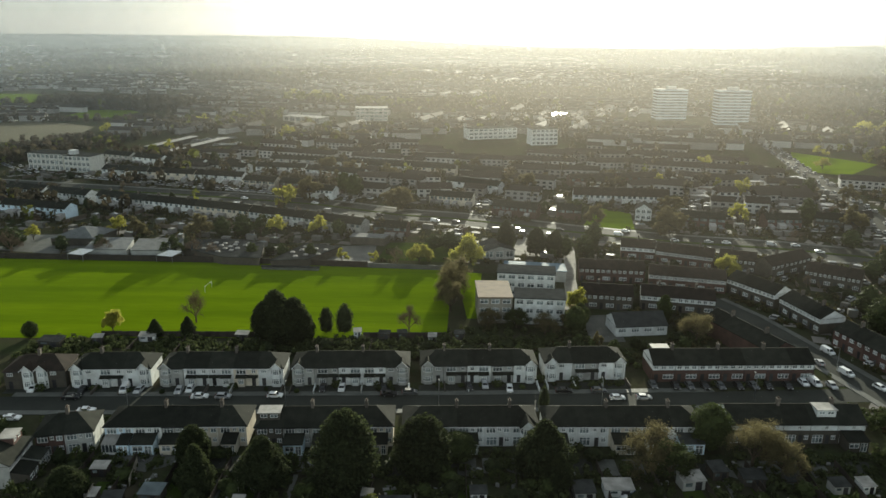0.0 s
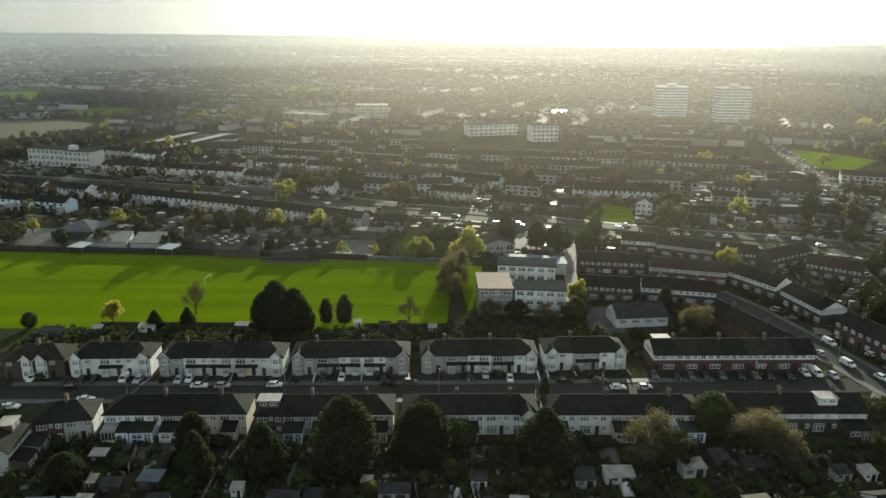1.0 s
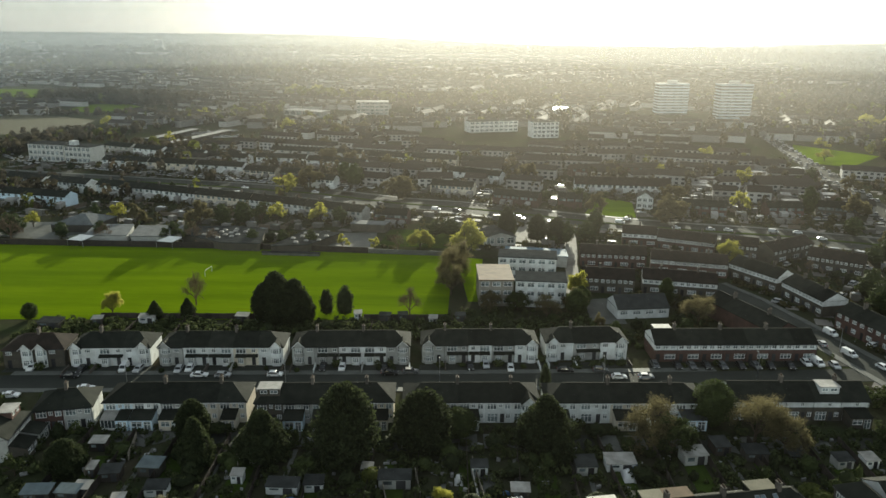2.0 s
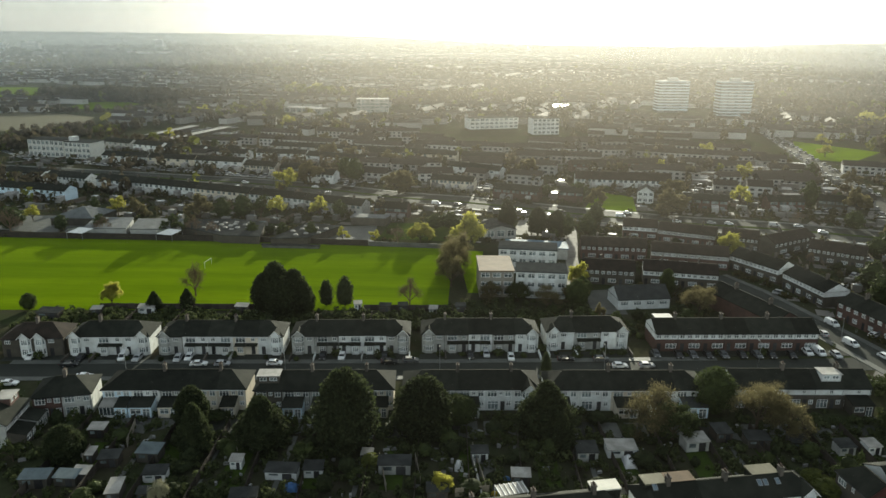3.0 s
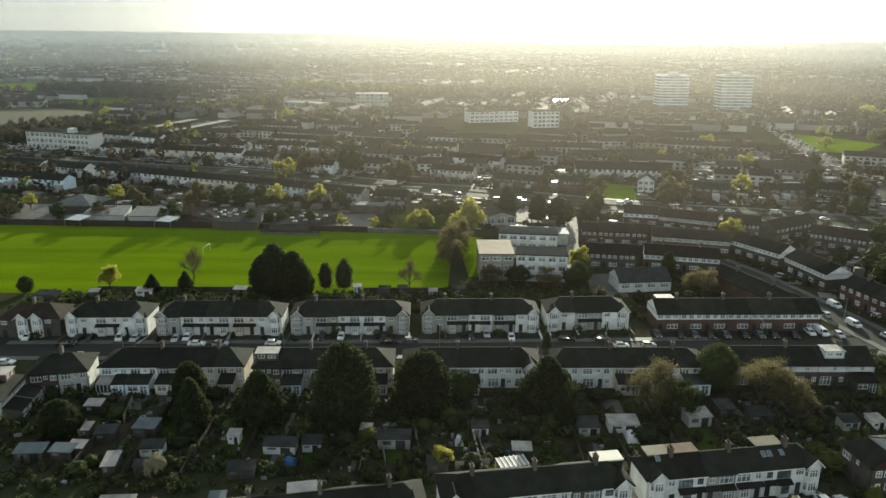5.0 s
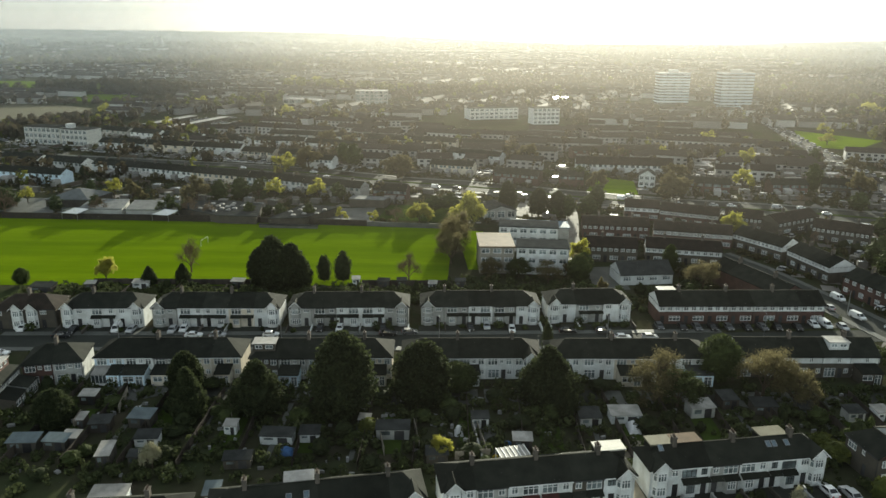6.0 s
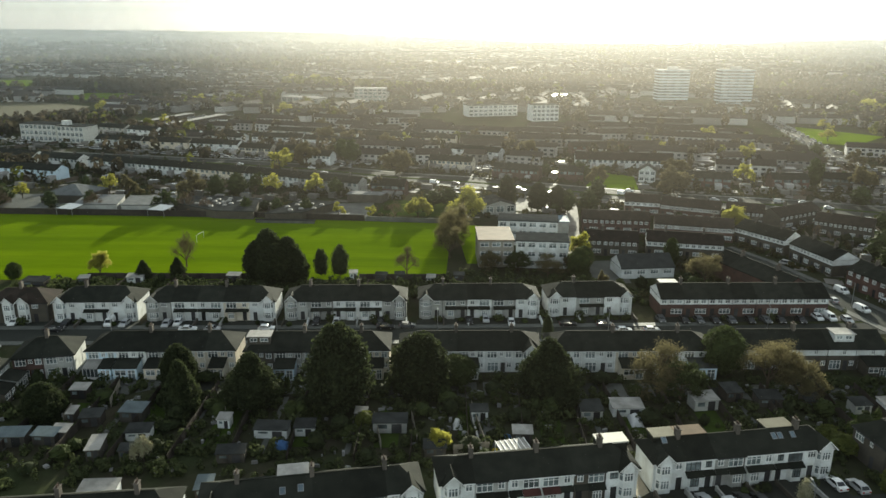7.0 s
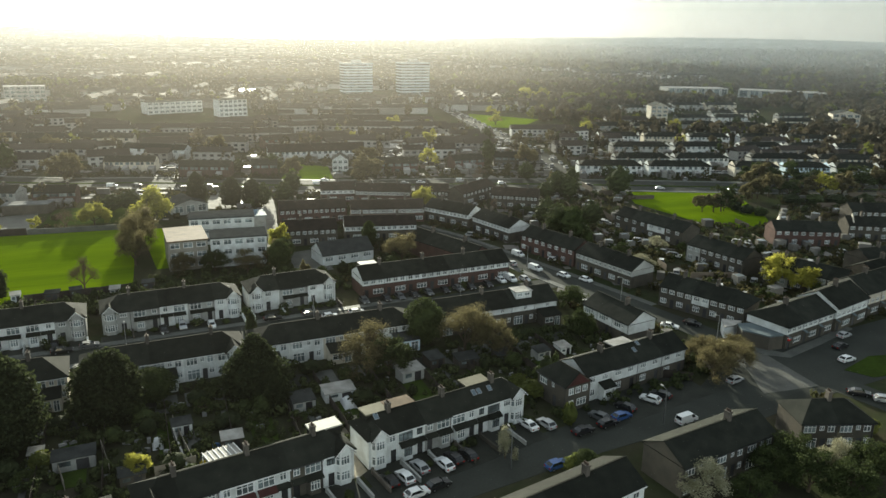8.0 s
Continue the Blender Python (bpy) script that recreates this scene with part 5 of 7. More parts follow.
sheet("lawn", [(61.6, 314.7), (86.2, 315.8), (91.8, 346.1), (77.3, 359.5), (69.4, 336.0)], 0.05, GRASS, "bright patch of grass beside the main road", category="lawn")
sheet("lawn", [(193.7, 249.3), (184.0, 229.5), (186.7, 196.1), (196.0, 184.5), (209.0, 186.0), (216.0, 195.0), (231.0, 221.0), (234.0, 238.2)], 0.05, GRASS, "bright green sloping meadow", category="lawn")
sheet("lawn", [(228, 477), (255, 454), (300, 500), (264, 553)], 0.05, GRASS, "bright green by the far road", category="lawn")
sheet("lawn", [(-540, 876), (-492, 925), (-540, 1021), (-584, 1040), (-760, 1040), (-760, 880)], 0.05, GRASS, "distant green park", category="lawn")
sheet("lawn", [(-354, 735), (-337, 762), (-336, 806), (-368, 838), (-400, 818), (-394, 760)], 0.05, GRASS, "distant green park", category="lawn")
DRYF = mat("dry_field", (0.095, 0.088, 0.05), (0.08, 0.076, 0.045), 0.95, scale=0.02, fine=0.4)
sheet("lawn", [(-372.8, 560), (-351.4, 568), (-329.4, 578), (-312, 618), (-322, 670), (-364.6, 697), (-412.5, 716), (-470, 690)], 0.05, DRYF, "dull brown field", category="field")
sheet("lawn", [(-505, 770), (-430, 772), (-455, 815), (-520, 826)], 0.05, GRASS, "distant green park", category="lawn")
sheet("yard", [(-214, 531), (-199, 515), (-179, 585), (-200, 589)], 0.045, ASPHALT, "dark asphalt garage court", category="yard")
flat_building([(-452, 800), (-438, 800), (-440, 905), (-455, 905)], 4, GREYR, FELT, "long low pale pavilion by the park", "pavilion")
for ring in ([(-221, 533), (-214, 531), (-200, 589), (-207, 591)], [(-199, 513), (-192, 511), (-172, 583), (-179, 585)]):
    flat_building(ring, 3, BROWN, FELT, "long low garage block with a pale roof", "garage_block")
flat_building([(119.8, 110), (122.5, 105.2), (126.0, 104.8), (124.6, 112.2), (121.5, 113)], 3.0, BROWN, BLUEF, "low brick corner shop extension with a blue-grey flat roof", "shop_extension")
flat_building([(118.4, 113.6), (121.0, 113.4), (124.4, 114.8), (121.2, 117.4)], 2.5, WHITE, FELT, "low white garage with a pale flat roof", "garage")
# high gable walls of the houses by the meadow
for x, y in ((194.2, 169.2), (218.7, 161.9)):
    s = Shape()
    ax, ay, tx, ty = 3.8, 5.2, 0.3, -0.22
    s.prism([(x, y), (x + tx, y + ty), (x + ax + tx, y + ay + ty), (x + ax, y + ay)], 0, 5.0)
    for q, w in ((0, -1), (1, 1)):
        e = [(x + q * tx, y + q * ty, 5.0), (x + ax + q * tx, y + ay + q * ty, 5.0), (x + ax / 2 + q * tx, y + ay / 2 + q * ty, 8.0)]
        s.poly(*(e if w > 0 else e[::-1]))
    s.poly((x, y, 5.0), (x + ax / 2, y + ay / 2, 8.0), (x + ax / 2 + tx, y + ay / 2 + ty, 8.0), (x + tx, y + ty, 5.0))
    s.poly((x + ax, y + ay, 5.0), (x + ax + tx, y + ay + ty, 5.0), (x + ax / 2 + tx, y + ay / 2 + ty, 8.0), (x + ax / 2, y + ay / 2, 8.0))
    tagged(part("gable_wall", s, CREAM), "tall cream gable wall catching the sun", "gable wall", "gables by the meadow")

# ---- terraces beyond the main road ----

FAR_ROWS = []


def far_row(p0, p1, wall, n=5, roof=TILE, ridge=7.0, group="", ends="gg"):
    """One terraced block as a thing of its own, with its windows, doors and chimneys as parts."""
    p0, p1 = Vector(p0), Vector(p1)
    w = (p1 - p0).length
    root = tagged(new("terrace"), f"{NAMES[wall]} terrace of houses with a dark roof", "house", group)
    root.matrix_basis = Matrix.Translation((*p0, 0)) @ shift(0, 0, 0, math.degrees(math.atan2(p1.y - p0.y, p1.x - p0.x)))
    D, eave = 8.0, 5.0
    for i in range(n):
        c = root.matrix_basis @ Vector((w * (i + 0.5) / n, D / 2, 0))
        TAKEN.append((c.x, c.y, 4.6))
    hw = w / n
    ho = [(hw * (i + 0.15), hw * (i + 0.15) + 1.7, 3.3, 4.5) for i in range(n)] + [(hw * (i + 0.62), hw * (i + 0.62) + 1.3, 3.3, 4.5) for i in range(n)] + [(hw * (i + 0.2), hw * (i + 0.2) + 2.0, 0.8, 2.1) for i in range(n)]
    if p0.y > 400:
        ho = ho[:n]
    elif p0.y > 330:
        ho = ho[:2 * n]
    FAR_ROWS.append((p0, p1))
    s = Shape()
    wall_face(s, (0, 0), (1, 0), w, 0, eave, ho, (0, -1)), wall_face(s, (w, D), (-1, 0), w, 0, eave, [], (0, 1))
    wall_face(s, (0, D), (0, -1), D, 0, eave, [], (-1, 0)), wall_face(s, (w, 0), (0, 1), D, 0, eave, [], (1, 0))
    for q in (0, w):
        s.poly((q, 0, eave), (q, D, eave), (q, D / 2, ridge - 0.1))
    part("wall", s, wall, root)
    part("roof", roof_shape(w, D, eave, ridge, *ends), roof, root)
    for a, b, c, d in ho:
        key = ("far", round(b - a, 1), round(d - c, 1))
        if key not in WINDOWS:
            q = Shape()
            q.box(0, b - a, 0.06, 0.12, 0, d - c)
            WINDOWS[key] = q.mesh("window", GLASS)
        part("window", WINDOWS[key], None, root, tf=shift(a, 0, c))
    for i in range(0, n, 3):
        c = Shape()
        c.box(hw * (i + 1) - 0.35, hw * (i + 1) + 0.35, D / 2 - 0.6, D / 2 + 0.6, ridge - 0.5, ridge + 1.2)
        part("chimney", c, STACK, root)


def far_line(p0, p1, walls, gap=3.0, n=5, step=29.0, group="terraces beyond the main road", **kw):
    """Blocks of a terrace one after another from p0 to p1."""
    p0, p1 = Vector(p0), Vector(p1)
    L = (p1 - p0).length
    k = max(1, round(L / step))
    for i in range(k):
        a, b = p0.lerp(p1, i / k), p0.lerp(p1, (i + 1) / k)
        d = (b - a).normalized()
        far_row(a, b - d * gap, walls[i % len(walls)], n, group=group, **kw)


far_line((-174.0, 354.9), (-89.2, 323.3), [W, W, C, W], gap=0.5)
far_line((-89.2, 323.3), (-34.8, 300.7), [W, G, W, G], gap=0.5)
far_line((-230.7, 373.3), (-176.2, 353.5), [W, W])
far_line((-209.6, 333.5), (-171.2, 323.6), [BLUEW, W])
far_line((-29.7, 298.4), (-12.7, 295.3), [R, R])
far_line((-204.6, 428.2), (-114.5, 407.5), [W, C, W, W], gap=0.8)
far_line((-112.3, 399.2), (-69.1, 386.9), [C, R])
far_line((-180.2, 462.2), (-118.9, 436.5), [W, W, C])
far_line((-84.1, 434.5), (-44.9, 419.8), [W, W])
far_line((-48.4, 452.4), (38.9, 433.2), [W, C, W])
far_line((-114.6, 473.5), (-53.0, 459.3), [G, W, C], gap=0.6)
far_line((-52.5, 459.3), (0.8, 444.9), [W, G], gap=0.6)
far_line((-230.5, 486.6), (-181.0, 463.9), [G, W])
far_line((-116.2, 442.6), (-82.0, 438.0), [W])
far_line((-139.5, 456.5), (-128.0, 448.0), [W], n=2)
far_line((-72.0, 374.9), (-55.0, 370.0), [W], n=3)
far_line((1.4, 403.1), (32.0, 385.5), [W])
far_line((-7.2, 362.3), (17.1, 355.4), [C])
far_line((23.3, 340.8), (46.6, 331.3), [R])
far_line((53.6, 333.8), (67.7, 331.0), [R], n=3)
far_line((108.5, 321.2), (129.7, 315.9), [R, G])
far_line((145.6, 317.5), (164.6, 317.2), [R], n=4)
far_line((169.1, 321.4), (188.3, 314.1), [N, G])
far_row((67.2, 368), (115.4, 363), WHITE, 9, roof=TILER, ridge=8.2, group="terraces beyond the main road")
far_line((72.9, 411.3), (130.8, 421.0), [R, R, N], roof=TILER)
for a, b, wl in (((196.0, 287.1), (257.7, 264.0), [W, W, BLUEW, C]), ((265.6, 261.4), (333.5, 234.7), [C, BLUEW, W]),
                 ((225.8, 299.8), (284.7, 281.2), [G, W]), ((293.3, 278.5), (357.7, 252.7), [G, C]),
                 ((248.8, 333.8), (316.2, 313.4), [G, W, C]), ((319.4, 312.4), (397.6, 282.1), [W, G]),
                 ((267.3, 373.7), (345.2, 343.2), [W, C, W, W]), ((348.7, 342.1), (431.9, 307.4), [W, W, C]),
                 ((294.0, 418.6), (348.5, 403.6), [G, C]), ((359.4, 410.7), (441.4, 368.2), [G, N, G])):
    far_line(a, b, wl, group="terraces beyond the meadow", ends="hh")
for a, b, wl in (((389, 446), (448, 431), [G, W]), ((442, 467), (486, 456), [G, C]), ((447, 404), (479, 396), [C]), ((481, 435), (515, 426), [G]), ((396, 526), (447, 514), [G, W]), ((457, 534), (523, 519), [G, C])):
    far_line(a, b, wl, group="terraces beyond the meadow", ends="hh")

# ---- cars ----
PAINTS = {n: mat("car_paint_" + n, c, tuple(q * 0.92 for q in c), 0.32, scale=3, bump=0, spec=0.35, metal=0.1, rand=0.05) for n, c in
          (("white", (0.75, 0.76, 0.76)), ("silver", (0.42, 0.43, 0.44)), ("black", (0.02, 0.02, 0.022)), ("grey", (0.1, 0.105, 0.11)), ("blue", (0.04, 0.1, 0.28)), ("red", (0.3, 0.03, 0.025)))}
CARGLASS = mat("car_glass", (0.015, 0.018, 0.02), None, 0.05, bump=0, spec=0.7)
LAMPW = mat("headlight_lens", (0.7, 0.7, 0.68), None, 0.15, bump=0)
LAMPR = mat("tail_light_lens", (0.35, 0.02, 0.015), None, 0.2, bump=0)
CARS = {}
SIDES = {  # lower body and cabin profiles along x, and the length
    "hatchback": ([(-2.05, 0.3), (2.0, 0.3), (2.08, 0.55), (1.98, 0.78), (1.05, 0.95), (-1.95, 1.0), (-2.1, 0.75)], [(1.05, 0.93), (0.35, 1.42), (-1.35, 1.45), (-1.95, 0.98)]),
    "saloon": ([(-2.25, 0.3), (2.2, 0.3), (2.28, 0.55), (2.15, 0.76), (1.05, 0.92), (-2.15, 0.98), (-2.28, 0.75)], [(1.05, 0.9), (0.3, 1.38), (-0.95, 1.4), (-1.7, 0.96)]),
    "van": ([(-2.3, 0.3), (2.3, 0.3), (2.38, 0.6), (2.28, 0.95), (1.75, 1.1), (-2.3, 1.15), (-2.38, 0.8)], [(1.75, 1.08), (1.0, 1.85), (-2.2, 1.9), (-2.3, 1.13)]),
}


def car(x, y, turn, paint="silver", kind="hatchback", far=False):
    far = far or y > 200
    key = (kind, paint, far)
    m = shift(x, y, 0.05, turn) @ Matrix.Scale(0.88, 4)
    if key in CARS:
        return copy_thing(CARS[key], m @ Matrix.Scale(1 / 0.88, 4))
    low, cab = SIDES[kind]
    root = tagged(new("van" if kind == "van" else "car"), f"{paint} {'panel van' if kind == 'van' else kind + ' car'} parked on the tarmac", "van" if kind == "van" else "car", "parked vehicles")
    root.matrix_basis = m
    b = Shape()
    b.extrude_y(low, -0.86, 0.86)
    ct = [(q, z) for q, z in cab]
    ins = 0.14
    lo = [ct[0], ct[3]]
    hi = [ct[1], ct[2]]
    A = [(lo[0][0], -0.84, lo[0][1]), (lo[1][0], -0.84, lo[1][1]), (lo[1][0], 0.84, lo[1][1]), (lo[0][0], 0.84, lo[0][1])]
    T = [(hi[0][0], -0.84 + ins, hi[0][1]), (hi[1][0], -0.84 + ins, hi[1][1]), (hi[1][0], 0.84 - ins, hi[1][1]), (hi[0][0], 0.84 - ins, hi[0][1])]
    b.poly(T[1], T[0], T[3], T[2])
    g = {}
    for i, nm in ((0, "side_window"), (1, "rear_window"), (2, "side_window"), (3, "windscreen")):
        j = (i + 1) % 4
        q = [Vector(A[i]), Vector(A[j]), Vector(T[j]), Vector(T[i])]
        b.poly(*q)
        if kind == "van" and i in (0, 2):
            k = 0 if i == 0 else 1
            q = [Vector(A[0]).lerp(Vector(A[1]), 0.02), Vector(A[0]).lerp(Vector(A[1]), 0.28), Vector(T[0]).lerp(Vector(T[1]), 0.2), Vector(T[0])] if i == 0 else \
                [Vector(A[3]).lerp(Vector(A[2]), 0.28), Vector(A[3]).lerp(Vector(A[2]), 0.02), Vector(T[3]), Vector(T[3]).lerp(Vector(T[2]), 0.2)]
        c = sum(q, Vector()) / 4
        n = (q[1] - q[0]).cross(q[3] - q[0]).normalized()
        if n.dot(c - Vector((0, 0, 1.1))) < 0:
            n = -n
        if not far or i == 0:
            w = Shape()
        w.poly(*[c + (p - c) * 0.86 + n * 0.02 for p in q])
        if not far or i == 3:
            part("windows" if far else nm, w, CARGLASS, root)
    part("body", b, PAINTS[paint], root)
    for wx in (-1.3, 1.3):
        for wy in (-0.8, 0.8):
            t = Shape()
            t.tube((wx, wy - 0.1, 0.3), (wx, wy + 0.1, 0.3), 0.31, 0.31, 12)
            ob = part("wheel", t, RUBBER, root)
            if far:
                continue
            r = Shape()
            q = 0.105 if wy > 0 else -0.105
            r.tube((wx, wy + q * 0.6, 0.3), (wx, wy + q, 0.3), 0.19, 0.17, 10)
            part("rim", r, METAL, ob)
    e0, e1 = low[1][0] + 0.06, low[0][0] - 0.06
    for wy in () if far else (-0.62, 0.62):
        h = Shape()
        h.box(e0 - 0.1, e0 + 0.03, wy - 0.18, wy + 0.18, 0.55, 0.7)
        part("headlight", h, LAMPW, root)
        h = Shape()
        h.box(e1 - 0.03, e1 + 0.1, wy - 0.18, wy + 0.18, 0.62, 0.82)
        part("tail_light", h, LAMPR, root)
    CARS[key] = root
    return root


E1 = 2.0     # way of the first street, degrees
for x, y, c, k in ((-97.6, 156.8, "white", 0), (-85.4, 156.1, "black", 0), (-75.6, 157.0, "white", 2), (-72.0, 156.6, "silver", 0), (-62.4, 156.6, "silver", 0), (-60.0, 157.4, "white", 0),
                   (-28.2, 158.6, "black", 0), (-23.6, 158.7, "white", 0), (-13.5, 159.0, "black", 0), (7.3, 160.0, "black", 0), (11.2, 161.0, "silver", 0), (17.1, 159.2, "white", 0),
                   (52.7, 162.0, "grey", 0), (58.1, 161.6, "black", 0), (61.6, 161.6, "grey", 0), (65.3, 161.7, "black", 0), (69.2, 161.8, "grey", 0), (73.7, 161.9, "black", 0),
                   (77.5, 162.0, "grey", 0), (81.0, 162.1, "black", 0), (85.9, 162.2, "black", 0), (90.7, 164.0, "white", 0), (93.5, 164.0, "white", 2), (97.0, 162.6, "silver", 0)):
    car(x, y, -90 + E1 + random.uniform(-4, 4), c, ("hatchback", "saloon", "van")[k])
for x, y, c, k in ((-86.4, 152.8, "black", 1), (-79.9, 146.6, "white", 1), (-56.5, 153.8, "white", 1), (-51.0, 153.9, "silver", 0), (-38.9, 154.6, "white", 0), (-11.9, 156.0, "black", 1),
                   (-7.0, 157.0, "grey", 0), (30.2, 158.6, "black", 1), (38.7, 158.8, "grey", 0), (42.4, 155.2, "white", 0), (48.8, 155.6, "silver", 0), (-94.8, 142.9, "white", 1)):
    car(x, y, E1 + random.uniform(-3, 3), c, ("hatchback", "saloon", "van")[k])
for x, y, a, c, k in ((34.0, 90.3, 100, "black", 0), (36.4, 90.3, 100, "white", 0), (39.3, 91.9, 100, "silver", 0), (43.0, 91.2, 100, "white", 0), (45.0, 92.2, 100, "black", 0), (47.4, 92.2, 100, "black", 0), (36.6, 86.0, 10, "white", 0),
        (40.2, 86.8, 10, "black", 0), (60.4, 96.6, 100, "white", 1), (63.4, 95.8, 100, "silver", 0), (67.9, 91.7, 8, "black", 1), (73.0, 92.2, 8, "black", 0), (76.6, 93.2, 8, "blue", 0)):
    car(x, y, a, c, ("hatchback", "saloon", "van")[k])
for x, y, a, c, k in ((73.0, 94.6, 110, "grey", 0), (79.2, 95.6, 110, "black", 0), (85.2, 96.4, 118, "white", 0), (88.0, 97.0, 118, "black", 0), (86.2, 88.2, 8, "white", 2), (105.1, 96.6, 12, "silver", 0), (58.6, 84.8, 8, "blue", 0),
        (133.5, 95.4, 3, "white", 0), (138.1, 100.6, 8, "black", 1), (111.4, 122.6, -50, "white", 1), (117.4, 122.0, -60, "black", 0), (106.2, 183.0, -75, "white", 2), (104.2, 169.5, -72, "white", 2)):
    car(x, y, a, c, ("hatchback", "saloon", "van")[k])
for x, y, a, c, k in ((108.5, 161.7, -72, "white", 0), (112.0, 156.4, -72, "white", 0), (124.7, 80.6, -40, "silver", 0), (122.7, 84.2, -40, "black", 1), (119.8, 163.0, 20, "grey", 0), (113.7, 175.3, 20, "white", 0), (97.1, 177.5, 5, "white", 0),
        (100.4, 176.0, 90, "silver", 0), (125.3, 109.8, 95, "white", 0), (121.8, 111, 95, "black", 0), (135.8, 113.5, 10, "grey", 0), (144, 104.5, 10, "silver", 0)):
    car(x, y, a, c, ("hatchback", "saloon", "van")[k])
for x, y, a, c, k in ((-3.6, 326, -18, "white", 2), (6, 325, -18, "grey", 0), (76.5, 305, -16, "white", 2), (81, 311, -16, "white", 0), (88.3, 294, -12, "black", 0), (98.2, 296, -14, "white", 0),
                      (112, 294, -14, "silver", 0), (119, 293, -14, "white", 0), (136.9, 291, -14, "silver", 2), (146.5, 290, -16, "white", 0), (152, 280.5, -20, "white", 0), (172, 269, -22, "white", 0),
                      (186, 264, -22, "black", 0), (212, 249, -24, "white", 0), (240, 236, -24, "silver", 0), (-65.5, 361, -18, "white", 0), (-104, 371, -16, "white", 0), (-30, 337, -22, "black", 0), (30, 319, -20, "white", 0), (52, 312, -18, "black", 0)):
    car(x, y, a, c, ("hatchback", "saloon", "van")[k])
# ---- garden sheds, fences, walls ----


def shed(x, y, turn, w, d, h, wall, roof, label):
    w, d = w * 0.86, d * 0.86
    root = tagged(new("garden_shed"), label, "shed", "garden sheds")
    TAKEN.append((x + w / 2, y + d / 2, max(w, d) / 2 + 0.3))
    root.matrix_basis = shift(x, y, 0, turn)
    s = Shape()
    wall_face(s, (0, 0), (1, 0), w, 0, h, [(w * 0.12, w * 0.42, 0.9, h - 0.3)], (0, -1), 0.06)
    wall_face(s, (w, d), (-1, 0), w, 0, h, [], (0, 1)), wall_face(s, (0, d), (0, -1), d, 0, h, [], (-1, 0)), wall_face(s, (w, 0), (0, 1), d, 0, h, [], (1, 0))
    part("wall", s, wall, root)
    g = Shape()
    g.box(w * 0.12, w * 0.42, 0.03, 0.06, 0.9, h - 0.3)
    part("pane", g, GLASS, root)
    q = Shape()
    q.box(w * 0.55, w * 0.85, -0.04, -0.003, 0.05, h - 0.2)
    part("door", q, DARKP, root)
    r = Shape()
    r.extrude_x([(-0.2, h + 0.02), (d + 0.2, h + 0.32), (d + 0.2, h + 0.42), (-0.2, h + 0.12)], -0.2, w + 0.2)
    part("roof", r, roof, root)


random.seed(11)
WOODW = mat("weathered_boards", (0.085, 0.078, 0.066), (0.055, 0.05, 0.044), 0.9, fine=8)
for x, y, w, d, wl, rf in ((-67, 121.5, 3.4, 2.6, FENCE, FELT), (-60.5, 111.5, 4.0, 3.0, FENCE, FELTD), (-63.3, 112.8, 1.4, 2.6, FENCE, FELT), (-63, 107, 3.0, 2.4, FENCE, FELT), (-71, 105, 5.4, 3.0, WOODW, BLUEF), (-65.6, 106, 4.4, 2.6, WOODW, BLUEF), (-54.5, 113.5, 4.6, 3.6, WOODW, BLUEF),
        (-50.8, 107.2, 4.4, 3.0, WHITE, FELTD), (-54.5, 101.2, 2.4, 4.6, WOODW, FELT), (-49.4, 101.4, 2.0, 2.0, WOODW, FELTD), (-30, 108.6, 6.4, 3.0, WHITE, FELTD), (-23.4, 109.2, 3.8, 3.0, WHITE, FELTD), (-37, 111.6, 2.4, 2.2, WHITE, FELT)):
    shed(x, y, random.uniform(-4, 8), w, d, random.uniform(1.55, 2.05), wl, rf, {FELT: "garden shed with a pale felt roof", FELTD: "garden shed with a grey felt roof", BLUEF: "garden shed with a blue-grey sheet roof"}[rf])
for x, y, w, d, wl, rf in ((-13.8, 114, 2.2, 2.0, WOODW, FELT), (-10.4, 110.4, 6.6, 3.2, GREYR, FELTD), (6.3, 114.6, 3.4, 2.6, WHITE, FELTD), (25.6, 115.2, 4.4, 4.2, GREYR, FELTD), (31.5, 116.6, 6.2, 3.8, WHITE, FELT), (46.6, 118.8, 5.2, 3.6, GREYR, FELT), (53.6, 122.4, 3.6, 4.0, FENCE, FELTD),
        (58.8, 120.6, 5.0, 3.6, WOODW, FELTD), (67, 120, 3.6, 3.6, WOODW, FELTD), (75, 118.2, 3.6, 3.0, GREYR, FELTD), (80.4, 118.4, 3.0, 3.0, WHITE, FELT), (-24.5, 190, 2.4, 2.4, WHITE, FELT), (-17.5, 189.6, 3.6, 2.4, WOODW, FELTD)):
    shed(x, y, random.uniform(-4, 8), w, d, random.uniform(1.55, 2.05), wl, rf, {FELT: "garden shed with a pale felt roof", FELTD: "garden shed with a grey felt roof", BLUEF: "garden shed with a blue-grey sheet roof"}[rf])
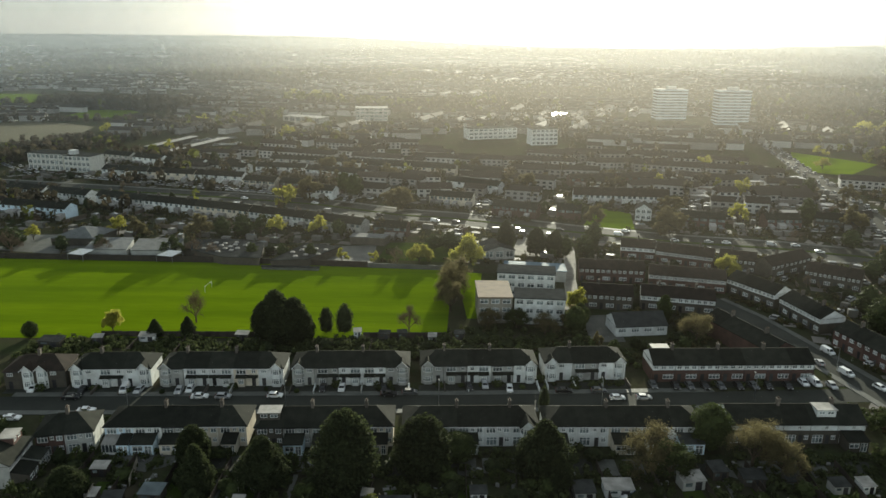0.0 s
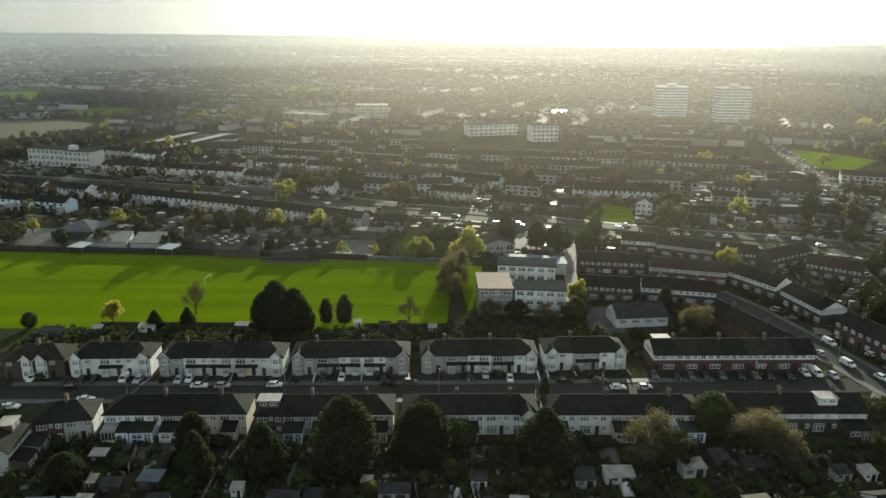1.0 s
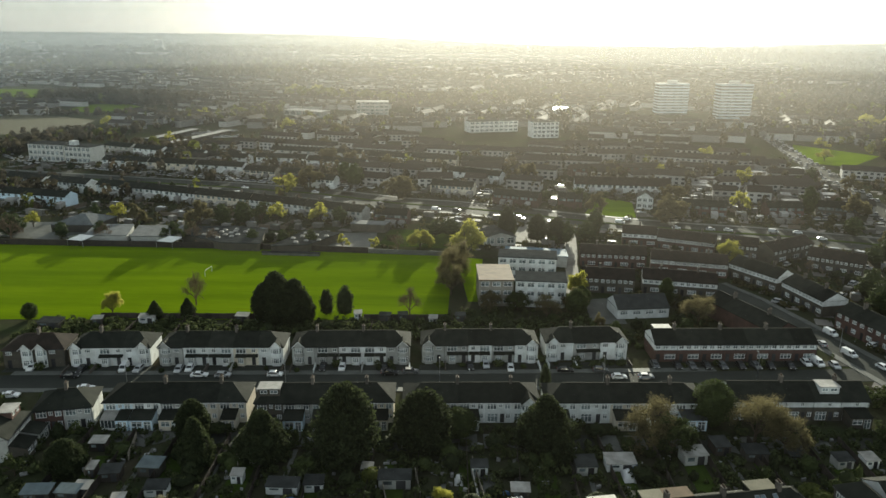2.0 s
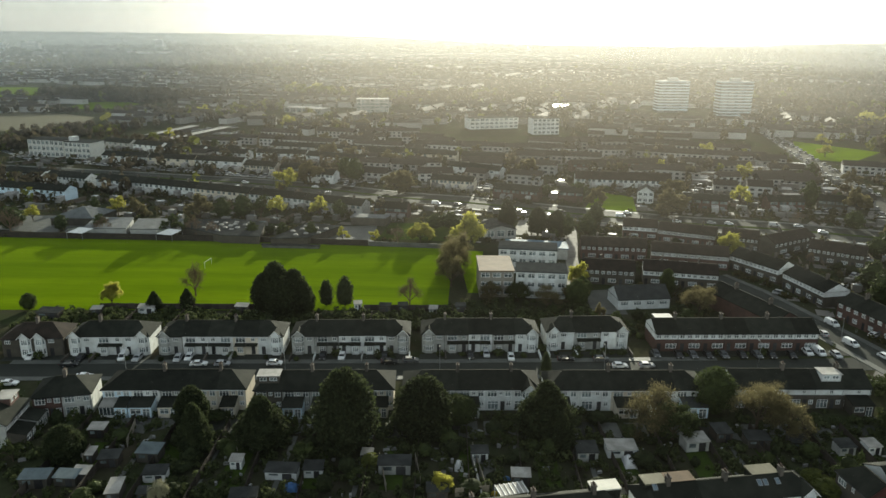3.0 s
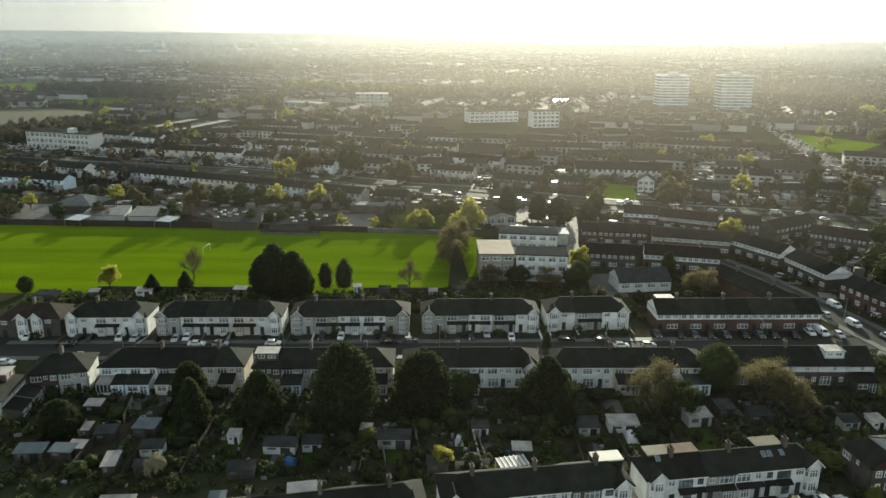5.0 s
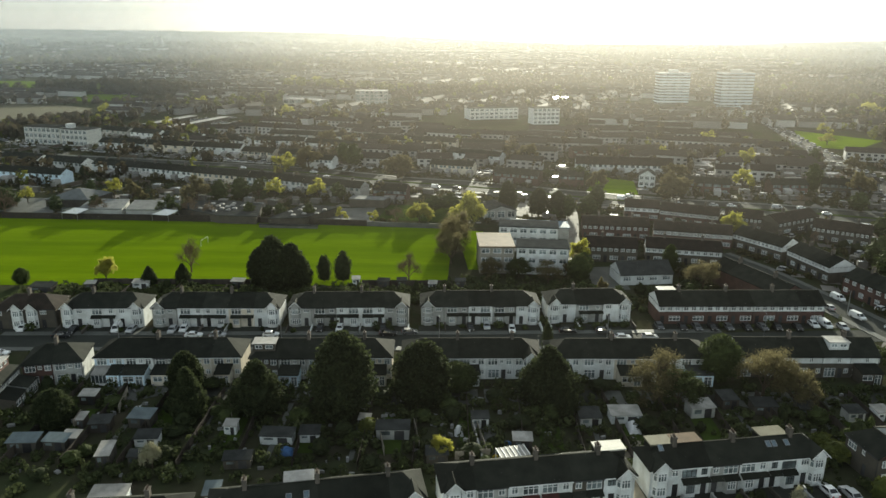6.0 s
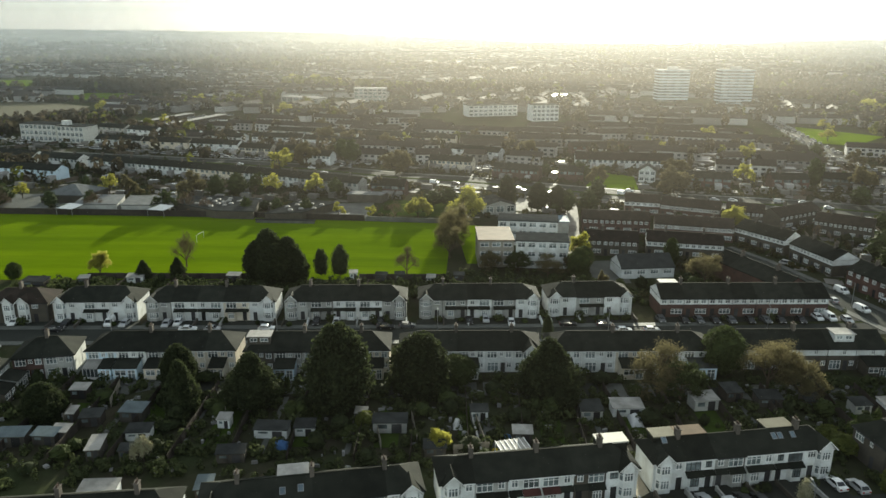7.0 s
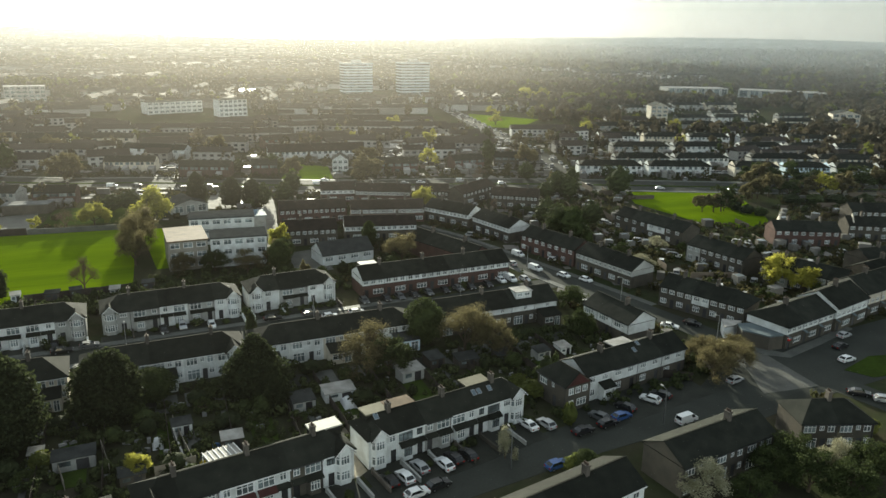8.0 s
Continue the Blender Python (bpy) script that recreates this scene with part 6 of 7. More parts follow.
for x, y, w, d, wl, rf in ((-12, 189.6, 3.0, 2.4, WOODW, FELTD), (-52, 188, 3.0, 2.4, WHITE, FELT), (-57.5, 187.6, 4.0, 2.4, WOODW, FELT), (-84, 186, 5.0, 3.0, WHITE, FELT), (-110, 182, 7.0, 4.0, WOODW, FELTD), (-96, 184, 3.0, 2.4, WOODW, FELT), (4, 190, 3.2, 2.4, WOODW, FELTD),
        (-3.4, 188, 2.6, 2.4, GREYR, FELT), (-34, 101, 5.0, 2.6, WOODW, FELTD), (-1.5, 103, 4.0, 2.6, WOODW, FELTD), (13.0, 107.5, 3.6, 2.6, WOODW, FELT)):
    shed(x, y, random.uniform(-4, 8), w, d, random.uniform(1.55, 2.05), wl, rf, {FELT: "garden shed with a pale felt roof", FELTD: "garden shed with a grey felt roof", BLUEF: "garden shed with a blue-grey sheet roof"}[rf])

WOODP = mat("pale_fence_boards", (0.3, 0.27, 0.22), (0.2, 0.18, 0.15), 0.85, fine=8)
prof, n = [], 9                       # overlapping boards in one corrugated sheet, with the post at its end
for i in range(n):
    prof += [(0.205 * i, -0.03), (0.205 * i + 0.2, 0.0)]
prof += [(1.85, -0.06), (1.96, -0.06), (1.96, 0.06), (1.85, 0.06), (1.84, 0.03), (0.0, 0.03)]
PANEL = Shape()
PANEL.prism(prof, 0.04, 1.75)
PANEL_PALE = PANEL.mesh("fence_panel", WOODP)
PANEL = PANEL.mesh("fence_panel", FENCE)


def fence(p0, p1, pale=False):
    p0, p1 = Vector(p0), Vector(p1)
    n = max(1, int((p1 - p0).length / 1.98))
    root = tagged(new("garden_fence"), "weathered wooden garden fence between plots", "fence", "garden fences")
    root.matrix_basis = Matrix.Translation((*p0, 0)) @ shift(0, 0, 0, math.degrees(math.atan2(p1.y - p0.y, p1.x - p0.x)))
    for i in range(n):
        part("fence_panel", PANEL_PALE if pale else PANEL, None, root, tf=shift(1.96 * i, 0, random.uniform(-0.05, 0.05)))


for i in range(17):                                   # plots behind the second row
    x = -69 + 9.3 * i + random.uniform(-0.8, 0.8)
    fence((x, 100.5 + 0.1 * i), (x + random.uniform(-1, 1), 128.5))
for i in range(7):                                    # plots towards the field
    x = -84 + 13 * i
    fence((x, 174.5), (x, 187))
fence((-96, 189.5), (-50, 190.2)), fence((-22, 190.5), (2, 190.8)), fence((12, 172), (40, 174))
fence((62, 104.5), (60, 122)), fence((72, 110), (71, 122)), fence((98, 100), (90, 106))

for a, b in (((6.5, 118.9), (8.6, 103.5)), ((3.1, 104.3), (10.9, 105.4)), ((-38.0, 119.3), (-36.7, 115.4)), ((-47.2, 117.2), (-44.8, 112.5)), ((-10.6, 115.0), (-8.3, 103.9)), ((-4.1, 115.1), (-2.7, 106.4)),
             ((-64.4, 116.9), (-63.8, 111.3)), ((-59.9, 126.2), (-58.0, 117.0))):
    fence(a, b, True)


def tarpaulin(x, y, w, d, h, material, label):
    """A slack sheet thrown over garden things."""
    s = Shape()
    n = 7
    z = lambda i, j: 0.12 + h * math.sin(math.pi * i / n) ** 0.5 * math.sin(math.pi * j / n) ** 0.5 + 0.25 * h * noise.noise(Vector((x + i * 0.7, y + j * 0.7, 2)))
    for i in range(n):
        for j in range(n):
            s.poly(*[(x + w * a / n, y + d * b / n, max(z(a, b), 0.05)) for a, b in ((i, j), (i + 1, j), (i + 1, j + 1), (i, j + 1))])
    tagged(part("tarpaulin", s, material), label, "tarpaulin")


BLUET = mat("blue_tarpaulin", (0.07, 0.16, 0.33), (0.05, 0.11, 0.25), 0.45, bump=0.3)
WHITET = mat("white_sheet", (0.62, 0.63, 0.64), (0.45, 0.46, 0.47), 0.6, bump=0.3)
for q, w, d, h, m, lb in (((35.7, 114.5), 3.2, 3.6, 1.3, BLUET, "crumpled blue tarpaulin over garden things"), ((33.9, 113.0), 2.2, 4.0, 1.2, WHITET, "crumpled pale plastic sheet over garden things"),
                          ((-26.3, 104.8), 2.6, 2.4, 1.0, BLUET, "crumpled blue tarpaulin over garden things"), ((3.1, 111.6), 1.6, 2.2, 1.6, WHITET, "pale cover over a garden frame"), ((-30.9, 133.0), 3.4, 1.6, 1.2, BLUET, "crumpled blue tarpaulin over garden things"),
                          ((11.5, 109.0), 1.4, 0.8, 0.6, BLUET, "small blue cover on a patio"), ((9.2, 104.5), 1.2, 0.7, 0.8, mat("yellow_plastic", (0.6, 0.45, 0.05), None, 0.5), "yellow plastic play things"), ((59.8, 84.3), 1.8, 1.4, 1.0, BLUET, "crumpled blue tarpaulin over garden things")):
    tarpaulin(*q, w, d, h, m, lb)


def slatted_roof(p0, p1, deep, z, label):
    """A glazed lean-to with white bars on posts."""
    p0, p1 = Vector(p0), Vector(p1)
    w = (p1 - p0).length
    root = tagged(new("garden_canopy"), label, "canopy")
    root.matrix_basis = Matrix.Translation((*p0, 0)) @ shift(0, 0, 0, math.degrees(math.atan2(p1.y - p0.y, p1.x - p0.x)))
    for i in range(7):
        b = Shape()
        b.box(w * i / 6 - 0.06, w * i / 6 + 0.06, 0, deep, z, z + 0.1)
        part("bar", b, UPVC, root)
    g = Shape()
    g.box(0.05, w - 0.05, 0.02, deep - 0.02, z - 0.04, z - 0.005)
    part("sheet", g, FELT, root)
    for a in (0.05, w - 0.05):
        for c in (0.06, deep - 0.06):
            q = Shape()
            q.box(a - 0.05, a + 0.05, c - 0.05, c + 0.05, 0, z - 0.05)
            part("post", q, UPVC, root)


slatted_roof((10.6, 100.9), (15.2, 102.2), 3.2, 2.6, "glazed garden canopy with white bars")
random.seed(21)
shed(-50.3, 89.8, 4, 5.9, 3.6, 2.1, WHITE, FELT, "white garage with a pale flat roof")
shed(-34.2, 91.6, 6, 2.6, 3.6, 1.8, FENCE, BLUEF, "garden shed with a blue-grey sheet roof")
# patios, paths, lawns of the plots
for i in range(34):
    x = -70 + 4.65 * i + random.uniform(-0.6, 0.6)
    y1 = 129.5
    s = [(x, y1 - random.uniform(3, 7)), (x + 3.8, y1 - random.uniform(3, 7)), (x + 3.8, y1), (x, y1)]
    sheet("patio", s, 0.06, random.choice((PAVE, DRIVE, PAVE)), "paved garden patio", category="patio")
    if i % 3 == 0:
        sheet("garden_path", [(x + 0.2, 104), (x + 1.1, 104), (x + 1.4, 123), (x + 0.5, 123)], 0.055, PAVE, "narrow concrete garden path", category="path")
    elif i % 3 == 1:
        sheet("lawn", [(x, 106), (x + 3.9, 106), (x + 3.9, 120), (x, 120)], 0.05, LAWN, "small rough garden lawn", category="lawn")
for a, b in (((-104.2, 155.0), (-69.4, 156.0)), ((-68.3, 156.0), (-7.3, 158.1)), ((-5.0, 158.3), (47.0, 161.3)), ((51.5, 161.1), (103.0, 163.3))):
    s = [a, b, (b[0], b[1] + 3.2), (a[0], a[1] + 3.2)]
    sheet("driveway", s, 0.07, DRIVE, "paved front drives of the houses", category="driveway")
ribbon("pavement", [(x, y) for x, y in ROAD1[1:4]], -5.4, -3.4, 0.14, PAVE, "concrete pavement with a kerb", "pavement")
ribbon("pavement", [(x, y) for x, y in ROAD1[1:4]], 3.4, 5.2, 0.14, PAVE, "concrete pavement with a kerb", "pavement")
sheet("driveway", [(32, 86.5), (62, 92.5), (61, 99.3), (31, 94.4)], 0.07, DRIVE, "paved front drives of the houses", category="driveway")
sheet("driveway", [(66, 90), (98, 94.5), (97.6, 103.6), (74.5, 100.3), (74.2, 99.1), (67.5, 98)], 0.065, DRIVE, "paved front drives of the houses", category="driveway")
sheet("driveway", [(1, 83.5), (30, 88.5), (29.5, 93.3), (0.8, 88.7)], 0.07, DRIVE, "paved front drives of the houses", category="driveway")
# pale tan base stands in for low sun glancing off the concrete
CONC = mat("sun_glare_concrete", (0.36, 0.32, 0.25), (0.26, 0.235, 0.19), 0.8, scale=0.4, fine=2)
sheet("alley", [(29.9, 93.0), (32.0, 94.4), (31.6, 98.0), (35.4, 110.8), (32.9, 111.4), (29.8, 100.0)], 0.075, CONC, "concrete alley between the terraces coloured pale as in sun glare", category="path")
sheet("patio", [(6.6, 116.5), (10.4, 115.6), (11.2, 103.6), (8.2, 103.0)], 0.075, PAVE, "grey paved patio behind white walls", category="patio")
ribbon("pavement", [(x, y) for x, y in SIDE[2:7]], -5.6, -3.6, 0.14, PAVE, "concrete pavement with a kerb", "pavement")
ribbon("pavement", [(x, y) for x, y in SIDE[2:7]], 3.6, 5.6, 0.14, PAVE, "concrete pavement with a kerb", "pavement")
sheet("pavement", [(120.4, 109.5), (124.6, 103.2), (136, 105.6), (150, 109), (150, 107), (136, 103.4), (124, 100.8), (119.8, 104)][::-1], 0.13, PAVE, "broad concrete pavement by the shops", category="pavement")
sheet("lawn", [(129.4, 92.6), (140, 95.4), (146, 94), (139, 87.2), (132, 88.2)][::-1], 0.14, LAWN, "grass island at the junction", category="lawn")
ribbon("pavement", MAIN, 10.5, 13.0, 0.16, PAVE, "concrete pavement with a kerb", "pavement")
ribbon("pavement", MAIN, -13.0, -10.5, 0.16, PAVE, "concrete pavement with a kerb", "pavement")


def street_lamp(x, y, turn):
    root = tagged(new("street_lamp"), "slim grey street lamp with a bent arm", "street lamp", "street lamps")
    root.matrix_basis = shift(x, y, 0, turn)
    p, a, h = Shape(), Shape(), Shape()
    p.tube((0, 0, 0), (0, 0, 6.4), 0.1, 0.06, 7)
    a.tube((0, 0, 6.4), (1.1, 0, 6.7), 0.045, 0.04, 6)
    h.box(1.0, 1.6, -0.12, 0.12, 6.63, 6.78)
    part("pole", p, METAL, root), part("arm", a, METAL, root), part("lamp_head", h, GREYR, root)


for x, y, t in ((-70, 146, 90), (-35, 148.5, 90), (0, 150, 90), (38, 152, 90), (75, 155.5, 90), (52, 87, 90), (82, 89, 90), (115, 112, 180), (111, 140, 180), (103, 172, 180)):
    street_lamp(x, y, t)
TAKEN += [(-35, 266, 11), (-34, 279, 10), (-10, 272, 9), (-12, 284, 8), (-1, 278, 8), (-172, 285, 15), (-155, 275, 9), (38, 285, 10), (75, 340, 12), (72, 325, 9)]
random.seed(31)
# shrubs in gardens
for i in range(190):
    x, y = random.uniform(-80, 98), random.choice((random.uniform(98, 130), random.uniform(98, 126), random.uniform(172, 188)))
    if free(x, y, 2.0):
        k = random.choice(("shrub", "shrub", "hedge_shrub", "hedge_shrub", "hedge_shrub", "olive", "shrub"))
        tree(k, x, y, random.uniform(1.4, 4.2), random.uniform(0.9, 2.6), group="garden shrubs", lod="far")
for i in range(50):
    x, y = random.uniform(85, 235), random.uniform(75, 240)
    if free(x, y, 2.5):
        k = random.choice(("shrub", "hedge_shrub", "hedge_shrub", "evergreen", "olive", "brown", "bare"))
        tree(k, x, y, random.uniform(2.0, 5.5), random.uniform(1.2, 2.6), group="garden shrubs", lod="far")
for i in range(40):
    x, y = random.uniform(30, 100), random.uniform(175, 290)
    if free(x, y, 2.5):
        k = random.choice(("shrub", "hedge_shrub", "evergreen", "brown", "hedge_shrub", "bare"))
        tree(k, x, y, random.uniform(2.0, 5.0), random.uniform(1.2, 2.4), group="garden shrubs", lod="far")
for i in range(120):
    x, y = random.uniform(-260, 210), random.uniform(262, 470)
    if free(x, y, 4):
        k = random.choice(("brown", "brown", "bare", "bare", "evergreen", "evergreen", "hedge_shrub", "shrub"))
        tree(k, x, y, random.uniform(3, 6.5), random.uniform(1.4, 3.0), group="trees among the terraces", lod="far")
for i in range(60):
    x, y = random.uniform(180, 480), random.uniform(260, 480)
    if free(x, y, 4):
        tree(random.choice(("brown", "olive", "brown", "evergreen", "spring", "shrub", "bare")), x, y, random.uniform(3, 8), random.uniform(2, 4.2), group="trees among the terraces", lod="far")


def garden_wall(x, y, turn, L, h, material, label):
    root = Shape()
    root.box(0, L, -0.11, 0.11, 0, h), root.box(-0.03, L + 0.03, -0.15, 0.15, h, h + 0.07)
    root.box(-0.18, 0.18, -0.18, 0.18, 0, h + 0.2)
    tagged(part("garden_wall", root, material, tf=shift(x, y, 0, turn)), label, "garden wall", "low front garden walls")


random.seed(47)
for a, b, n, deep in (((-89.2, 158.8), (-70.1, 159.7), 3, 3.6), ((-68.1, 159.8), (-38.1, 160.5), 5, 3.4), ((-36.0, 160.9), (-7.5, 162.0), 5, 3.6), ((-4.5, 162.7), (24.1, 163.7), 5, 3.8), ((26.3, 164.9), (46.6, 166.0), 3, 3.8), ((32.3, 94.6), (61.0, 99.35), 6, 5.6), ((1.2, 88.8), (29.7, 93.4), 6, 5.0)):
    a, b = Vector(a), Vector(b)
    d = (b - a).normalized()
    f = Vector((d.y, -d.x))
    for i in range(n + 1):
        p = a.lerp(b, i / n) + f * 1.2
        if random.random() < 0.75:
            m = random.choice((WHITE, BROWN, GREYR, STACK))
            garden_wall(p.x, p.y, math.degrees(math.atan2(f.y, f.x)), deep, random.uniform(0.6, 0.95), m, {WHITE: "low white rendered garden wall", BROWN: "low brown brick garden wall", GREYR: "low grey rendered garden wall", STACK: "low sooty brick garden wall"}[m])
        q = a.lerp(b, min(i + 0.5, n) / n) + f * random.uniform(2.2, 4.2)
        if i < n and random.random() < 0.6:
            tree(random.choice(("shrub", "hedge_shrub", "shrub")), q.x + random.uniform(-1.5, 1.5), q.y, random.uniform(0.9, 1.6), random.uniform(0.5, 1.1), group="garden shrubs", lod="far")
garden_wall(7.9, 100.6, 96, 16.0, 1.2, FELT, "tall pale rendered wall along a patio")
# no-entry sign by the shops
sg = tagged(new("road_sign"), "round red no entry sign on a grey pole", "road sign")
sg.matrix_basis = shift(127.0, 104.4, 0, -52)
p, q, r = Shape(), Shape(), Shape()
p.tube((0, 0, 0), (0, 0, 2.5), 0.04, 0.04, 6)
q.tube((0, -0.07, 2.4), (0, -0.04, 2.4), 0.55, 0.55, 20), r.box(-0.38, 0.38, -0.085, -0.072, 2.32, 2.48)
part("pole", p, METAL, sg), part("disc", q, mat("sign_red", (0.5, 0.03, 0.03), (0.45, 0.03, 0.03), 0.5, bump=0), sg), part("bar", r, UPVC, sg)

# ---- distant town and woods ----


def far_mat(name, a, b, rough=0.8, spec=0.3, leaf=0.0):
    """Like mat(), but each separate piece of the mesh takes its own tone between a and b."""
    m = bpy.data.materials.new(name)
    m.use_nodes = True
    n, l = m.node_tree.nodes, m.node_tree.links
    p, geo, ns, mx = n["Principled BSDF"], n.new("ShaderNodeNewGeometry"), n.new("ShaderNodeTexNoise"), n.new("ShaderNodeMix")
    mx.data_type = "RGBA"
    mx.inputs[6].default_value, mx.inputs[7].default_value = (*a, 1), (*b, 1)
    ns.inputs["Scale"].default_value = 0.012
    l.new(geo.outputs["Position"], ns.inputs["Vector"])
    av = n.new("ShaderNodeMath")
    av.operation = "MULTIPLY_ADD"
    av.inputs[1].default_value = 0.5
    ad = n.new("ShaderNodeMath")
    ad.operation = "MULTIPLY"
    ad.inputs[1].default_value = 0.5
    l.new(ns.outputs["Fac"], ad.inputs[0]), l.new(geo.outputs["Random Per Island"], av.inputs[0]), l.new(ad.outputs[0], av.inputs[2])
    l.new(av.outputs[0], mx.inputs[0]), l.new(mx.outputs[2], p.inputs["Base Color"])
    p.inputs["Roughness"].default_value, p.inputs["Specular IOR Level"].default_value = rough, spec
    if leaf:
        tr, add = n.new("ShaderNodeBsdfTranslucent"), n.new("ShaderNodeMixShader")
        add.inputs[0].default_value = leaf
        l.new(mx.outputs[2], tr.inputs["Color"]), l.new(p.outputs[0], add.inputs[1]), l.new(tr.outputs[0], add.inputs[2])
        l.new(add.outputs[0], n["Material Output"].inputs["Surface"])
    return m


class Heap:
    """Many small bodies in one mesh, each with joined corners."""

    def __init__(self):
        self.v, self.f = [], []

    def add(self, v, f):
        k = len(self.v)
        self.v += v
        self.f += [tuple(i + k for i in q) for q in f]

    def done(self, name, material, label, category):
        me = bpy.data.meshes.new(name)
        me.from_pydata(self.v, [], self.f)
        me.materials.append(material)
        return tagged(new(name, me), label, category, kind="stuff")


FW = far_mat("far_walls", (0.06, 0.048, 0.042), (0.68, 0.68, 0.66), 0.85, 0.1)
FX = far_mat("far_windows", (0.02, 0.022, 0.025), (0.04, 0.044, 0.05), 0.3, 0.3)
FR = far_mat("far_roofs", (0.022, 0.02, 0.017), (0.055, 0.043, 0.036), 0.76, 0.1)
FL = far_mat("far_flat_roofs", (0.1, 0.1, 0.1), (0.55, 0.55, 0.53), 0.5, 0.3)
FT = far_mat("far_foliage", (0.03, 0.034, 0.02), (0.095, 0.072, 0.05), 0.9, 0.03, 0.4)
FG = far_mat("far_spring_foliage", (0.07, 0.085, 0.02), (0.16, 0.16, 0.035), 0.9, 0.03, 0.35)
walls, roofs, flats, woods, greens, panes = Heap(), Heap(), Heap(), Heap(), Heap(), Heap()
OPENS = [(*(-362.8, 607.7), 75), (*(-328.5, 610.1), 50), (*(-560.8, 951.1), 130), (*(-514.9, 947.3), 100), (*(-348.5, 761.6), 60), (*(-193.6, 574.9), 50), (*(-207.8, 558.5), 40), (255, 500, 55), (40, 580, 60), (240, 750, 60), (620, 640, 90), (-75, 738, 40), (-140, 722, 40), (-235, 446, 45), (430, 450, 62), (485, 495, 62), (425, 520, 40)]


def clear_far(x, y, r=0.0):
    return all(math.hypot(x - a, y - b) > c + r for a, b, c in OPENS)


def far_house(x, y, z, turn, w, d, h, rise):
    c, s = math.cos(turn), math.sin(turn)
    p = lambda a, b, q: (x + a * c - b * s, y + a * s + b * c, z + q)
    w2, d2 = w / 2, d / 2
    lo = [p(-w2, -d2, -1), p(w2, -d2, -1), p(w2, d2, -1), p(-w2, d2, -1)]
    hi = [p(-w2, -d2, h), p(w2, -d2, h), p(w2, d2, h), p(-w2, d2, h)]
    ap = [p(-w2, 0, h + rise), p(w2, 0, h + rise)]
    walls.add(lo + hi + ap, [(0, 1, 5, 4), (1, 2, 6, 9, 5), (2, 3, 7, 6), (3, 0, 4, 8, 7)])
    if y < 560:
        k = max(2, int(w / 3.2))
        for i in range(k):
            a = -w2 + w * (i + 0.25) / k
            b = a + w * 0.5 / k
            for z0, z1 in ((0.9, 2.1), (3.2, 4.3)):
                panes.add([p(a, -d2 - 0.04, z0), p(b, -d2 - 0.04, z0), p(b, -d2 - 0.04, z1), p(a, -d2 - 0.04, z1)], [(0, 1, 2, 3)])
    o = 0.4
    e = [p(-w2 - o, -d2 - o, h - 0.1), p(w2 + o, -d2 - o, h - 0.1), p(w2 + o, d2 + o, h - 0.1), p(-w2 - o, d2 + o, h - 0.1)]
    t = [p(-w2 - o, 0, h + rise + 0.12), p(w2 + o, 0, h + rise + 0.12)]
    roofs.add(e + t, [(0, 1, 5, 4), (2, 3, 4, 5), (0, 4, 3), (1, 2, 5)])


rng = np.random.default_rng(4)


def far_tree(heap, x, y, z, r, h, n, fine=None):
    c = rng.normal(size=(n, 3))
    c /= np.linalg.norm(c, axis=1)[:, None]
    out = c.copy()
    c = c * np.array([r, r, h / 2]) * rng.uniform(0.55, 1.0, n)[:, None] + np.array([x, y, z + h * 0.5])
    out += rng.normal(size=(n, 3)) * 0.4
    a = np.cross(out, rng.normal(size=(n, 3)))
    b = np.cross(out, a)
    s = r * (fine or (0.62 if n < 10 else 0.46))
    a *= s / np.linalg.norm(a, axis=1)[:, None]
    b *= s / np.linalg.norm(b, axis=1)[:, None]
    v = np.stack([c - a, c + b, c + a, c - b], axis=1).reshape(-1, 3)
    k = len(heap.v)
    heap.v += v.tolist()
    heap.f += [(k + 4 * i, k + 4 * i + 1, k + 4 * i + 2, k + 4 * i + 3) for i in range(n)]


random.seed(77)
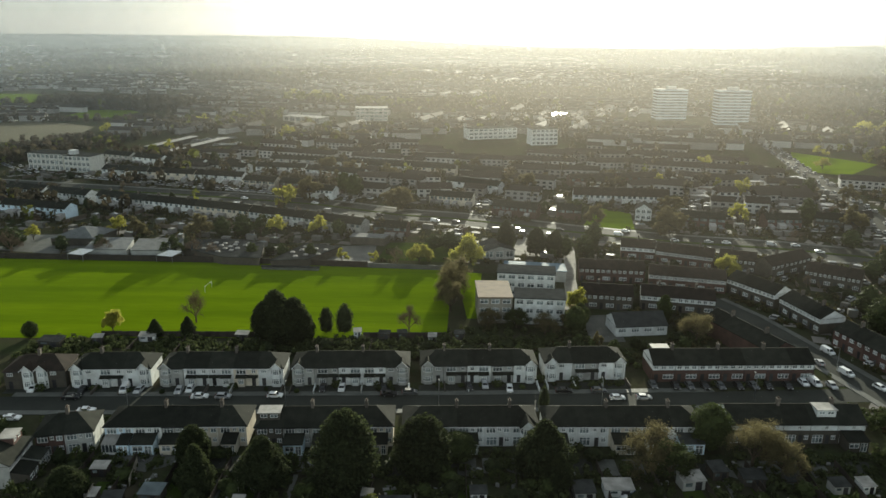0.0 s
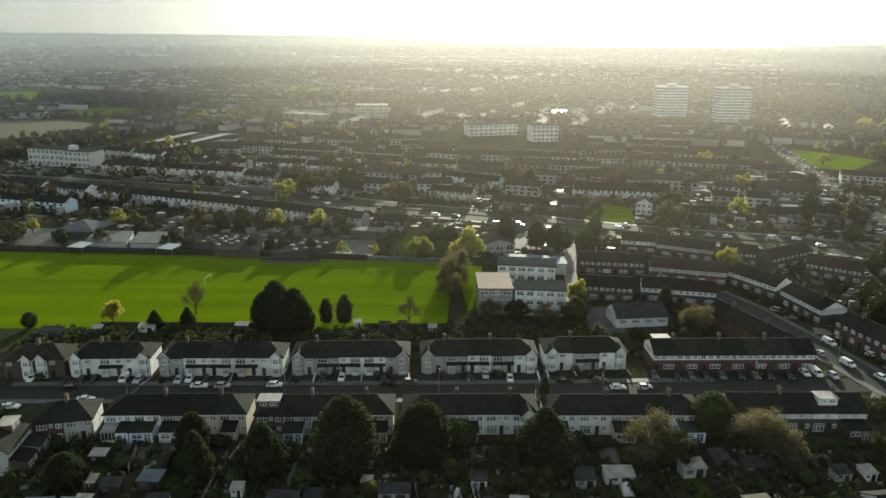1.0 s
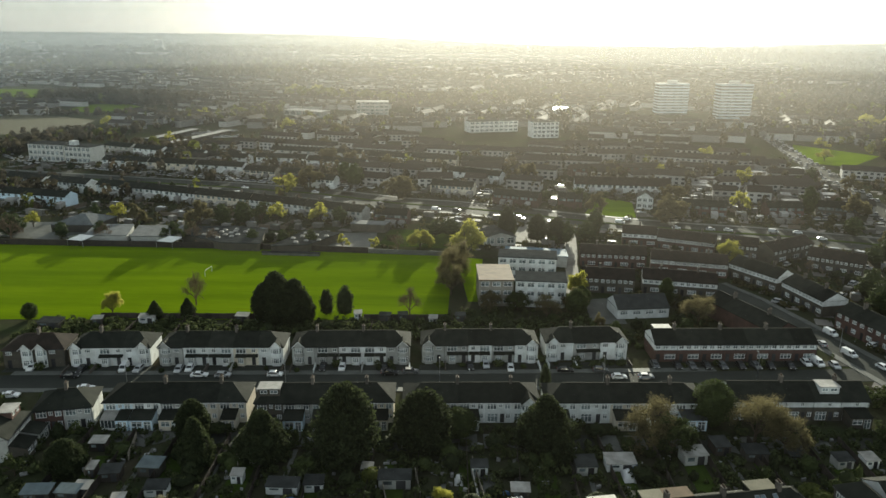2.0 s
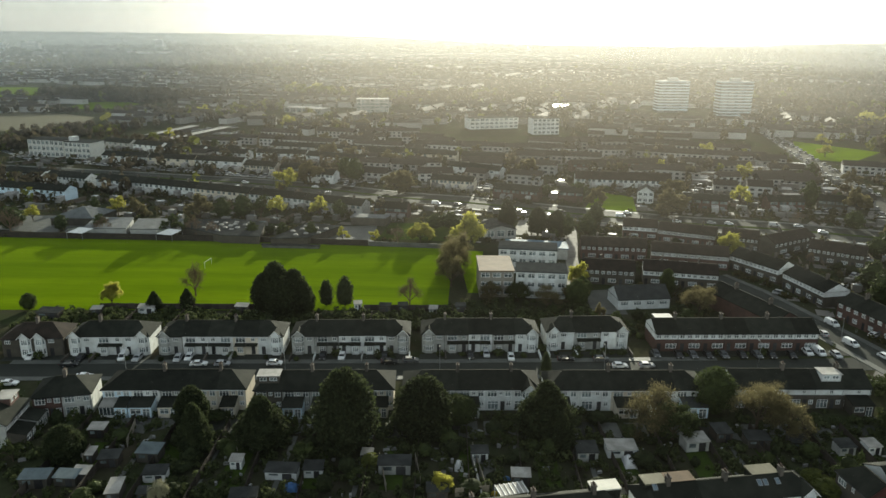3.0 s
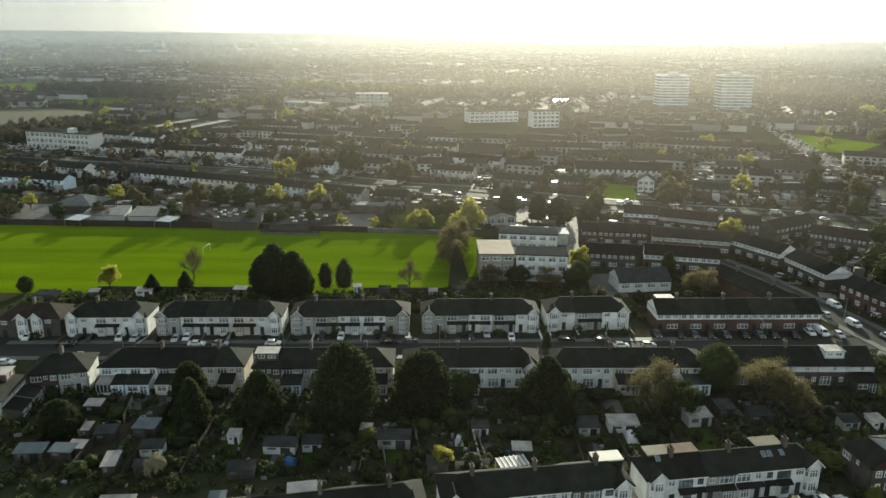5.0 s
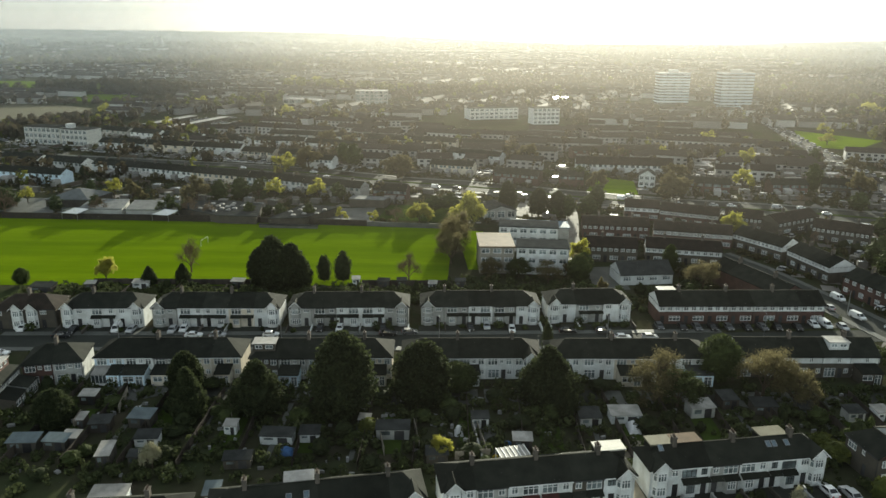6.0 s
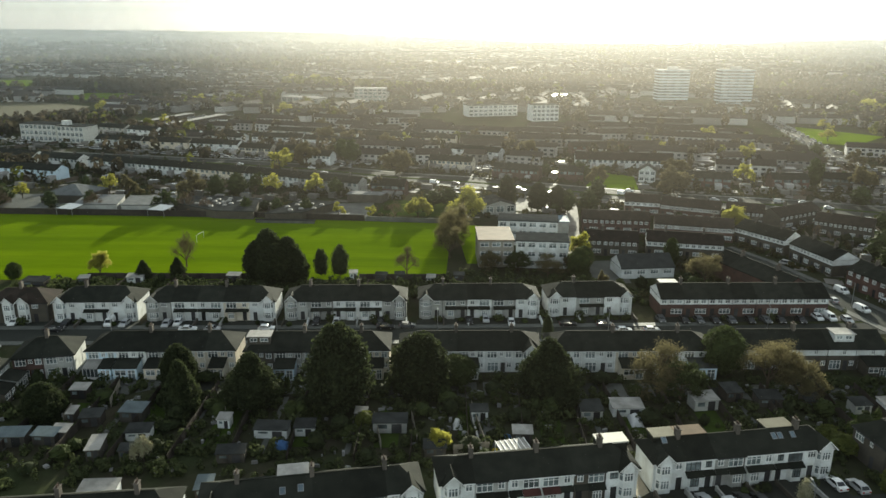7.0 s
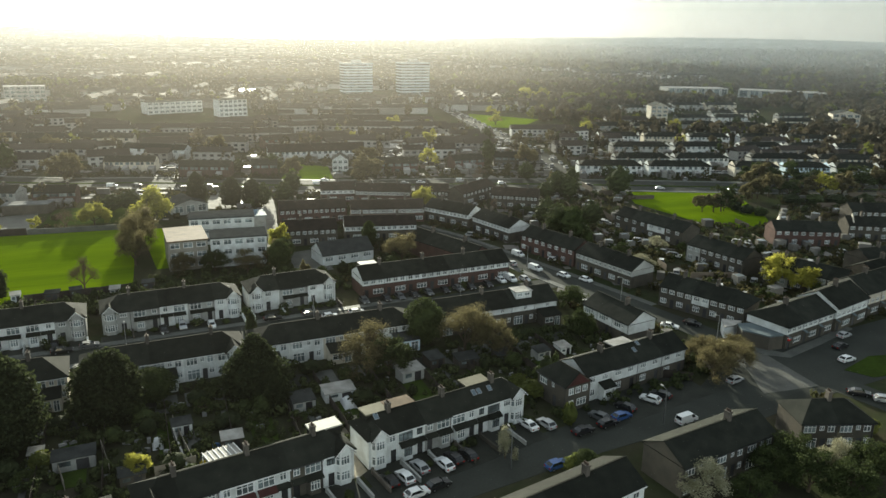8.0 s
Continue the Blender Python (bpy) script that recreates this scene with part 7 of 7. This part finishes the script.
# streets in patches, each with its own way
for cell_r in range(0, 36):
    for cell_a in range(-16, 26):
        dist = 400 * 1.078 ** cell_r
        if dist > 4700:
            continue
        step = dist * 0.078
        a = radians(cell_a * 4.4)
        cx, cy = dist * math.sin(a), dist * math.cos(a)
        if not clear_far(cx, cy) :
            continue
        z = ground_height(cx, cy)
        wood = noise.noise(Vector((cx / 300, cy / 300, 7.7))) * 1.25 + (0.2 if cell_a > 7 else 0.0) + (0.35 if cell_a > 5 and dist > 720 else 0.0) + min(dist / 7000, 0.35)
        turn = radians(random.choice((-18, -12, -20, 70 if dist > 640 else -16, -15, 5)))
        n_tree = int((3 if dist < 620 else 11) + (6 if dist < 620 else 14) * max(wood + 0.3, 0)) if wood < 0.28 and dist < 2700 else 30
        leaves = 24 if dist < 800 else 14 if dist < 1500 else 7
        fresh = 0.05 + 0.5 * max(noise.noise(Vector((cx / 160, cy / 160, 1.7))) - 0.12, 0)
        big = 1.0 if dist < 1200 else 1.0 + (dist - 1200) / 1800
        for i in range(n_tree):
            x, y = cx + random.uniform(-0.75, 0.75) * step * 1.2, cy + random.uniform(-0.75, 0.75) * step * 1.2
            if dist < 4400 and clear_far(x, y, 6) and (dist > 620 or free(x, y, 3)):
                far_tree(greens if random.random() < fresh else woods, x, y, z, random.uniform(1.8, 3.6 if dist < 700 else 4.6) * big * (1.35 if n_tree == 30 else 1), random.uniform(5, 11) * min(big, 1.5) * (0.3 if dist > 3000 else 1), leaves)
        if wood >= 0.28 or dist > 2700:
            continue
        rows = max(1, int(step / 34))
        for rr in range(rows + 1):
            off = (rr - rows / 2) * 34
            L = step * random.uniform(0.7, 1.1)
            q = -L / 2
            while q < L / 2:
                w = random.choice((11, 18, 24, 30)) * (1 if dist < 1500 else 1.6)
                x, y = cx + (q + w / 2) * math.cos(turn) - off * math.sin(turn), cy + (q + w / 2) * math.sin(turn) + off * math.cos(turn)
                if random.random() < (0.86 if dist < 1000 else 0.6) and clear_far(x, y, 10) and (dist > 620 or free(x, y, w / 2 + 1)) and math.hypot(x - 210, (y - 440) * 0.05) > 7:
                    far_house(x, y, z, turn, w, random.uniform(7.5, 9.5), random.uniform(4.6, 5.6), random.uniform(1.8, 2.6))
                q += w + random.choice((3, 3, 5, 12))
        if random.random() < 0.05 and dist > 600:
            w, d, h = random.uniform(20, 50), random.uniform(12, 25), random.uniform(4, 9)
            x, y = cx + random.uniform(-20, 20), cy + random.uniform(-20, 20)
            if clear_far(x, y, 20):
                t = Heap()
                c, s = math.cos(turn), math.sin(turn)
                bx = [(x + p * c - q * s, y + p * s + q * c, z + k) for k in (-1, h) for p, q in ((-w / 2, -d / 2), (w / 2, -d / 2), (w / 2, d / 2), (-w / 2, d / 2))]
                flats.add(bx, [(0, 1, 5, 4), (1, 2, 6, 5), (2, 3, 7, 6), (3, 0, 4, 7), (4, 5, 6, 7)])
# bushes and sheds in the plots between the terraces
bushes, huts, greenery, lean = Heap(), Heap(), Heap(), Heap()
for i in range(8200):
    if i % 2:
        x, y = random.uniform(-270, 200), random.uniform(262, 480)
    elif i % 3:
        x, y = random.uniform(85, 420), random.uniform(75, 430)
    else:
        x, y = random.uniform(-110, 105), random.uniform(94, 200)
    if not free(x, y, 0.8):
        continue
    if y < 200 and x < 105:
        far_tree(greenery, x, y, -0.2, random.uniform(0.5, 1.6), random.uniform(0.8, 2.6), 60, 0.25)
    else:
        far_tree(bushes, x, y, -0.2, random.uniform(0.5, 1.7), random.uniform(0.8, 2.8), 18, 0.4)
for i in range(900):
    x, y = random.uniform(-112, 45), random.uniform(174, 190)
    if free(x, y, 0.5):
        far_tree(greenery, x, y, -0.2, random.uniform(0.4, 1.6), random.uniform(0.8, 2.6), 40, 0.28)
for i in range(1300):
    x, y = random.uniform(-95, 100), random.uniform(97, 131)
    if free(x, y, 0.4):
        far_tree(greenery, x, y, -0.1, random.uniform(0.35, 1.1), random.uniform(0.6, 2.0), 60, 0.25)
for i in range(620):
    x, y = (random.uniform(-270, 200), random.uniform(262, 480)) if i % 2 else (random.uniform(85, 420), random.uniform(75, 430))
    if free(x, y, 1.5):
        w, d, h, t = random.uniform(1.8, 4), random.uniform(1.6, 3), random.uniform(1.8, 2.4), random.uniform(-0.4, 0.1)
        c, s = math.cos(t), math.sin(t)
        huts.add([(x + p * c - q * s, y + p * s + q * c, k) for k in (0, h) for p, q in ((0, 0), (w, 0), (w, d), (0, d))], [(0, 1, 5, 4), (1, 2, 6, 5), (2, 3, 7, 6), (3, 0, 4, 7), (4, 5, 6, 7)])
slabs = Heap()
for i in range(2600):
    x, y = (random.uniform(-270, 215), random.uniform(262, 500)) if i % 2 else (random.uniform(85, 420), random.uniform(75, 430))
    if free(x, y, 0.5):
        w, d, k, t = random.uniform(1.2, 7), random.uniform(1.5, 6), random.uniform(0.02, 0.09), radians(random.choice((-14, -18, 72, -38)))
        c, q = math.cos(t), math.sin(t)
        slabs.add([(x + a * c - b * q, y + a * q + b * c, z) for z in (-0.1, k) for a, b in ((0, 0), (w, 0), (w, d), (0, d))], [(0, 1, 5, 4), (1, 2, 6, 5), (2, 3, 7, 6), (3, 0, 4, 7), (4, 5, 6, 7)])
slabs.done("distant_paving", far_mat("yard_paving", (0.05, 0.048, 0.044), (0.24, 0.22, 0.2), 0.7, 0.15), "paved yards, drives and paths between the terraces", "paving")
for p, q in FAR_ROWS:                      # lean-tos, walls and bushes behind the terraces
    d = (q - p).normalized()
    f = Vector((d.y, -d.x))
    n = int((q - p).length / 3.4)
    for i in range(n):
        m = p.lerp(q, (i + random.uniform(0.1, 0.6)) / n)
        k = random.random()
        if k < 0.5:
            w, dp, h = random.uniform(1.8, 3.2), random.uniform(1.8, 4.5), random.uniform(2.1, 2.9)
            c = [m - f * 0.02, m + d * w - f * 0.02, m + d * w + f * dp, m + f * dp]
            lean.add([(v.x, v.y, 0) for v in c] + [(v.x, v.y, h + (0.5 if j < 2 else 0)) for j, v in enumerate(c)], [(0, 1, 5, 4), (1, 2, 6, 5), (2, 3, 7, 6), (3, 0, 4, 7), (4, 5, 6, 7)])
        for _ in range(2):
            v = m + d * random.uniform(-1.5, 1.5) + f * random.uniform(1.0, 5.0)
            far_tree(bushes, v.x, v.y, -0.2, random.uniform(0.7, 1.5), random.uniform(1.4, 3.0), 16, 0.45)
        if k > 0.35:
            m = m + f * random.uniform(2.5, 9)
            if random.random() < 0.3 and free(m.x, m.y, 1):
                far_tree(bushes, m.x, m.y, 0, random.uniform(1.2, 2.4), random.uniform(3, 6.5), 34, 0.34)
            else:
                far_tree(bushes, m.x, m.y, -0.2, random.uniform(0.6, 1.6), random.uniform(0.9, 2.6), 20, 0.4)
lean.done("rear_extensions", far_mat("rear_extension_walls", (0.05, 0.044, 0.038), (0.5, 0.49, 0.47), 0.85, 0.1), "low rear extensions behind the terraces", "extensions")
for i in range(3600):                    # plots east of the side road and behind the brick terraces
    x, y = (random.uniform(98, 270), random.uniform(98, 262)) if i % 4 else (random.uniform(30, 100), random.uniform(176, 285))
    if free(x, y, 0.9):
        far_tree(bushes if i % 3 else greenery, x, y, -0.2, random.uniform(0.4, 1.5), random.uniform(0.7, 2.6), 30, 0.32)
for i in range(100):
    x, y = random.uniform(98, 270), random.uniform(98, 262)
    if free(x, y, 1.6):
        w, d, h, t = random.uniform(1.6, 3.4), random.uniform(1.4, 2.8), random.uniform(1.7, 2.4), random.uniform(-0.9, -0.3)
        c, s = math.cos(t), math.sin(t)
        huts.add([(x + p * c - q * s, y + p * s + q * c, k) for k in (0, h) for p, q in ((0, 0), (w, 0), (w, d), (0, d))], [(0, 1, 5, 4), (1, 2, 6, 5), (2, 3, 7, 6), (3, 0, 4, 7), (4, 5, 6, 7)])
for i in range(420):                     # sheds behind the terraces beyond the field
    x, y = random.uniform(-250, 235), random.uniform(266, 480)
    if i % 4 == 0:
        x, y = random.uniform(128, 215), random.uniform(345, 465)
    if free(x, y, 1.8):
        w, d, h, t = random.uniform(1.8, 4.6), random.uniform(1.6, 3.6), random.uniform(1.8, 2.5), random.uniform(-0.45, -0.15)
        c, s = math.cos(t), math.sin(t)
        huts.add([(x + p * c - q * s, y + p * s + q * c, k) for k in (0, h) for p, q in ((0, 0), (w, 0), (w, d), (0, d))], [(0, 1, 5, 4), (1, 2, 6, 5), (2, 3, 7, 6), (3, 0, 4, 7), (4, 5, 6, 7)])
bushes.done("garden_bushes", far_mat("bush_leaves", (0.026, 0.034, 0.014), (0.11, 0.092, 0.045), 0.9, 0.05, 0.35), "many dark bushes in the garden plots", "bushes")
greenery.done("garden_greenery", far_mat("green_bush_leaves", (0.035, 0.046, 0.022), (0.085, 0.098, 0.038), 0.9, 0.05, 0.3), "dark green bushes and weeds in the gardens", "bushes")
lights = Heap()                          # shiny panes added on shed tops to glint in the sun
for k in range(0, len(huts.v), 8):
    if random.random() < 0.55:
        q = [Vector(v) for v in huts.v[k + 4:k + 8]]
        m = (q[0] + q[2]) / 2
        lights.add([tuple(m + (v - m) * 0.8 + Vector((0, 0, 0.1 + random.uniform(-0.05, 0.05)))) for v in q], [(0, 1, 2, 3)])
lights.done("distant_glass_roofs", far_mat("glint_glass", (0.1, 0.12, 0.13), (0.2, 0.22, 0.23), 0.22, 0.5), "shiny panes added on distant sheds for sun glints", "glass roofs")
huts.done("distant_sheds", far_mat("shed_boards", (0.04, 0.036, 0.03), (0.26, 0.25, 0.23), 0.8, 0.1), "small sheds and greenhouses in distant plots", "sheds")
bits = Heap()
for i in range(340):
    x, y = random.uniform(-80, 100), random.uniform(98, 129)
    if i % 3 == 0:
        x, y = random.uniform(85, 200), random.uniform(80, 180)
    if free(x, y, 0.6):
        w, d, h, t = random.uniform(0.25, 1.3), random.uniform(0.2, 0.7), random.uniform(0.15, 0.9), random.uniform(-0.5, 0.5)
        c, s = math.cos(t), math.sin(t)
        bits.add([(x + p * c - q * s, y + p * s + q * c, k) for k in (0, h) for p, q in ((0, 0), (w, 0), (w, d), (0, d))], [(0, 1, 5, 4), (1, 2, 6, 5), (2, 3, 7, 6), (3, 0, 4, 7), (4, 5, 6, 7)])
bits.done("garden_clutter", far_mat("garden_clutter", (0.04, 0.038, 0.035), (0.42, 0.42, 0.42), 0.6, 0.2), "boxes, benches, pots and boards in the gardens", "clutter")
# parked and passing cars too far off to tell apart, and fences between the distant plots
autos, glazing, fences = Heap(), Heap(), Heap()


def far_car(x, y, z, turn):
    c, s = math.cos(turn), math.sin(turn)
    p = lambda a, b, q: (x + a * c - b * s, y + a * s + b * c, z + q)
    v = [p(a, b, q) for q in (0.25, 0.85) for a, b in ((-2.1, -0.85), (2.1, -0.85), (2.1, 0.85), (-2.1, 0.85))]
    v += [p(a, b, 1.42) for a, b in ((-1.5, -0.65), (0.55, -0.65), (0.55, 0.65), (-1.5, 0.65))]
    autos.add(v, [(0, 1, 5, 4), (1, 2, 6, 5), (2, 3, 7, 6), (3, 0, 4, 7), (4, 5, 6, 7), (8, 9, 10, 11)])
    w = [p(a, b, q) for q in (0.86, 1.4) for a, b in (((-1.9, -0.8), (1.2, -0.8), (1.2, 0.8), (-1.9, 0.8)) if q < 1 else ((-1.5, -0.64), (0.55, -0.64), (0.55, 0.64), (-1.5, 0.64)))]
    glazing.add(w, [(0, 1, 5, 4), (1, 2, 6, 5), (2, 3, 7, 6), (3, 0, 4, 7)])


def car_line(p, q, n, off=0.0):
    p, q = Vector(p), Vector(q)
    d = (q - p).normalized()
    for i in range(n):
        m = p.lerp(q, (i + random.uniform(0.1, 0.9)) / n)
        far_car(m.x - d.y * off, m.y + d.x * off, ground_height(m.x, m.y) + 0.05, math.atan2(d.y, d.x) + random.uniform(-0.04, 0.04))


for a, b in zip(NORTH[1:], NORTH[2:]):
    L = (Vector(b) - Vector(a)).length
    for off in (-4.6, 4.6, -1.8, 1.8):
        car_line(a, b, int(L / (11 if abs(off) > 3 else 30)), off)
for a, b, n in (((201.8, 293.2), (269.1, 268.1), 22), ((271.8, 267.2), (341.3, 239.8), 24), ((263.9, 386.5), (356.4, 353.9), 20), ((-206.3, 438.4), (-70.9, 396.8), 26), ((-291.3, 470.8), (-246.2, 428.9), 12), ((73.9, 397.2), (83.6, 382.9), 5), ((144.4, 448.6), (129.0, 392.2), 6)):
    car_line(a, b, n)
    car_line(a, b, n // 3, 5.5)
for a, b, n in (((166.3, 417.5), (192.3, 395.0), 16), ((176.3, 454.1), (206.3, 433.2), 14), ((-205.6, 577.3), (-172.2, 603.0), 14), ((-207.9, 546.6), (-158.0, 567.8), 14), ((141.4, 316.1), (175.5, 313.4), 10), ((4.5, 371.0), (27.5, 361.4), 7), ((-68.6, 383.3), (-19.0, 367.3), 7), ((-225.4, 427.7), (-146.5, 400.1), 15), ((-146.5, 400.1), (-92.6, 383.9), 12), ((-47.5, 360.0), (-41.5, 420.0), 8), ((-52.0, 362.0), (-46.5, 420.0), 7)):
    car_line(a, b, n)
    car_line(a, b, n // 3, 5.5)
for i in range(150):                     # cars in yards and closes
    x, y = random.uniform(100, 262), random.uniform(100, 262)
    if free(x, y, 2.2) and not (x > 170 and 175 < y < 250):
        far_car(x, y, 0.03, radians(random.choice((-42, 48, -50, 40))))
AUTO = far_mat("distant_car_paint", (0.03, 0.03, 0.032), (0.75, 0.75, 0.74), 0.42, 0.25)
autos.done("distant_cars", AUTO, "parked cars of many colours in distant streets", "cars")
glazing.done("distant_car_windows", FX, "dark windows of the distant cars", "car windows")
for i in range(700):
    x, y = (random.uniform(-270, 200), random.uniform(262, 480)) if i % 2 else (random.uniform(110, 420), random.uniform(110, 430))
    if free(x, y, 2):
        t = radians(random.choice((-14, 76, 76, -20, 70)))
        L, h = random.uniform(4, 14), random.uniform(1.2, 1.9)
        c, s = math.cos(t), math.sin(t)
        fences.add([(x + p * c - q * s, y + p * s + q * c, k) for k in (0, h) for p, q in ((0, 0), (L, 0), (L, 0.12), (0, 0.12))], [(0, 1, 5, 4), (1, 2, 6, 5), (2, 3, 7, 6), (3, 0, 4, 7), (4, 5, 6, 7)])
fences.done("distant_fences", far_mat("far_fence_boards", (0.05, 0.04, 0.032), (0.22, 0.18, 0.14), 0.85, 0.1), "board fences and walls between distant gardens", "fences")
# belts of trees by the parks
for x0, y0, x1, y1, wide, n, h0, h1, fresh in ((-454, 862, -298, 832, 24, 210, 9, 17, 0.03), (-405, 712, -290, 716, 8, 46, 4, 8, 0.08), (-300, 700, -190, 660, 16, 60, 5, 10, 0.2), (-335, 572, -255, 575, 7, 26, 5, 9, 0.1), (-535, 890, -503, 872, 4, 9, 7, 10, 0.5), (-540, 872, -640, 880, 4, 10, 7, 10, 0.5),
        (-216, 940, -60, 868, 12, 34, 10, 16, 0.85), (-214, 690, -175, 780, 16, 40, 6, 11, 0.5), (-150, 900, 120, 860, 22, 70, 6, 13, 0.14), (330, 540, 520, 700, 22, 80, 6, 13, 0.14), (330, 600, 800, 560, 22, 160, 6, 13, 0.14), (420, 800, 1100, 640, 22, 260, 6, 13, 0.14), (310, 480, 380, 570, 22, 30, 6, 13, 0.14)):
    for i in range(n):
        t = random.random()
        x, y = x0 + (x1 - x0) * t + random.uniform(-wide, wide), y0 + (y1 - y0) * t + random.uniform(-wide, wide)
        h = random.uniform(h0, h1)
        far_tree(greens if random.random() < fresh else woods, x, y, 0, h * random.uniform(0.35, 0.5), h, 26)
# workshops with shiny roofs east of the bright lawn
shops, sheets = Heap(), Heap()
for i in range(64):
    x, y = random.uniform(128, 196), random.uniform(338, 480)
    if free(x, y, 3):
        w, d, h, t = random.uniform(4, 12), random.uniform(3, 6), random.uniform(2.2, 3.6), random.uniform(-0.3, 0.3)
        TAKEN.append((x + w / 2, y + d / 2, 4))
        c, q = math.cos(t), math.sin(t)
        ring = [(x + u * c - v * q, y + u * q + v * c) for u, v in ((0, 0), (w, 0), (w, d), (0, d))]
        tilt = random.uniform(-0.1, 0.5)
        shops.add([(u, v, 0) for u, v in ring] + [(u, v, h + (tilt if k > 1 else 0)) for k, (u, v) in enumerate(ring)], [(0, 1, 5, 4), (1, 2, 6, 5), (2, 3, 7, 6), (3, 0, 4, 7)])
        sheets.add([(u, v, h + 0.02 + (tilt if k > 1 else 0)) for k, (u, v) in enumerate(ring)], [(0, 1, 2, 3)])
shops.done("workshop_walls", far_mat("workshop_boards", (0.07, 0.05, 0.04), (0.36, 0.34, 0.31), 0.85, 0.1), "low brick workshops crowded in a yard", "workshops")
sheets.done("workshop_roofs", far_mat("workshop_sheeting", (0.08, 0.07, 0.062), (0.3, 0.29, 0.28), 0.5, 0.25), "sheet roofs of low workshops", "roofs")
walls.done("far_houses", FW, "rows of distant brick and rendered houses", "houses")
panes.done("far_windows", FX, "dark windows of the distant houses", "windows")
roofs.done("far_roofs", FR, "dark roofs of the distant houses", "roofs")
flats.done("far_flat_roofed_buildings", FL, "scattered distant flat roofed buildings", "buildings")
woods.done("far_woods", FT, "distant dark and brown winter trees", "trees")
greens.done("far_spring_trees", FG, "distant trees in fresh leaf", "trees")

# ---- sheets standing in for haze ----
def haze(radius, thick, pale, ahead, high):
    """A thin upright sheet added in place of sunlit haze: mostly clear, partly diffusing, partly scattering forwards.
    """
    m = bpy.data.materials.new("haze_sheet")
    m.use_nodes = True
    n, l = m.node_tree.nodes, m.node_tree.links
    n.remove(n["Principled BSDF"])
    clear, soft, fwd = n.new("ShaderNodeBsdfTransparent"), n.new("ShaderNodeBsdfTranslucent"), n.new("ShaderNodeBsdfRefraction")
    fwd.inputs["Roughness"].default_value, fwd.inputs["IOR"].default_value = 1.0, 1.7
    a, b = n.new("ShaderNodeMixShader"), n.new("ShaderNodeMixShader")
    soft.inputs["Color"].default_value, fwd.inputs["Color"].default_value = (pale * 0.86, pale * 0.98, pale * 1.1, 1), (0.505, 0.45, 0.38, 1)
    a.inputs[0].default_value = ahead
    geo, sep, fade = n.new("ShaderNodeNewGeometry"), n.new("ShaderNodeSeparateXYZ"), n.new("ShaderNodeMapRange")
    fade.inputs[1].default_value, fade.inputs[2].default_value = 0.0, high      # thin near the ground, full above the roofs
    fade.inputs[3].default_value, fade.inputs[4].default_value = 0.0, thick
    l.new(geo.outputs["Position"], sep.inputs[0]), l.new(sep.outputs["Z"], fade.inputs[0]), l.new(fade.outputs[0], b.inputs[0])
    l.new(soft.outputs[0], a.inputs[1]), l.new(fwd.outputs[0], a.inputs[2])
    l.new(clear.outputs[0], b.inputs[1]), l.new(a.outputs[0], b.inputs[2])
    l.new(b.outputs[0], n["Material Output"].inputs["Surface"])
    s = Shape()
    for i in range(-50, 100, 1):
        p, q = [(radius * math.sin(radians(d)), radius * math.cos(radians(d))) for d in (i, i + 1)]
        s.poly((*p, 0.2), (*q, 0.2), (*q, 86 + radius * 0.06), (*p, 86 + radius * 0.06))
    tagged(part("haze", s, m), "clear upright sheet standing in for evening haze", "haze", kind="structure")


# added sheets: the nearest lifts near darks, the others pale the distance
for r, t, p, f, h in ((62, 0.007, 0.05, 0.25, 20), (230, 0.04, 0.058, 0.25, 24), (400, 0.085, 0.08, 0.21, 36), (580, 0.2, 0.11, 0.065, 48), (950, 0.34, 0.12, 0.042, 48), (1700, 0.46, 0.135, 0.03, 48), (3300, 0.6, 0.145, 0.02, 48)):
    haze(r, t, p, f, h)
